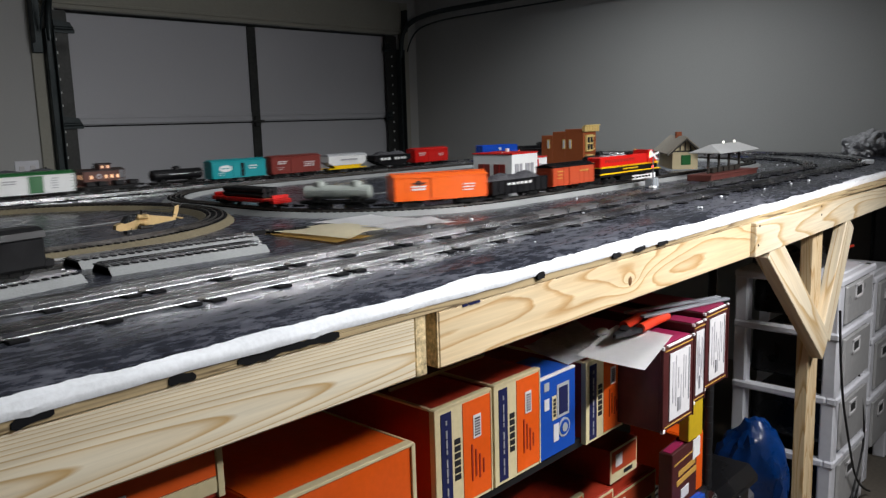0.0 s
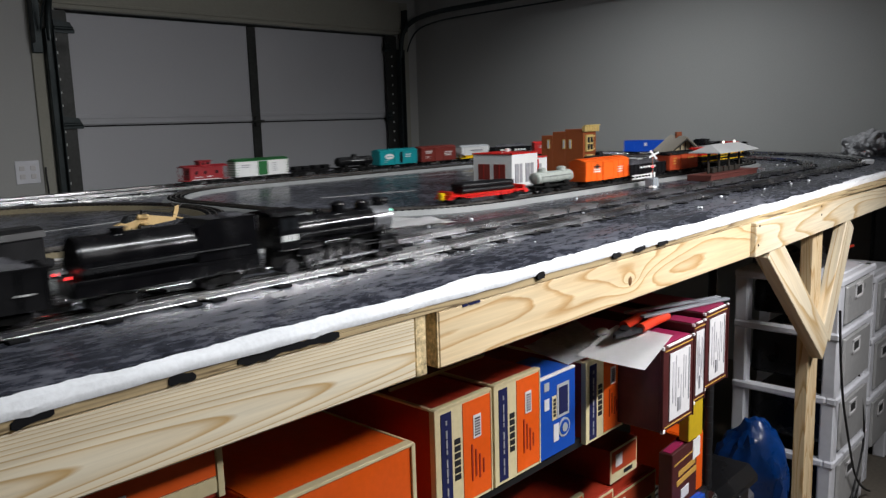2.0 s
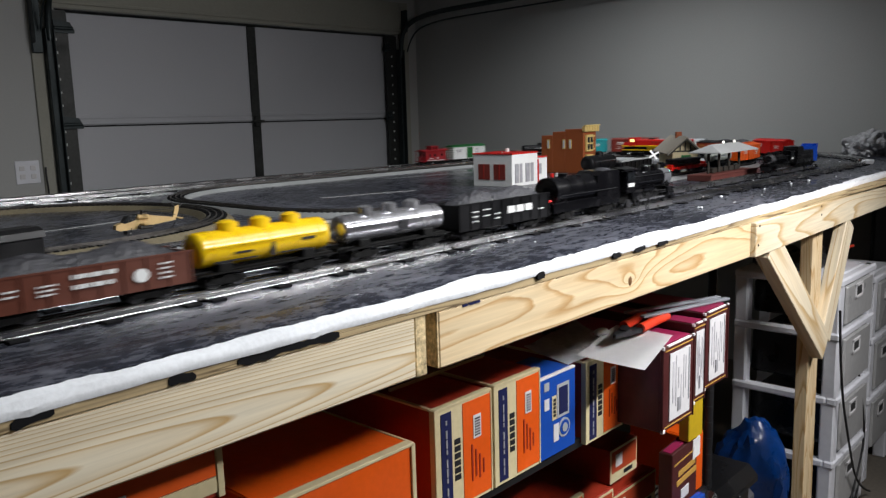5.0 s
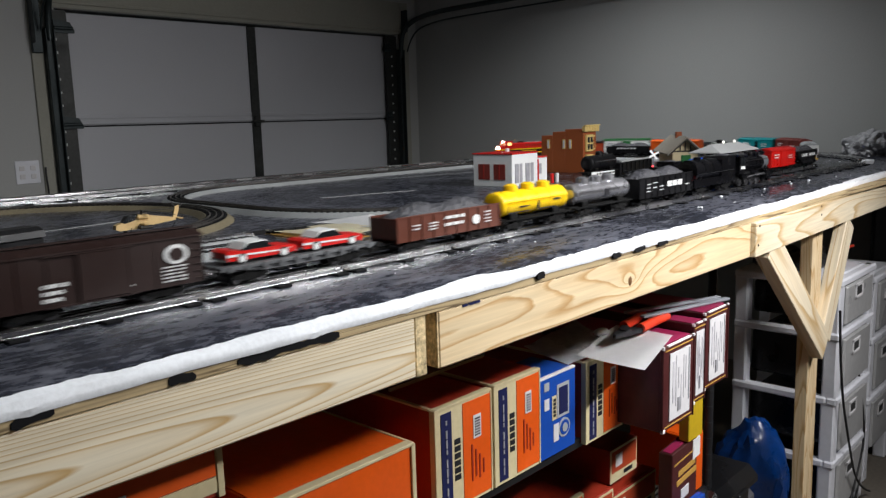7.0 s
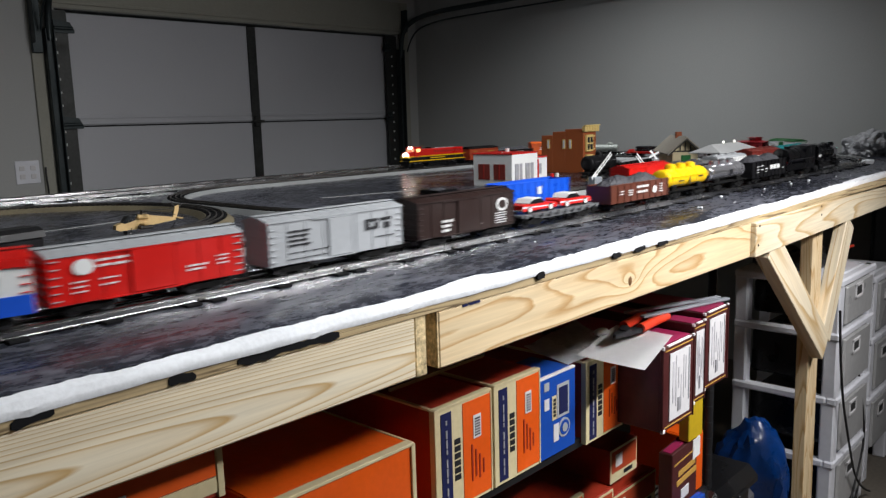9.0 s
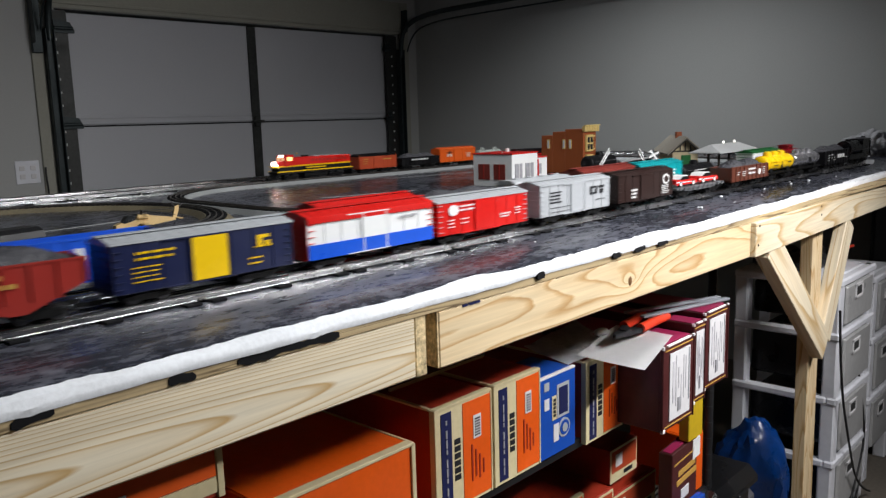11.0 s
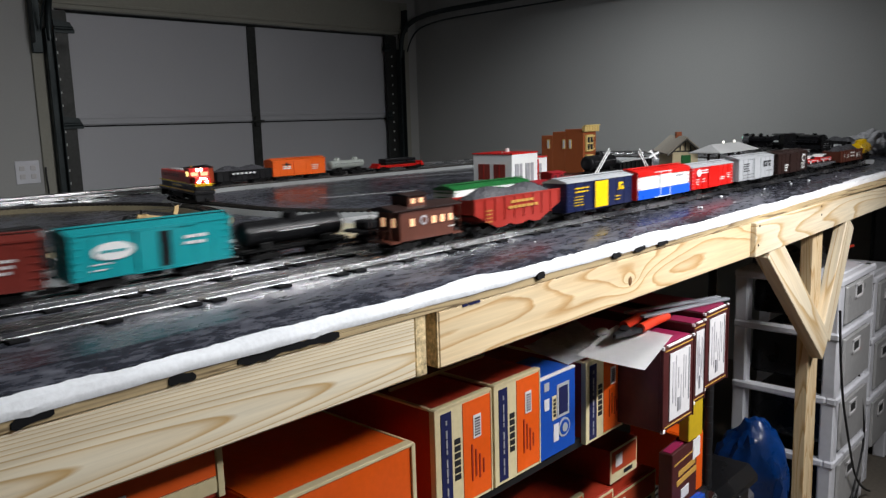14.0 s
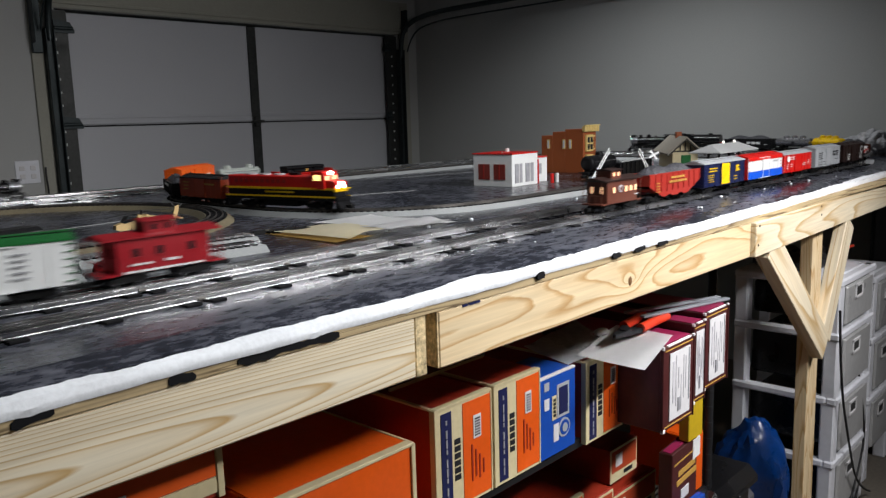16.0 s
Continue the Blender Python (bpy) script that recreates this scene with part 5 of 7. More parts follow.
def covered_hopper(label, L, group="freight cars"):
    """A ribbed covered hopper: upright sides over slope sheets that narrow to the outlets, with a low arched roof."""
    c = car("covered_hopper", label, "hopper car", group)
    z0, z1 = FLOOR + 0.020, FLOOR + 0.072
    bm = B()
    prism(bm, [(-L / 2 + 0.004, z0 + 0.020), (-L / 2 + 0.026, z0), (L / 2 - 0.026, z0), (L / 2 - 0.004, z0 + 0.020), (L / 2 - 0.004, z1), (-L / 2 + 0.004, z1)], "y", -W / 2, W / 2)
    part("body", bm, WHITE_CAR, c)
    rb = B()
    prism(rb, [(-W / 2 - 0.001, z1), (-W / 2 + 0.006, z1 + 0.007), (-0.014, z1 + 0.011), (0.014, z1 + 0.011), (W / 2 - 0.006, z1 + 0.007), (W / 2 + 0.001, z1)], "x", -L / 2 + 0.002, L / 2 - 0.002)
    part("roof", rb, SILVER_PAINT, c)
    for k in range(4):
        x = -L * 0.33 + k * L * 0.22
        hb = B()
        rod(hb, (x, 0, z1 + 0.011), (x, 0, z1 + 0.0145), 0.009, 14)
        part("hatch", hb, SILVER_PAINT, c)
    yb = B()
    prism(yb, [(-L / 2 + 0.030, z0 - 0.0005), (L / 2 - 0.030, z0 - 0.0005), (L / 2 - 0.050, z0 - 0.016), (-L / 2 + 0.050, z0 - 0.016)], "y", -W / 2 + 0.002, W / 2 - 0.002)
    part("slope_sheet", yb, YELLOW, c, "yellow slope sheets")
    for s in (-1, 1):
        y = s * W / 2
        for k in range(11):
            x = -L / 2 + 0.008 + (L - 0.016) * k / 10
            part("side_rib", box(B(), x - 0.0014, x + 0.0014, min(y, y + s * 0.0026), max(y, y + s * 0.0026), z0 + (0.018 if k in (0, 10) else 0.001), z1 - 0.001), WHITE_CAR, c)
        part("side_sill", box(B(), -L / 2 + 0.002, L / 2 - 0.002, min(s * 0.024, s * 0.0325), max(s * 0.024, s * 0.0325), FLOOR - 0.001, FLOOR + 0.005), YELLOW, c, "yellow side sill")
    bars(c, W + 0.006, lines(-0.045, 0.055, z1 - 0.018, 1, 0.01, 0.008), GREY_INK)
    for e in (-1, 1):
        for y in (-0.026, 0.026):
            part("end_post", rod(B(), (e * (L / 2 - 0.006), y, FLOOR + 0.002), (e * (L / 2 - 0.006), y, z0 + 0.022), 0.0014, 6), WHITE_CAR, c)
    part("underframe", box(B(), -L / 2 + 0.004, L / 2 - 0.004, -0.012, 0.012, FLOOR - 0.005, FLOOR + 0.003), TRUCK, c)
    running_gear(c, L)
    return c


DRIVERS = []       # (loco's wheel, radius) that turn with the speed


def steam_engine(label, L=0.27, lit=True, group="engines"):
    """A small six-coupled steam engine with lit headlight."""
    c = car("steam_engine", label, "steam engine", group)
    zb, r = 0.066, 0.0225
    bm = B()
    rod(bm, (-0.076, 0, zb), (0.085, 0, zb), r, 28)
    part("boiler", bm, LOCO_BLACK, c, "", True)
    sb = B()
    rod(sb, (0.085, 0, zb), (0.122, 0, zb), r + 0.001, 28)
    smoke = part("smokebox", sb, LOCO_GREY, c, "graphite grey smokebox", True)
    fb = B()
    rod(fb, (0.122, 0, zb), (0.126, 0, zb), r - 0.002, 24, r - 0.008)
    part("smokebox_door", fb, LOCO_BLACK, smoke, "", True)
    for x in (-0.045, -0.01, 0.03, 0.06):
        hb = B()
        rod(hb, (x - 0.0014, 0, zb), (x + 0.0014, 0, zb), r + 0.001, 28)
        part("boiler_band", hb, LOCO_BLACK, c, "", True)
    kb = B()
    rod(kb, (0.105, 0, zb + r - 0.002), (0.105, 0, zb + r + 0.016), 0.0065, 16, 0.0085)
    part("chimney", kb, LOCO_BLACK, c, "", True)
    for x, rr_, h in ((0.070, 0.010, 0.013), (0.022, 0.012, 0.014), (-0.020, 0.006, 0.009)):
        db = B()
        rod(db, (x, 0, zb + r - 0.005), (x, 0, zb + r + h - 0.004), rr_, 18)
        ball(db, (x, 0, zb + r + h - 0.004), rr_, (1, 1, 0.6), 16)
        part("dome", db, LOCO_BLACK, c, "", True)
    bb = B()
    box(bb, 0.086, 0.094, -0.004, 0.004, zb + r, zb + r + 0.010, 0.001)
    part("bell", bb, TOOL_STEEL, c)
    hb = B()
    rod(hb, (0.114, 0, zb + r + 0.007), (0.128, 0, zb + r + 0.007), 0.0065, 14)
    hl = part("headlight", hb, LOCO_BLACK, c)
    gb = B()
    rod(gb, (0.128, 0, zb + r + 0.007), (0.1288, 0, zb + r + 0.007), 0.0045, 14)
    part("lens", gb, HEADLIGHT if lit else GLASS_DARK, hl, "glowing lens" if lit else "unlit lens")
    for s in (-1, 1):
        mb_ = B()
        ball(mb_, (0.124, s * 0.016, zb + 0.014), 0.0025)
        part("marker_lamp", mb_, MARKER_GREEN if lit else GLASS_DARK, c)
    cb = B()
    box(cb, -0.112, -0.074, -0.030, 0.030, 0.040, 0.094, 0.0015)
    cab = part("cab", cb, LOCO_BLACK, c)
    rb = B()
    prism(rb, [(-0.034, 0.0962), (-0.030, 0.1005), (0, 0.105), (0.030, 0.1005), (0.034, 0.0962)], "x", -0.126, -0.066)
    part("cab_roof", rb, LOCO_BLACK, cab)
    for s in (-1, 1):
        y = s * 0.030
        for dx in (-0.009, 0.008):
            part("cab_window", box(B(), -0.093 + dx - 0.006, -0.093 + dx + 0.006, min(y, y + s * 0.0008), max(y, y + s * 0.0008), 0.072, 0.090), GLASS_DARK, cab)
        for i in range(4):
            xx = (-0.107 + i * 0.0072) if s < 0 else (-0.085 - i * 0.0072)
            part("number_bar", box(B(), xx, xx + 0.0052, min(y, y + s * 0.0012), max(y, y + s * 0.0012), 0.055, 0.0645), WHITE_CAR, cab)
        part("running_board", box(B(), -0.073, 0.112, min(s * 0.020, s * 0.031), max(s * 0.020, s * 0.031), 0.0475, 0.0500, 0.0005), LOCO_BLACK, c)
        part("board_edge", box(B(), -0.073, 0.112, min(s * 0.031, s * 0.0318), max(s * 0.031, s * 0.0318), 0.0485, 0.0500), LOCO_BLACK, c)
        part("handrail", rod(B(), (-0.073, s * (r + 0.002), zb + 0.012), (0.115, s * (r + 0.002), zb + 0.012), 0.0009, 6), WHEEL, c)
        part("air_tank", rod(B(), (-0.03, s * 0.0255, 0.043), (0.02, s * 0.0255, 0.043), 0.0055, 12), LOCO_BLACK, c, "", True)
        cyb = B()
        rod(cyb, (0.080, s * 0.027, 0.024), (0.112, s * 0.027, 0.024), 0.0095, 16)
        box(cyb, 0.082, 0.110, min(s * 0.018, s * 0.034), max(s * 0.018, s * 0.034), 0.030, 0.041, 0.001)
        part("cylinder", cyb, LOCO_BLACK, c)
        part("steam_pipe", rod(B(), (0.097, s * 0.026, 0.038), (0.104, s * 0.015, 0.066), 0.0035, 10), LOCO_BLACK, c)
        part("slide_bar", box(B(), 0.048, 0.081, min(s * 0.0275, s * 0.030), max(s * 0.0275, s * 0.030), 0.0275, 0.0295), WHEEL, c)
        part("valve_rod", rod(B(), (0.02, s * 0.0285, 0.036), (0.082, s * 0.0285, 0.033), 0.0012, 6), WHEEL, c)
    xs = (-0.040, 0.002, 0.044)
    R = 0.0195
    for x in xs:
        for s in (-1, 1):
            wb = B()
            for k in range(10):
                a = 2 * math.pi * k / 10
                rod(wb, (0, 0, 0), (R * 0.85 * math.cos(a), 0, R * 0.85 * math.sin(a)), 0.0012, 5)
            rod(wb, (0, -0.002, 0), (0, 0.002, 0), 0.005, 10)
            n = 24
            ring = []
            for k in range(n):
                a = 2 * math.pi * k / n
                ring.append([wb.verts.new((q * math.cos(a), y, q * math.sin(a))) for q, y in ((R, -0.0025), (R, 0.0025), (R * 0.84, 0.0025), (R * 0.84, -0.0025))])
            for k in range(n):
                p0, p1 = ring[k], ring[(k + 1) % n]
                for j in range(4):
                    wb.faces.new((p0[j], p1[j], p1[(j + 1) % 4], p0[(j + 1) % 4]))
            prism(wb, [(-0.006, -R * 0.85), (0.006, -R * 0.85), (R * 0.6, -R * 0.55), (-R * 0.6, -R * 0.55)], "y", -0.002, 0.002)
            box(wb, -0.003, 0.003, min(s * 0.002, s * 0.009), max(s * 0.002, s * 0.009), 0.006, 0.012)
            w = part("driving_wheel", wb, WHEEL, c)
            w.location = (x, s * 0.0165, R)
            DRIVERS.append((w, Vector((x, s * 0.0165, R)), R, c, "wheel", 0.0 if s < 0 else math.pi / 2))
    for s in (-1, 1):
        rb = B()
        box(rb, xs[0] - 0.004, xs[2] + 0.004, -0.001, 0.001, -0.0022, 0.0022, 0.0005)
        o = part("coupling_rod", rb, SILVER, c, "bright coupling rod")
        DRIVERS.append((o, Vector((0.0, s * 0.0245, R)), R, c, "rod", 0.0 if s < 0 else math.pi / 2))
        mb_ = B()
        box(mb_, -0.032, 0.050, -0.001, 0.001, -0.002, 0.002, 0.0005)
        o = part("main_rod", mb_, SILVER, c, "bright main rod")
        DRIVERS.append((o, Vector((0.036, s * 0.0275, R + 0.002)), R, c, "rod", 0.0 if s < 0 else math.pi / 2))
    pb = B()
    prism(pb, [(0.118, 0.034), (0.130, 0.030), (0.147, 0.004), (0.120, 0.004)], "y", -0.022, 0.022)
    part("pilot", pb, LOCO_BLACK, c)
    part("firebox", box(B(), -0.074, -0.045, -0.022, 0.022, 0.026, 0.058, 0.002), LOCO_BLACK, c)
    part("ash_pan", box(B(), -0.072, -0.022, -0.0262, 0.0262, 0.0375, 0.0465, 0.002), WHEEL, c)
    part("pilot_deck", box(B(), 0.100, 0.132, -0.027, 0.027, 0.033, 0.037, 0.001), LOCO_BLACK, c)
    part("frame", box(B(), -0.115, 0.118, -0.010, 0.010, 0.014, 0.045), TRUCK, c)
    ax = new("pony_wheelset", AXLE_ME)
    ax.parent = c
    ax.location = (0.098, 0, 0.0108)
    ax = new("trailing_wheelset", AXLE_ME)
    ax.parent = c
    ax.location = (-0.085, 0, 0.0108)
    return c


def tender(label, L=0.265, round_top=True, group="engines"):
    c = car("tender", label, "tender", group)
    bm = B()
    box(bm, -L / 2, L / 2, -0.030, 0.030, 0.022, 0.045, 0.001)
    part("frame", bm, LOCO_BLACK, c)
    if round_top:
        tb = B()
        n = 24
        rod(tb, (-L / 2 + 0.012, 0, 0.068), (L * 0.14, 0, 0.068), 0.0315, 32)
        part("tank", tb, LOCO_BLACK, c, "rounded glossy tank", True)
        for k in range(4):
            hb = B()
            x = -L / 2 + 0.014 + k * 0.052
            rod(hb, (x - 0.0012, 0, 0.068), (x + 0.0012, 0, 0.068), 0.0322, 32)
            part("band", hb, LOCO_BLACK, c, "", True)
        hb = B()
        rod(hb, (-0.06, 0, 0.098), (-0.06, 0, 0.106), 0.011, 16)
        part("hatch", hb, LOCO_BLACK, c)
    else:
        part("tank", box(B(), -L / 2 + 0.004, L / 2 - 0.004, -0.031, 0.031, 0.045, 0.082, 0.002), LOCO_BLACK, c)
    bb = B()
    prism(bb, [(L * 0.13, 0.045), (L * 0.13, 0.094), (L * 0.20, 0.104), (L / 2 - 0.006, 0.104), (L / 2 - 0.002, 0.045)], "y", -0.0315, 0.0315)
    part("bunker", bb, LOCO_BLACK, c)
    for s in (-1, 1):
        part("handrail", rod(B(), (-L / 2 + 0.02, s * 0.034, 0.060), (L / 2 - 0.02, s * 0.034, 0.060), 0.001, 6), WHEEL, c)
        part("side_stripe", box(B(), -L / 2 + 0.006, L / 2 - 0.006, min(s * 0.0305, s * 0.0312), max(s * 0.0305, s * 0.0312), 0.040, 0.0415), LOCO_BLACK, c)
        mb_ = B()
        ball(mb_, (-L / 2 - 0.001, s * 0.02, 0.05), 0.0022)
        part("marker_lamp", mb_, MARKER_RED, c)
    lb = B()
    rod(lb, (L / 2 - 0.03, 0.0, 0.104), (L / 2 - 0.03, 0.0, 0.108), 0.02, 12, 0.014)
    part("coal", lb, COAL, c)
    running_gear(c, L, 0.055)
    return c


def diesel(label, L=0.40, group="engines"):
    """A long-hood diesel in red, yellow and black with glowing headlights."""
    c = car("diesel_engine", label, "diesel engine", group)
    part("fuel_tank", box(B(), -0.06, 0.06, -0.027, 0.027, 0.008, 0.026, 0.003), TRUCK, c)
    part("frame", box(B(), -L / 2 + 0.006, L / 2 - 0.006, -0.032, 0.032, 0.026, 0.036, 0.001), CAR_BLACK, c)
    for s in (-1, 1):
        y = s * 0.032
        part("sill_stripe", box(B(), -L / 2 + 0.008, L / 2 - 0.008, min(y, y + s * 0.0008), max(y, y + s * 0.0008), 0.034, 0.0385), YELLOW, c)
        y = s * 0.0265
        part("side_stripe", box(B(), -L / 2 + 0.016, L / 2 - 0.02, min(y, y + s * 0.0008), max(y, y + s * 0.0008), 0.0545, 0.060), YELLOW, c)
        for k in range(10):
            x = -L / 2 + 0.04 + k * 0.019
            part("louvre", box(B(), x, x + 0.012, min(y, y + s * 0.0008), max(y, y + s * 0.0008), 0.072, 0.082), OXIDE, c)
        part("name_bar", box(B(), -0.05, 0.05, min(y, y + s * 0.0008), max(y, y + s * 0.0008), 0.045, 0.049), YELLOW, c)
        part("handrail", rod(B(), (-L / 2 + 0.012, s * 0.032, 0.060), (L / 2 - 0.07, s * 0.032, 0.060), 0.0008, 6), YELLOW, c)
    part("lower_hood", box(B(), -L / 2 + 0.014, L / 2 - 0.018, -0.0262, 0.0262, 0.036, 0.057, 0.0015), CAR_BLACK, c)
    part("upper_hood", box(B(), -L / 2 + 0.014, L / 2 - 0.085, -0.0262, 0.0262, 0.0575, 0.092, 0.003), RED, c)
    nb = B()
    prism(nb, [(L / 2 - 0.018, 0.057), (L / 2 - 0.014, 0.070), (L / 2 - 0.018, 0.078), (L / 2 - 0.050, 0.080), (L / 2 - 0.050, 0.057)], "y", -0.024, 0.024)
    part("nose", nb, RED, c)
    part("nose_band", box(B(), L / 2 - 0.020, L / 2 - 0.0125, -0.0265, 0.0265, 0.050, 0.0585, 0.001), YELLOW, c)
    cb = B()
    prism(cb, [(L / 2 - 0.088, 0.0575), (L / 2 - 0.088, 0.104), (L / 2 - 0.052, 0.104), (L / 2 - 0.046, 0.094), (L / 2 - 0.046, 0.0575)], "y", -0.0305, 0.0305)
    cab = part("cab", cb, RED, c)
    for s in (-1, 1):
        part("cab_side_window", box(B(), L / 2 - 0.080, L / 2 - 0.056, min(s * 0.0305, s * 0.0312), max(s * 0.0305, s * 0.0312), 0.080, 0.095), glow("lit_cab_" + ("a" if s < 0 else "b"), (1.0, 0.72, 0.25), 1.6), cab)
        part("windscreen", box(B(), L / 2 - 0.0478, L / 2 - 0.0455, min(s * 0.004, s * 0.026), max(s * 0.004, s * 0.026), 0.081, 0.0925), WINDOW_LIT, cab)
    for z, y, r in ((0.099, -0.006, 0.0042), (0.099, 0.006, 0.0042), (0.064, -0.012, 0.004), (0.064, 0.012, 0.004), (0.073, -0.006, 0.0038), (0.073, 0.006, 0.0038)):
        hb = B()
        x = L / 2 - (0.049 if z > 0.09 else 0.0165)
        rod(hb, (x, y, z), (x + 0.004, y, z), r, 12)
        part("headlight", hb, HEADLIGHT, c, "glowing headlight")
    rb = B()
    for x in (-0.12, -0.07, -0.02):
        rod(rb, (x, 0, 0.092), (x, 0, 0.0955), 0.016, 20)
    part("roof_fan", rb, SILVER_PAINT, c)
    part("exhaust", box(B(), 0.02, 0.05, -0.008, 0.008, 0.092, 0.099, 0.001), CAR_BLACK, c)
    rod_h = B()
    rod(rod_h, (0.075, 0, 0.104), (0.075, 0, 0.110), 0.003)
    part("horn", rod_h, GOLD_INK, c)
    for e in (-1, 1):
        part("plough", prism(B(), [(e * (L / 2 - 0.012), 0.030), (e * (L / 2 + 0.004), 0.006), (e * (L / 2 - 0.012), 0.004)], "y", -0.028, 0.028), CAR_BLACK, c)
        part("end_rail", rod(B(), (e * (L / 2 - 0.004), -0.03, 0.058), (e * (L / 2 - 0.004), 0.03, 0.058), 0.0009, 6), YELLOW, c)
    running_gear(c, L, 0.085)
    return c


# ---- train A: near side towards the far end of the table
TRAIN_A = [
    (steam_engine("black six-coupled steam engine with grey smokebox"), 0.0, -0.262),
    (tender("black tender with rounded glossy tank"), -0.275, -0.545),
    (gondola("black hopper car heaped with coal, white markings", 0.28, CAR_BLACK, 0.054, word(0.0, 3, 0.045, 0.060, 0.022, 0.006) + lines(-0.105, -0.085, 0.060, 3, 0.010) + lines(-0.075, -0.050, 0.062, 2, 0.013) + lines(-0.04, -0.02, 0.050, 2, 0.010) + lines(0.10, 0.12, 0.045, 1, 0.01), WHITE_CAR), -0.565, -0.845),
    (tanker("bright silver three-dome tank car", 0.25, SILVER, 0.0262, 3, None, ((0.0, 0.02, 0.048, 0.066), (-0.012, 0.032, 0.040, 0.043)), INK), -0.865, -1.115),
    (tanker("bright yellow three-dome tank car", 0.245, YELLOW, 0.0285, 3, None, ((0.0, 0.008, 0.040, 0.062), (0.055, 0.080, 0.058, 0.062), (-0.06, -0.03, 0.052, 0.055), (0.020, 0.07, 0.040, 0.0425), (-0.09, -0.02, 0.040, 0.0425)), INK, None, YELLOW), -1.130, -1.370),
    (gondola("brown gondola car loaded with grey coal", 0.275, BROWN, 0.046, lines(-0.02, 0.035, 0.060, 2, 0.014, 0.006) + lines(-0.10, -0.08, 0.052, 2, 0.007) + lines(-0.06, -0.035, 0.052, 3, 0.006) + lines(0.09, 0.11, 0.058, 4, 0.007), WHITE_CAR), -1.380, -1.655),
    (flatcar("grey flatcar carrying two red and white toy cars", 0.285, FLATCAR_GREY), -1.700, -1.990),
    (boxcar("dark brown boxcar with round white emblem", 0.268, DARK_BROWN, DARK_BROWN, 0.083, None, 0.062, lines(-0.075, -0.045, 0.060, 3, 0.011, 0.006) + lines(0.075, 0.11, 0.058, 5, 0.006, 0.0025) + lines(0.02, 0.035, 0.038, 1, 0.01), WHITE_CAR), -2.007, -2.290),
    (boxcar("silver grey plug-door boxcar with black emblem", 0.268, SILVER_PAINT, SILVER_PAINT, 0.085, None, 0.045, [(0.052, 0.060, 0.066, 0.089), (0.060, 0.078, 0.083, 0.089), (0.060, 0.078, 0.066, 0.072), (0.073, 0.078, 0.072, 0.079), (0.078, 0.080, 0.066, 0.089), (0.086, 0.112, 0.082, 0.089), (0.092, 0.106, 0.066, 0.078)] + lines(-0.10, -0.055, 0.088, 4, 0.009, 0.004) + lines(-0.10, -0.02, 0.045, 2, 0.012, 0.0015) + lines(0.075, 0.115, 0.050, 1, 0.01, 0.002), INK, None, True), -2.312, -2.598),
    (boxcar("bright red boxcar with silver roof and white markings", 0.262, RED, SILVER_PAINT, 0.078, None, 0.060, [(-0.075, -0.02, 0.085, 0.089), (-0.075, -0.02, 0.076, 0.080)] + lines(-0.105, -0.085, 0.058, 3, 0.008) + lines(-0.07, -0.045, 0.058, 2, 0.010) + lines(0.045, 0.075, 0.055, 2, 0.007, 0.0035) + lines(0.09, 0.11, 0.065, 3, 0.007), WHITE_CAR, SILVER_PAINT), -2.633, -2.895),
    (boxcar("red, white and blue banded boxcar with red roof", 0.272, WHITE_CAR, RED, 0.085, WHITE_CAR, 0.05, (), INK, RED), -2.900, -3.190),
    (boxcar("navy boxcar with yellow door and silver roof", 0.272, NAVY_CAR, SILVER_PAINT, 0.084, YELLOW, 0.056, lines(-0.105, -0.05, 0.090, 2, 0.010, 0.004) + lines(-0.11, -0.07, 0.065, 4, 0.008, 0.002) + [(0.075, 0.083, 0.070, 0.090), (0.083, 0.095, 0.084, 0.090), (0.070, 0.10, 0.067, 0.070), (0.088, 0.096, 0.070, 0.078)] + lines(0.06, 0.085, 0.050, 2, 0.010, 0.003), YELLOW), -3.200, -3.490),
    (gondola("oxide red hopper car heaped with coal, gold lettering bars", 0.275, OXIDE, 0.060, word(-0.028, 5, 0.066, 0.072, 0.011, 0.004) + word(-0.036, 7, 0.054, 0.060, 0.010, 0.004) + lines(-0.105, -0.085, 0.058, 4, 0.008, 0.0025), GOLD_INK, True), -3.495, -3.800),
    (caboose("brown caboose with cupola and lit windows", 0.200, BROWN, -0.020, True, lines(0.06, 0.075, 0.042, 1, 0.01, 0.003), WHITE_CAR), -3.805, -4.005),
]
for x in (-0.066, 0.066):
    toy_auto(TRAIN_A[6][0], x, 0.0325)
disc(TRAIN_A[7][0], W + 0.003, 0.095, 0.078, 0.017, WHITE_CAR)
disc(TRAIN_A[7][0], W + 0.003, 0.095, 0.078, 0.011, DARK_BROWN, 3)
disc(TRAIN_A[5][0], W + 0.005, 0.066, 0.044, 0.010, WHITE_CAR)
disc(TRAIN_A[9][0], W + 0.003, -0.090, 0.080, 0.013, WHITE_CAR)
disc(TRAIN_A[13][0], W - 0.004, -0.012, 0.062, 0.010, PALE_INK)
disc(TRAIN_A[13][0], W - 0.004, -0.012, 0.062, 0.006, BROWN, 3)
rwb = TRAIN_A[10][0]
for s in (-1, 1):
    y = s * (W / 2 + 0.0029)
    part("blue_band", box(B(), -0.135, 0.135, min(y, y - s * 0.0025), max(y, y - s * 0.0025), FLOOR + 0.0005, FLOOR + 0.030), BLUE, rwb, "blue painted band")
    part("red_band", box(B(), -0.135, 0.135, min(y, y - s * 0.0025), max(y, y - s * 0.0025), FLOOR + 0.073, FLOOR + 0.0845), RED, rwb, "red painted band")
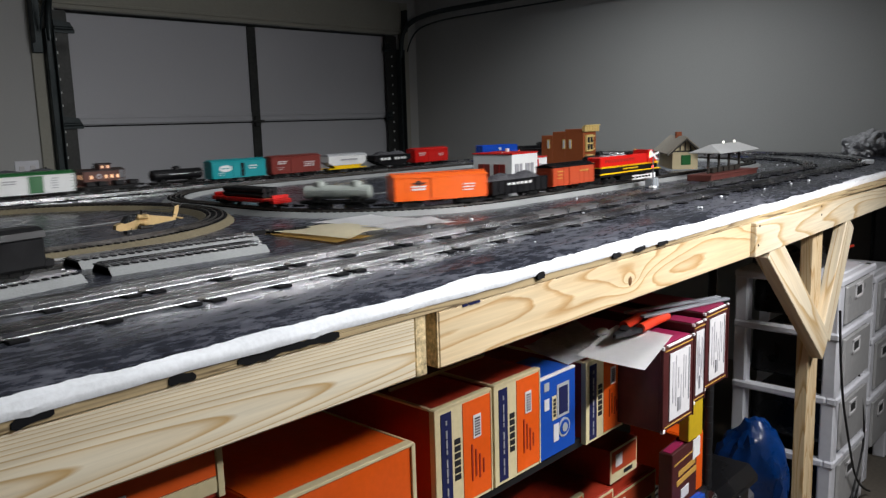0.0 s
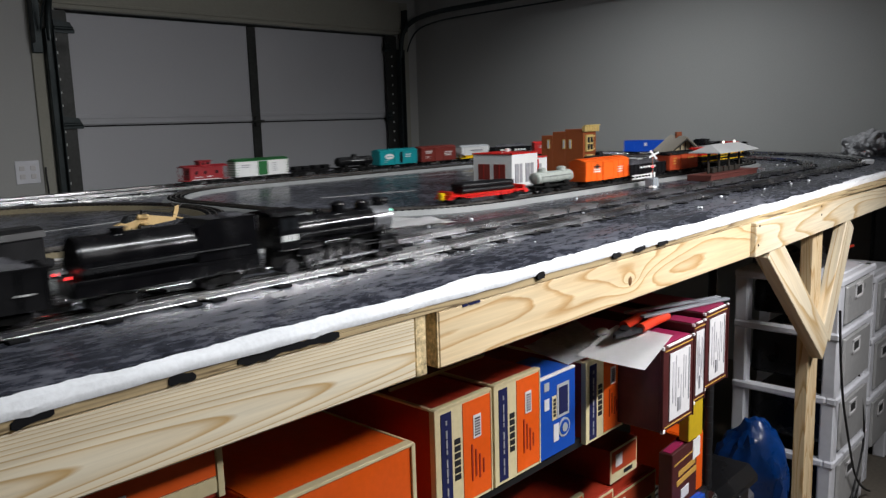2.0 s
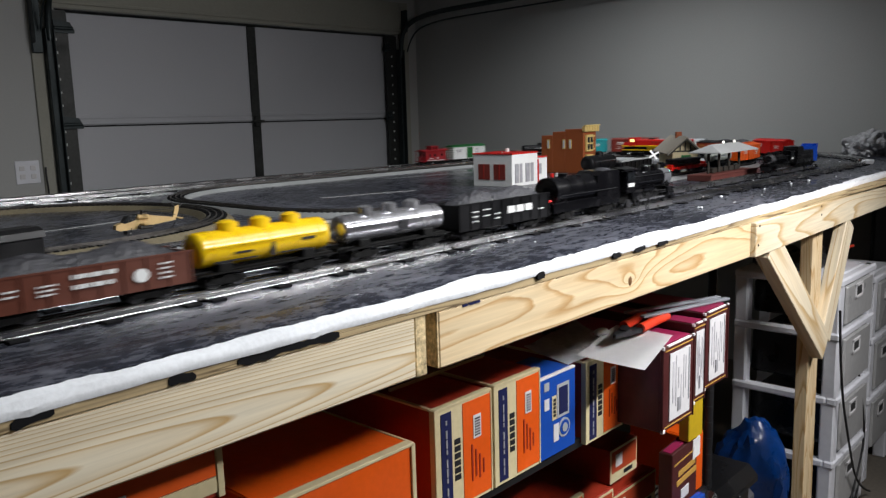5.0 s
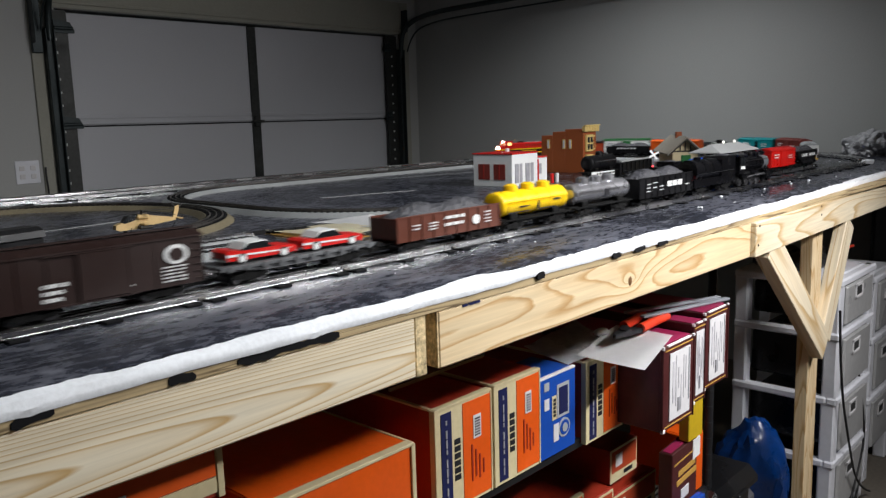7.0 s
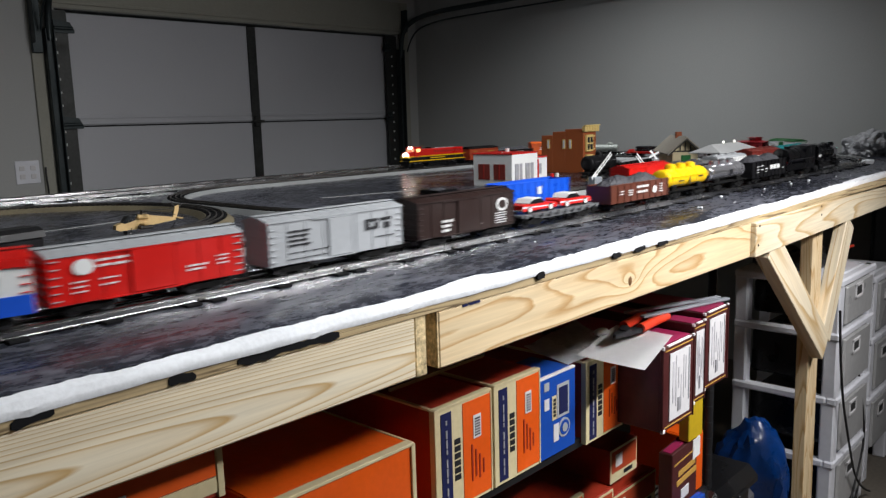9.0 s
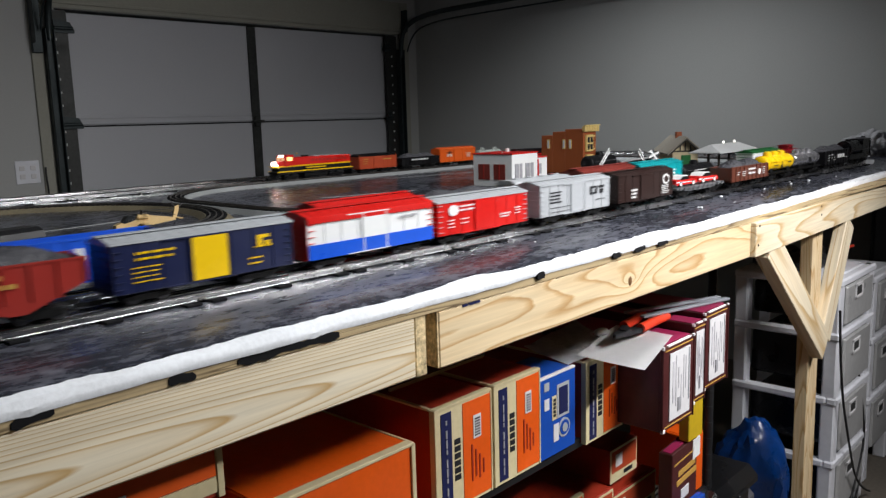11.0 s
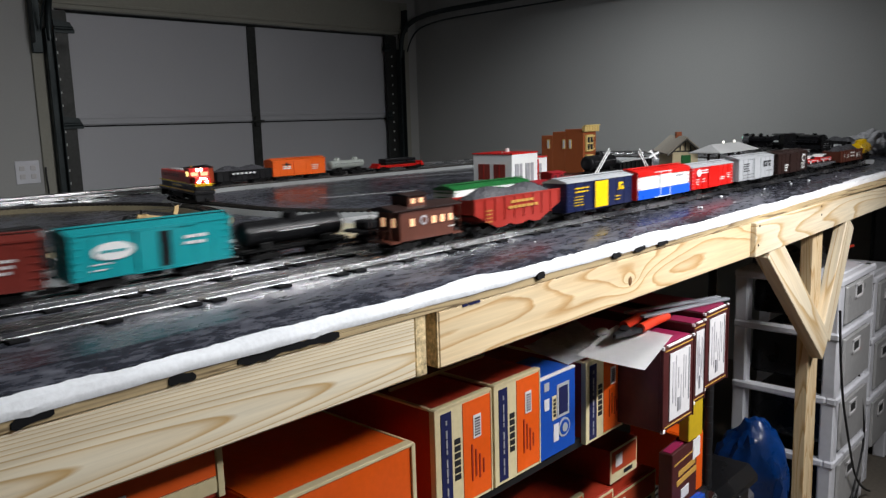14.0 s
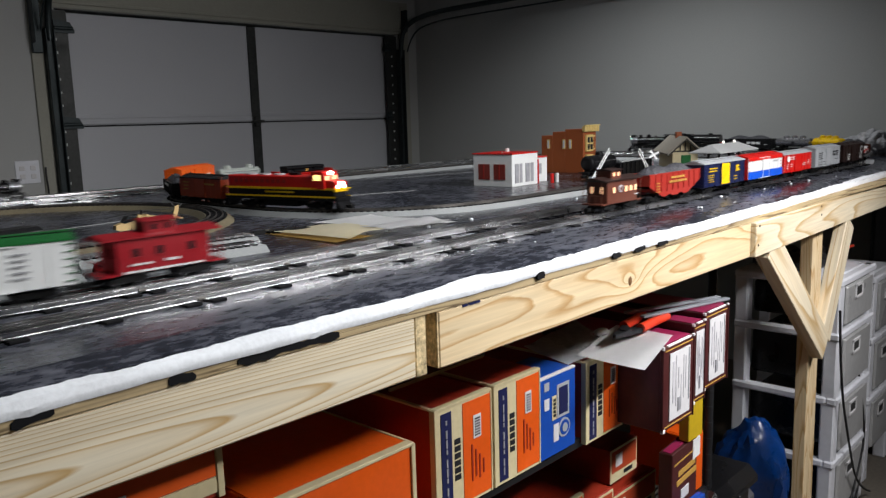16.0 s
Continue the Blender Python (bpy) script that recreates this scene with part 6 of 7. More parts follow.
bars(rwb, W + 0.006, [(0.055, 0.098, 0.083, 0.0875)], GREY_INK)
for e in (-1, 1):
    part("end_sheet", box(B(), min(e * 0.1362, e * 0.1372), max(e * 0.1362, e * 0.1372), -W / 2, W / 2, FLOOR, FLOOR + 0.085), RED, rwb)

# ---- train B: far side towards the far end, near side back; offsets from the green and white car's leading end
TRAIN_B = [
    (steam_engine("small black steam engine leading the mixed freight", lit=False), 2.83, 2.605),
    (tender("plain black tender behind the small engine", 0.20, False), 2.598, 2.40),
    (gondola("blue gondola car with white emblem", 0.25, BLUE, 0.074, [(-0.008, 0.006, 0.060, 0.082)], WHITE_CAR, False, False), 2.38, 2.13),
    (boxcar("bright red boxcar with white markings", 0.245, RED, RED, 0.075, None, 0.055, lines(-0.095, -0.045, 0.080, 2, 0.012, 0.005) + lines(0.05, 0.09, 0.07, 2, 0.01, 0.004), WHITE_CAR), 1.852, 1.607),
    (gondola("black hopper car with large white lettering bars", 0.245, CAR_BLACK, 0.058, word(-0.085, 3, 0.052, 0.066, 0.018, 0.006) + word(0.01, 4, 0.052, 0.066, 0.014, 0.006), WHITE_CAR, True, True), 1.585, 1.34),
    (covered_hopper("white covered hopper with yellow slope sheets", 0.235), 1.30, 1.065),
    (boxcar("maroon boxcar with white markings", 0.262, MAROON, MAROON, 0.083, None, 0.06, lines(-0.10, -0.05, 0.088, 2, 0.010, 0.006) + lines(0.04, 0.10, 0.078, 3, 0.010, 0.005) + lines(-0.10, -0.07, 0.055, 2, 0.01), WHITE_CAR), 1.03, 0.768),
    (boxcar("teal boxcar with white oval emblem", 0.255, TEAL, TEAL, 0.080, None, 0.06, lines(0.045, 0.085, 0.080, 2, 0.012, 0.006) + lines(-0.10, -0.07, 0.05, 2, 0.01), WHITE_CAR), 0.746, 0.491),
    (tanker("black single-dome tank car", 0.23, CAR_BLACK, 0.026, 1, None, ((-0.04, 0.04, 0.060, 0.064),), WHITE_CAR), 0.475, 0.245),
    (flatcar("black flatcar with low black crates", 0.235, CAR_BLACK), 0.225, -0.01),
    (boxcar("white boxcar with green door and green roof", 0.262, WHITE_CAR, GREEN, 0.078, GREEN, 0.050, lines(-0.105, -0.06, 0.082, 2, 0.010, 0.005, 0.4) + lines(0.05, 0.075, 0.085, 5, 0.010, 0.0035), GREY_INK, GREEN), -0.025, -0.287),
    (caboose("dark red caboose with white sill stripe", 0.20, CRIMSON, 0.0, False, [(-0.065, 0.065, 0.0235, 0.0275)] + lines(-0.055, -0.02, 0.040, 1, 0.01, 0.004) + lines(0.0, 0.025, 0.042, 1, 0.01, 0.005), WHITE_CAR), -0.31, -0.51),
]
for s in (-1, 1):
    ov = B()
    bmesh.ops.create_cone(ov, cap_ends=True, segments=28, radius1=0.016, radius2=0.016, depth=0.0012, matrix=Matrix.LocRotScale((s * 0.066, s * (W / 2 + 0.0026), 0.070), Matrix.Rotation(math.pi / 2, 3, "X"), (1.9, 1.0, 1.0)))
    part("badge", ov, WHITE_CAR, TRAIN_B[7][0], "white oval emblem")
bars(TRAIN_B[7][0], W + 0.005, [(-0.088, -0.044, 0.0675, 0.0725)], TEAL)
bars(TRAIN_B[7][0], W + 0.005, [(0.004, 0.022, FLOOR + 0.007, FLOOR + 0.072)], CAR_BLACK, "door_gap")
for x in (-0.08, -0.035, 0.025, 0.08):
    part("crate", box(B(), x - 0.018, x + 0.018, -0.022, 0.022, FLOOR + 0.010, FLOOR + 0.030, 0.003), CAR_BLACK, TRAIN_B[9][0])

# ---- train C: the diesel's train on the inner oval
TRAIN_C = [
    (diesel("red, yellow and black diesel engine with bright headlights"), 0.0, -0.41),
    (boxcar("orange red boxcar with dark roof", 0.225, BRICK_RED, CAR_BLACK, 0.066, None, 0.055, lines(-0.09, -0.06, 0.075, 3, 0.012, 0.004) + lines(0.02, 0.08, 0.072, 1, 0.01, 0.006), GOLD_INK), -0.43, -0.66),
    (gondola("black gondola car with white lettering bars", 0.255, CAR_BLACK, 0.042, word(-0.06, 6, 0.048, 0.056, 0.012, 0.007), WHITE_CAR), -0.675, -0.945),
    (boxcar("bright orange boxcar with black and white emblem", 0.262, ORANGE_CAR, ORANGE_CAR, 0.072, None, 0.06, [(-0.085, -0.045, 0.054, 0.060), (-0.085, -0.045, 0.063, 0.068)] + lines(0.06, 0.095, 0.068, 3, 0.009, 0.004), WHITE_CAR), -0.94, -1.20),
    (tanker("pale grey two-dome tank car", 0.205, GREY_CAR, 0.0215, 2), -1.215, -1.455),
    (flatcar("bright red flatcar loaded with black pipes", 0.29, RED), -1.475, -1.80),
]
bars(TRAIN_C[3][0], W + 0.002, [(-0.085, -0.045, 0.074, 0.078), (-0.07, -0.06, 0.068, 0.084)], INK)
pf = TRAIN_C[5][0]
for k in range(3):
    for j in range(2):
        pb_ = B()
        rod(pb_, (-0.095, -0.018 + k * 0.018, FLOOR + 0.019 + j * 0.016), (0.095, -0.018 + k * 0.018, FLOOR + 0.019 + j * 0.016), 0.0088, 14)
        part("pipe", pb_, CAR_BLACK, pf, "black pipe", True)
for e in (-1, 1):
    part("end_sill", box(B(), e * 0.140 - 0.009, e * 0.140 + 0.009, -0.030, 0.030, FLOOR - 0.004, FLOOR + 0.004, 0.001), RED, pf)
    part("bulkhead", box(B(), e * 0.135 - 0.004, e * 0.135 + 0.004, -0.028, 0.028, FLOOR + 0.010, FLOOR + 0.022, 0.001), RED, pf)

part("end_marker", box(B(), -0.158, -0.148, -0.010, 0.006, FLOOR - 0.006, FLOOR + 0.018, 0.002), YELLOW, pf, "yellow end-of-train marker")
part("timber", box(B(), -0.092, 0.105, -0.0225, 0.0225, FLOOR + 0.0067, FLOOR + 0.0102, 0.001), TRIM_BROWN, pf, "tan timber under the pipes")

# the three trains' cars differ a little in size
for k, (ob, a, b) in enumerate(TRAIN_A):
    ob.scale = (0.9 if k == 13 else 1, 0.95, 0.84 if k == 13 else 0.76 if ob.name.startswith("boxcar") else 0.88) if k > 1 else (1, 0.95, 0.94)
for k, (ob, a, b) in enumerate(TRAIN_B):
    ob.scale = (0.97, 0.88, 0.79) if k else (0.85, 0.84, 0.68)
for k, (ob, a, b) in enumerate(TRAIN_C):
    ob.scale = (0.98, 0.92, 0.82) if k else (1, 0.95, 0.95)


# ---------------------------------------------------------------- buildings and scenery on the deck
def filling_station():
    g = thing("filling_station", "white model filling station with red trim and doors", "model building", m=pose(2.19, 1.70, TZ, 0, 0, 4))
    H, wx, wy = 0.112, 0.165, 0.165
    part("wall", box(B(), 0, wx, 0, wy, 0, H, 0.001), WHITE_CAR, g, "white wall")
    part("wing", box(B(), wx, wx + 0.115, 0.03, wy - 0.02, 0, H * 0.80, 0.001), WHITE_CAR, g, "lower white wing")
    part("roof_trim", box(B(), -0.003, wx + 0.003, -0.003, wy + 0.003, H - 0.0005, H + 0.004, 0.001), RED, g, "red roof trim")
    part("roof_trim", box(B(), wx + 0.004, wx + 0.118, 0.027, wy - 0.017, H * 0.80, H * 0.80 + 0.004, 0.001), RED, g, "red roof trim")
    for y0 in (0.028, 0.094):
        d = part("bay_door", box(B(), -0.0025, 0.0, y0, y0 + 0.048, 0.024, 0.078), MAROON, g, "dark red bay door")
        part("frame", box(B(), -0.004, -0.0026, y0 + 0.022, y0 + 0.026, 0.024, 0.078), OXIDE, d)
    for x0, x1 in ((0.018, 0.062), (0.085, 0.135)):
        w = part("window", box(B(), x0, x1, -0.0025, 0, 0.012, 0.078), GREY_INK, g, "grey front opening")
        part("mullion", box(B(), (x0 + x1) / 2 - 0.0012, (x0 + x1) / 2 + 0.0012, -0.004, -0.0026, 0.012, 0.078), WHITE_CAR, w)
    part("window", box(B(), wx + 0.03, wx + 0.072, 0.0275, 0.03, 0.03, 0.068), GREY_INK, g, "grey wing window")
    part("pillar", box(B(), wx + 0.0005, wx + 0.004, -0.0035, 0.004, 0, H * 0.78), RED, g, "red corner pillar")
    vb = B()
    rod(vb, (0.12, 0.10, H), (0.12, 0.10, H + 0.016), 0.008, 12)
    part("vent", vb, WHITE_CAR, g)
    rb = B()
    rod(rb, (0.03, 0.06, H), (0.03, 0.06, H + 0.008), 0.003, 8)
    part("vent", rb, WHITE_CAR, g)
    for x in (0.02, 0.055):
        pb = B()
        box(pb, wx + x, wx + x + 0.012, -0.05, -0.04, 0, 0.035, 0.002)
        part("pump", pb, WHITE_CAR if x > 0.03 else RED, g)


def brick_store():
    g = thing("brick_store", "brown brick model store with yellow shop front", "model building", m=pose(2.86, 1.845, TZ, 0, 0, 5))
    wx, wy = 0.115, 0.20
    bm = B()
    box(bm, 0, wx, 0, 0.085, 0, 0.182, 0.0008)
    box(bm, 0, wx, 0.0851, 0.145, 0, 0.172, 0.0008)
    box(bm, 0, wx, 0.1451, wy, 0, 0.157, 0.0008)
    part("wall", bm, BRICK, g, "brown brick wall")
    for y in (0.06, 0.09, 0.165):
        w = part("window", box(B(), -0.002, 0, y - 0.007, y + 0.007, 0.10, 0.14), TRIM_YELLOW, g)
        part("pane", box(B(), -0.003, -0.0021, y - 0.004, y + 0.004, 0.104, 0.136), LABEL, w)
    part("cornice", box(B(), -0.004, wx + 0.006, -0.014, 0.004, 0.170, 0.194, 0.003), TRIM_YELLOW, g, "yellow cornice")
    for k in range(5):
        part("bracket", box(B(), 0.006 + k * 0.024, 0.014 + k * 0.024, -0.017, -0.004, 0.176, 0.196, 0.001), TRIM_YELLOW, g)
    part("crest", box(B(), -0.006, wx + 0.012, -0.016, -0.006, 0.194, 0.199, 0.001), TRIM_YELLOW, g)
    for z0, z1 in ((0.012, 0.075), (0.088, 0.158)):
        f = part("bay_window", box(B(), 0.014, wx - 0.042, -0.010, 0, z0, z1, 0.001), TRIM_YELLOW, g, "yellow bay window")
        for i in range(2):
            for j in range(2):
                a, b = 0.020 + i * 0.026, z0 + 0.008 + j * (z1 - z0 - 0.012) / 2
                part("pane", box(B(), a, a + 0.019, -0.0112, -0.0101, b, b + (z1 - z0) / 2 - 0.012), GLASS_DARK, f)
        w = part("side_window", box(B(), wx - 0.032, wx - 0.012, -0.003, 0, z0 + 0.006, z1 - 0.004), TRIM_YELLOW, g)
        part("pane", box(B(), wx - 0.028, wx - 0.016, -0.0042, -0.0031, z0 + 0.012, z1 - 0.010), BRICK, w)


def depot():
    g = thing("depot", "buff half-timbered model railway depot with taupe roof", "model building", m=pose(3.20, 1.50, TZ, 0, 0, 38))
    wx, wy, H = 0.30, 0.105, 0.078
    part("wall", box(B(), 0, wx, 0, wy, 0, H, 0.0008), STATION_WALL, g)
    gb = B()
    prism(gb, [(0.0, H), (wy, H), (wy / 2, H + 0.048)], "x", 0.002, 0.30)
    part("gable", gb, STATION_WALL, g)
    for s, (a, b) in enumerate((((-0.024, H - 0.014), (wy / 2, H + 0.056)), ((wy + 0.024, H - 0.014), (wy / 2, H + 0.056)))):
        rb = B()
        prism(rb, [a, b, (b[0], b[1] + 0.005), (a[0], a[1] + 0.006)], "x", -0.028, 0.328)
        part("roof_slope", rb, STATION_ROOF, g, "taupe shingle roof")
    for y, z0, z1 in ((wy / 2, H, H + 0.045), (wy * 0.3, H, H + 0.026), (wy * 0.7, H, H + 0.026)):
        part("timber", box(B(), -0.0025, 0.001, y - 0.002, y + 0.002, z0, z1), DARK_TIMBER, g)
    part("timber", box(B(), -0.0028, 0.001, 0.0, wy, H - 0.003, H + 0.003), DARK_TIMBER, g)
    for a, b in (((-0.024, H - 0.014), (wy / 2, H + 0.054)), ((wy + 0.024, H - 0.014), (wy / 2, H + 0.054))):
        bb_ = B()
        prism(bb_, [a, b, (b[0], b[1] - 0.007), (a[0], a[1] - 0.007)], "x", -0.030, -0.024)
        part("barge_board", bb_, DARK_TIMBER, g)
    part("shutter_window", box(B(), -0.003, 0, 0.03, 0.068, 0.022, 0.062), GREEN, g, "dark green window")
    for x0, x1, z0, m in ((0.03, 0.055, 0.004, GREEN), (0.085, 0.125, 0.025, GREEN), (0.16, 0.185, 0.004, DARK_TIMBER), (0.215, 0.255, 0.025, GREEN)):
        part("window", box(B(), x0, x1, -0.003, 0, z0, 0.064), m, g)
    for x in (0.012, 0.072, 0.142, 0.2, 0.275):
        part("timber", box(B(), x - 0.002, x + 0.002, -0.002, 0.0, 0, H), DARK_TIMBER, g)
    cb = B()
    box(cb, 0.13, 0.155, wy / 2 - 0.012, wy / 2 + 0.012, H + 0.045, H + 0.078, 0.001)
    part("chimney", cb, BRICK, g)
    part("base", box(B(), -0.03, 0.33, -0.03, wy + 0.03, -0.0, 0.003), SHANTY, g)


def canopy():
    g = thing("platform_canopy", "brown station platform with grey roofed canopy", "model building", m=pose(2.645, 1.19, TZ, 0, 0, 1))
    L = 0.42
    part("platform", box(B(), 0, L, 0, 0.088, 0, 0.022, 0.002), PLATFORM, g, "brown platform base")
    part("platform_lip", box(B(), -0.004, L + 0.004, -0.003, 0.0, 0.017, 0.024, 0.001), PLATFORM, g)
    x0, x1 = 0.04, 0.39
    for x in (0.075, 0.165, 0.255, 0.35):
        pb = B()
        rod(pb, (x, 0.044, 0.022), (x, 0.044, 0.098), 0.0045, 10)
        part("post", pb, DARK_TIMBER, g)
        part("knee", rod(B(), (x, 0.044, 0.080), (x + 0.028, 0.044, 0.100), 0.0022, 6), DARK_TIMBER, g)
    rb = B()
    vs = [rb.verts.new(p) for p in ((x0, -0.012, 0.098), (x1, -0.012, 0.098), (x1, 0.10, 0.098), (x0, 0.10, 0.098), (x0 + 0.05, 0.044, 0.124), (x1 - 0.05, 0.044, 0.124))]
    for f in ((0, 1, 5, 4), (1, 2, 5), (2, 3, 4, 5), (3, 0, 4), (3, 2, 1, 0)):
        rb.faces.new([vs[i] for i in f])
    part("roof", rb, ROOF_GREY, g, "grey hipped roof")
    part("fascia", box(B(), x0 - 0.002, x1 + 0.002, -0.014, 0.102, 0.0945, 0.098), ROOF_GREY, g)
    for x in (0.20, 0.30):
        lb = B()
        ball(lb, (x, 0.044, 0.128), 0.005)
        part("roof_lamp", lb, glow("lamp_" + str(int(x * 100)), (1, 0.97, 0.9), 0.9), g)
    for k in range(5):
        part("bench", box(B(), 0.10 + k * 0.05, 0.135 + k * 0.05, 0.036, 0.052, 0.022, 0.040, 0.002), DARK_TIMBER, g)


filling_station()
brick_store()
depot()
canopy()

# grade crossing of the inner oval
rp = B()
prism(rp, [(1.235, 0.0), (1.325, 0.0145), (1.325, 0.0)], "x", 2.17, 2.56)
prism(rp, [(1.505, 0.0), (1.415, 0.0145), (1.415, 0.0)], "x", 2.17, 2.56)
solid("crossing_ramp", rp, ROADBED, "grey ramp of the level crossing beside the track", "ramp")


def gate(name, x, y, side, label):
    """A crossing gate; the arm is a keyed part that swings up about its pivot. side: the way the lowered arm points along x."""
    g = thing(name, label, "crossing gate", "crossing gates", pose(x, y, TZ))
    part("base", box(B(), -0.022, 0.022, -0.013, 0.013, 0, 0.030, 0.002), SHANTY, g, "grey motor housing")
    for k in range(4):
        part("batten", box(B(), -0.0225 + k * 0.014, -0.019 + k * 0.014, -0.0142, -0.013, 0.002, 0.028), ROOF_GREY, g)
    ab = B()
    box(ab, 0.0, 0.12, -0.0055, -0.0025, 0.006, 0.010)
    box(ab, 0.0, 0.12, -0.0055, -0.0025, -0.004, 0.0)
    for k in range(5):
        rod(ab, (0.01 + k * 0.021, -0.004, -0.003), (0.026 + k * 0.021, -0.004, 0.009), 0.0012, 6)
    box(ab, -0.028, 0.004, -0.006, -0.002, -0.005, 0.011, 0.001)
    arm = part("arm", ab, WHITE_CAR, g, "white lattice gate arm")
    return g, arm


GATE_1, ARM_1 = gate("crossing_gate", 2.36, 1.475, 1, "level crossing gate with white lattice arm and grey base")
GATE_2, ARM_2 = gate("crossing_gate", 2.385, 1.275, -1, "level crossing gate with white lattice arm and grey base")
sg = thing("crossing_signal", "white crossbuck signal on a mast with red lamps", "signal", m=pose(2.345, 1.25, TZ))
sb = B()
rod(sb, (0, 0, 0), (0, 0, 0.125), 0.0022, 8)
part("mast", sb, SILVER, sg)
for a in (38, -38):
    o = part("crossbuck", box(B(), -0.018, 0.018, -0.0035, -0.0022, -0.003, 0.003), WHITE_CAR, sg)
    o.matrix_basis = pose(0, 0 if a > 0 else -0.0015, 0.108, 0, a + 12, -35)
lb = B()
ball(lb, (-0.01, -0.004, 0.07), 0.004)
part("lamp", lb, MARKER_RED, sg)
part("foot", box(B(), -0.01, 0.01, -0.01, 0.01, 0, 0.008, 0.002), WHITE_CAR, sg)

# parked cars and a girder behind the depot
pk = tanker("black tank car parked on the deck behind the gates", 0.22, CAR_BLACK, 0.027, 1, group="parked cars")
pk.matrix_basis = pose(2.62, 1.62, TZ + 0.004, 0, 0, 5)
gd = thing("girder_bridge", "black girder with pale walkway lying on the deck", "model bridge", m=pose(2.92, 1.66, TZ, 0, 0, 8))
part("girder", box(B(), -0.17, 0.17, -0.030, 0.030, 0, 0.052, 0.003), CAR_BLACK, gd)
part("walkway", box(B(), -0.165, 0.165, -0.033, -0.022, 0.053, 0.059, 0.001), ROOF_GREY, gd, "pale grey walkway")
for k in range(8):
    part("stiffener", box(B(), -0.155 + k * 0.044, -0.150 + k * 0.044, -0.034, -0.030, 0.0, 0.052), CAR_BLACK, gd)
bx = thing("parked_boxcar", "black rounded-roof toy car parked on loose track", "boxcar", m=pose(0.335, 1.262, TZ + 0.019, 0, 0, 11.5))
part("body", box(B(), -0.13, 0.13, -0.032, 0.032, 0.014, 0.062, 0.004), CAR_BLACK, bx)
rb = B()
prism(rb, [(-0.033, 0.0615), (-0.029, 0.071), (-0.014, 0.076), (0.014, 0.076), (0.029, 0.071), (0.033, 0.0615)], "x", -0.132, 0.132)
part("roof", rb, CAR_BLACK, bx)
bars(bx, 0.063, [(0.02, 0.04, 0.04, 0.048)], WHITE_CAR)
part("step", box(B(), 0.125, 0.150, -0.02, 0.02, 0.012, 0.024, 0.002), CAR_BLACK, bx)
running_gear(bx, 0.26, 0.05)
tk = B()
for x, y in ((1.06, 1.50), (1.11, 1.485), (1.02, 1.515)):
    box(tk, x - 0.025, x + 0.025, y - 0.012, y + 0.012, 0, 0.006, 0.001)
    box(tk, x - 0.02, x + 0.01, y - 0.016, y - 0.012, 0, 0.010, 0.001)
solid("loose_trucks", tk, TRUCK, "small black loose truck frames on the deck", "spare parts", m=pose(-0.02, -0.03, TZ))


def helicopter():
    """A tan toy attack helicopter on its wheels, nose towards the left end of the table."""
    g = thing("toy_helicopter", "tan toy attack helicopter parked inside the small oval", "toy helicopter", m=pose(0.858, 1.725, TZ + 0.002, 0, 0, 178))
    g.scale = (0.80, 0.80, 0.86)
    fb = B()
    prism(fb, [(0.082, 0.018), (0.080, 0.028), (0.060, 0.034), (0.040, 0.048), (0.0, 0.050), (-0.020, 0.046), (-0.095, 0.034), (-0.095, 0.027), (-0.02, 0.020), (0.03, 0.014), (0.07, 0.013)], "y", -0.010, 0.010)
    part("fuselage", fb, TAN, g)
    cb = B()
    prism(cb, [(0.062, 0.0335), (0.045, 0.050), (0.020, 0.053), (0.012, 0.046), (0.030, 0.036), (0.055, 0.0315)], "y", -0.0108, 0.0108)
    part("canopy", cb, GLASS_DARK, g)
    part("engine", box(B(), -0.015, 0.022, -0.018, 0.018, 0.038, 0.050, 0.004), TAN, g)
    part("wing", box(B(), -0.004, 0.014, -0.040, 0.040, 0.024, 0.028, 0.001), TAN, g)
    for y in (-0.032, -0.020, 0.020, 0.032):
        pb = B()
        rod(pb, (-0.012, y, 0.019), (0.022, y, 0.019), 0.0048, 10)
        part("rocket_pod", pb, DARK_TIMBER, g)
    fin = B()
    prism(fin, [(-0.090, 0.030), (-0.100, 0.062), (-0.112, 0.066), (-0.110, 0.050), (-0.100, 0.028)], "y", -0.0022, 0.0022)
    part("tail_fin", fin, TAN, g)
    part("tailplane", box(B(), -0.112, -0.098, -0.024, 0.024, 0.030, 0.0325, 0.0005), TAN, g)
    mb_ = B()
    rod(mb_, (0.002, 0, 0.050), (0.002, 0, 0.062), 0.003, 8)
    mast = part("mast", mb_, CABLE, g)
    for a in (18, 108, 198, 288):
        o = part("rotor_blade", box(B(), 0.004, 0.125, -0.004, 0.004, -0.0006, 0.0006), CABLE, mast)
        o.matrix_basis = pose(0.002, 0, 0.060, 0, 3, a)
    for a in (30, 120):
        o = part("tail_rotor", box(B(), -0.024, 0.024, -0.0005, 0.0005, -0.0016, 0.0016), CABLE, g)
        o.matrix_basis = pose(-0.104, -0.005, 0.054, 0, a, 0)
    for x, y in ((0.045, -0.016), (0.045, 0.016), (-0.088, 0.0)):
        lb = B()
        rod(lb, (x - 0.01, y * 0.5, 0.020), (x, y, 0.005), 0.0014, 6)
        leg = part("undercarriage_leg", lb, CABLE, g)
        wb = B()
        rod(wb, (x, y - 0.002, 0.0045), (x, y + 0.002, 0.0045), 0.0052, 12)
        part("wheel", wb, CABLE, leg)


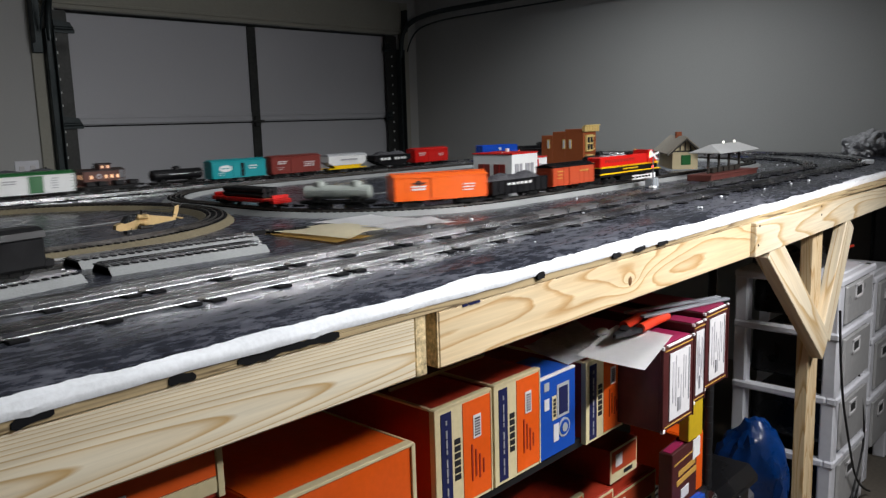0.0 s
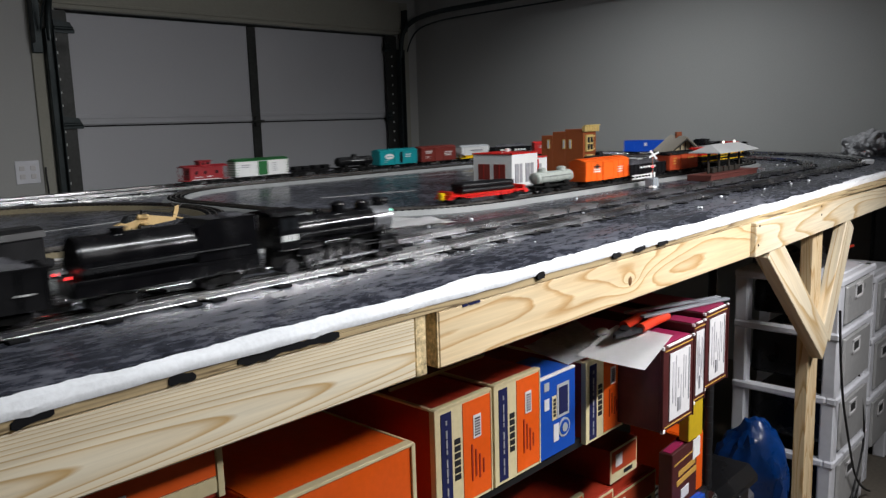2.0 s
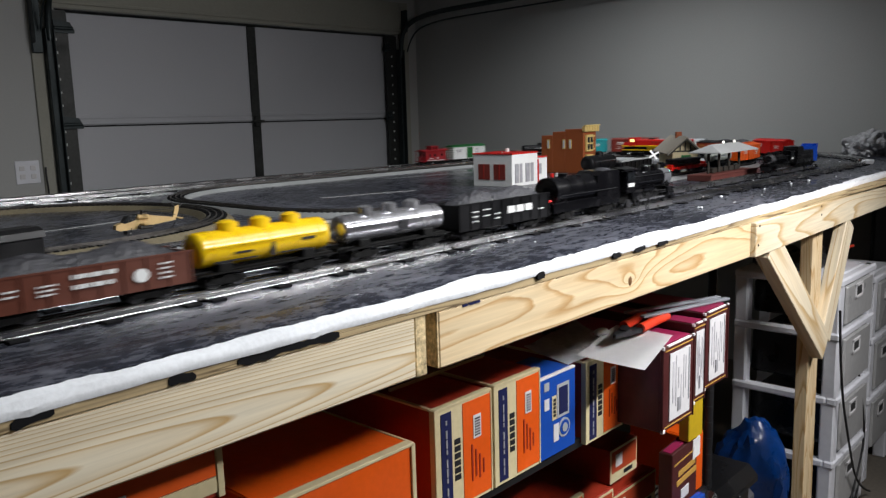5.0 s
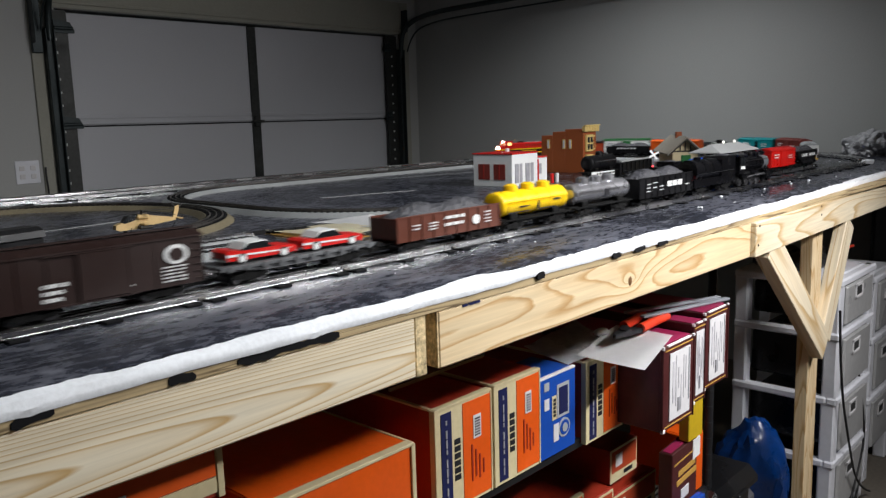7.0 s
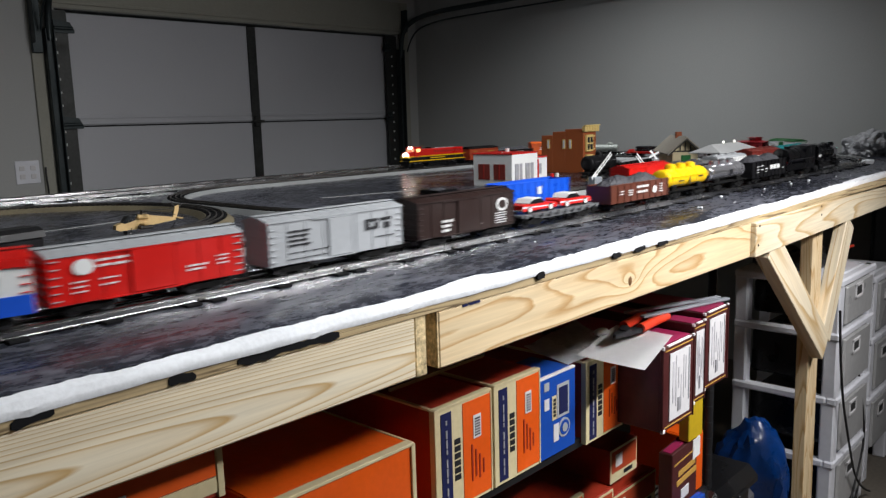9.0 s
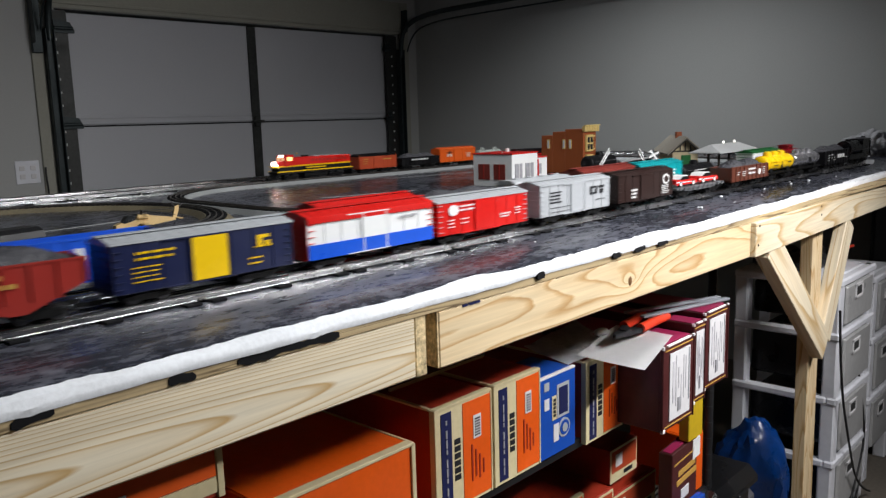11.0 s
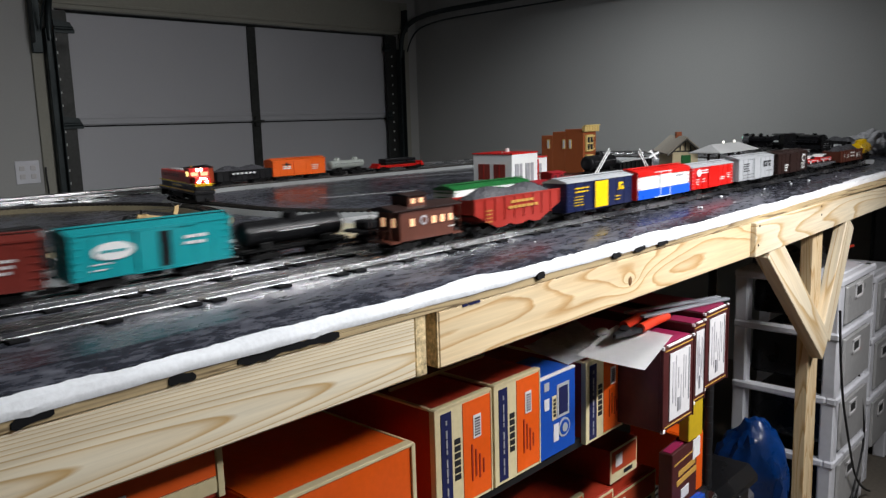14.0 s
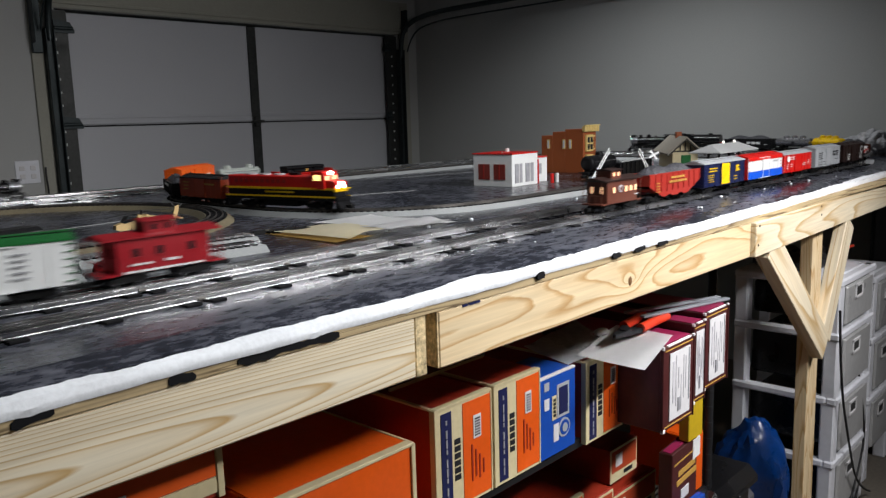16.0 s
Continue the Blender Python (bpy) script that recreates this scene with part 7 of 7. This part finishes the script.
helicopter()
sheet("paper_sheet", ((1.155, 1.50, TZ + 0.004), (1.17, 1.235, TZ + 0.004), (1.36, 1.215, TZ + 0.004), (1.34, 1.49, TZ + 0.004)), PAPER, "creased white paper sheets lying on the deck", 0.0035, 3)
sheet("paper_sheet", ((1.13, 1.30, TZ + 0.012), (1.14, 1.215, TZ + 0.010), (1.32, 1.195, TZ + 0.012), (1.33, 1.28, TZ + 0.014)), LABEL, "creased white paper sheets lying on the deck", 0.003, 6)
sheet("manila_folder", ((1.02, 1.50, TZ + 0.004), (1.03, 1.21, TZ + 0.004), (1.19, 1.24, TZ + 0.006), (1.17, 1.47, TZ + 0.004)), MANILA, "cream manila folder lying open on the deck", 0.005, 5)
sheet("manila_folder", ((1.01, 1.47, TZ + 0.001), (1.005, 1.22, TZ + 0.001), (1.10, 1.22, TZ + 0.001), (1.10, 1.46, TZ + 0.001)), MANILA_DARK, "amber inner leaf of the manila folder", 0.002, 5)
sheet("white_card", ((0.50, 1.62, TZ + 0.002), (0.49, 1.50, TZ + 0.002), (0.60, 1.50, TZ + 0.002), (0.62, 1.61, TZ + 0.002)), PAPER, "small white card on the deck near the parked car", 0.001, 9)


def bag_mesh():
    bm = B()
    bmesh.ops.create_icosphere(bm, subdivisions=5, radius=1.0)
    for v in bm.verts:
        p = v.co.copy()
        k = 0.9 + 0.30 * noise.noise(p * 1.7) + 0.26 * abs(noise.noise(p * 3.2)) + 0.09 * abs(noise.noise(p * 8))
        q = p * k
        v.co = (q.x * 0.12, q.y * 0.105, max(-0.45, q.z) * 0.085 + 0.042)
    return bm


solid("plastic_bag", bag_mesh(), BAG, "crumpled grey plastic bag on the table corner", "bag", m=pose(4.40, 1.17, TZ - 0.004))
solid("white_cube", box(B(), -0.028, 0.028, -0.018, 0.018, 0, 0.018, 0.003), FOAM, "small white foam block at the table edge", "block", m=pose(3.72, 0.985, TZ + 0.001))
cr = B()
rng = random.Random(21)
for k in range(110):
    x = 1.0 + rng.random() ** 0.7 * 2.9
    y = 0.86 + rng.random() * 0.45 if k < 115 else 0.9 + rng.random() * 1.6
    r = 0.001 + rng.random() ** 3 * 0.0042
    bmesh.ops.create_icosphere(cr, subdivisions=1, radius=r, matrix=Matrix.LocRotScale((x, y, TZ + r * 0.6), None, (1.3, 1, 0.8)))
solid("foam_crumbs", cr, FOAM, "white foam crumbs scattered along the tracks", "crumbs", kind="stuff")


# ---------------------------------------------------------------- what moves
def glide(knots, t):
    """Smooth way along a track through (time, metres) knots, with no overshoot."""
    n = len(knots)
    h = [knots[i + 1][0] - knots[i][0] for i in range(n - 1)]
    d = [(knots[i + 1][1] - knots[i][1]) / h[i] for i in range(n - 1)]
    m = [d[0]] + [0.5 * (d[i - 1] + d[i]) for i in range(1, n - 1)] + [d[-1]]
    i = 0
    while i < n - 2 and t > knots[i + 1][0]:
        i += 1
    u = (t - knots[i][0]) / h[i]
    a, b = knots[i][1], knots[i + 1][1]
    return (2 * u ** 3 - 3 * u ** 2 + 1) * a + (u ** 3 - 2 * u ** 2 + u) * h[i] * m[i] + (-2 * u ** 3 + 3 * u ** 2) * b + (u ** 3 - u ** 2) * h[i] * m[i + 1]


WAY_A = [(0.0, 0.277), (1.5, 0.760), (3.5, 1.43), (7.0, 2.57), (9.0, 3.25), (12.5, 4.405), (16.0, 5.56)]
WAY_B = [(0.0, 7.932), (1.0, 7.482), (2.5, 6.837), (4.0, 6.226), (6.5, 5.01), (8.0, 4.22), (9.0, 3.75), (11.5, 2.45), (12.5, 1.99), (14.0, 1.175), (15.0, 0.69), (15.6, 0.362), (16.0, 0.16)]
WAY_C = [(0.0, 2.574), (1.0, 2.93), (2.0, 3.29), (8.0, 5.563), (9.0, 5.891), (12.0, 6.965), (13.0, 7.275), (15.0, 7.84), (16.0, 8.097)]


def on_track(at, s0, s1, z, back=False):
    """The pose of a car whose ends stand at s0 and s1."""
    m, k = (s0 + s1) / 2, abs(s0 - s1) * 0.32
    x0, y0, _ = at(m - k)
    x1, y1, _ = at(m + k)
    h = math.atan2(y1 - y0, x1 - x0) + (math.pi if back else 0)
    return Matrix.Translation(((x0 + x1) / 2, (y0 + y1) / 2, TZ + z)) @ Matrix.Rotation(h, 4, "Z")


def motions():
    times = [i * 0.2 for i in range(81)]
    for ob, a, b in TRAIN_A:
        walk(ob, [(t, on_track(LOOP_A, glide(WAY_A, t) + b, glide(WAY_A, t) + a, RAIL_TOP_T)) for t in times])
    for ob, a, b in TRAIN_B:
        walk(ob, [(t, on_track(LOOP_B, glide(WAY_B, t) - a, glide(WAY_B, t) - b, RAIL_TOP_T, True)) for t in times])
    for ob, a, b in TRAIN_C:
        walk(ob, [(t, on_track(LOOP_C, glide(WAY_C, t) + b, glide(WAY_C, t) + a, RAIL_TOP_F)) for t in times])
    fine = [i / 30 for i in range(481)]
    for ob, p, r, engine, kind, phase in DRIVERS:
        way, sign = (WAY_A, 1) if engine is TRAIN_A[0][0] else (WAY_B, -1)
        if sign < 0 and kind == "wheel":
            continue
        rows = []
        for t in fine if sign > 0 else times[:1] + times[-1:]:
            a = sign * glide(way, t if sign > 0 else 0.0) / r + phase
            if kind == "wheel":
                rows.append((t, Matrix.Translation(p) @ Matrix.Rotation(a, 4, "Y")))
            else:
                rows.append((t, Matrix.Translation(p + Vector((0.009 * math.sin(a), 0, 0.009 * math.cos(a))))))
        walk(ob, rows)
    # the gates lift once the inner train has passed
    for arm, turn, lift in ((ARM_1, 0, -42), (ARM_2, 180, -46)):
        walk(arm, [(t, pose(0, 0, 0.036, 0, 0, turn) @ pose(0, 0, 0, 0, a, 0)) for t, a in ((0.0, 0.0), (8.4, 0.0), (8.7, lift * 0.45), (9.1, lift * 0.85), (9.6, lift), (16.0, lift))])


motions()
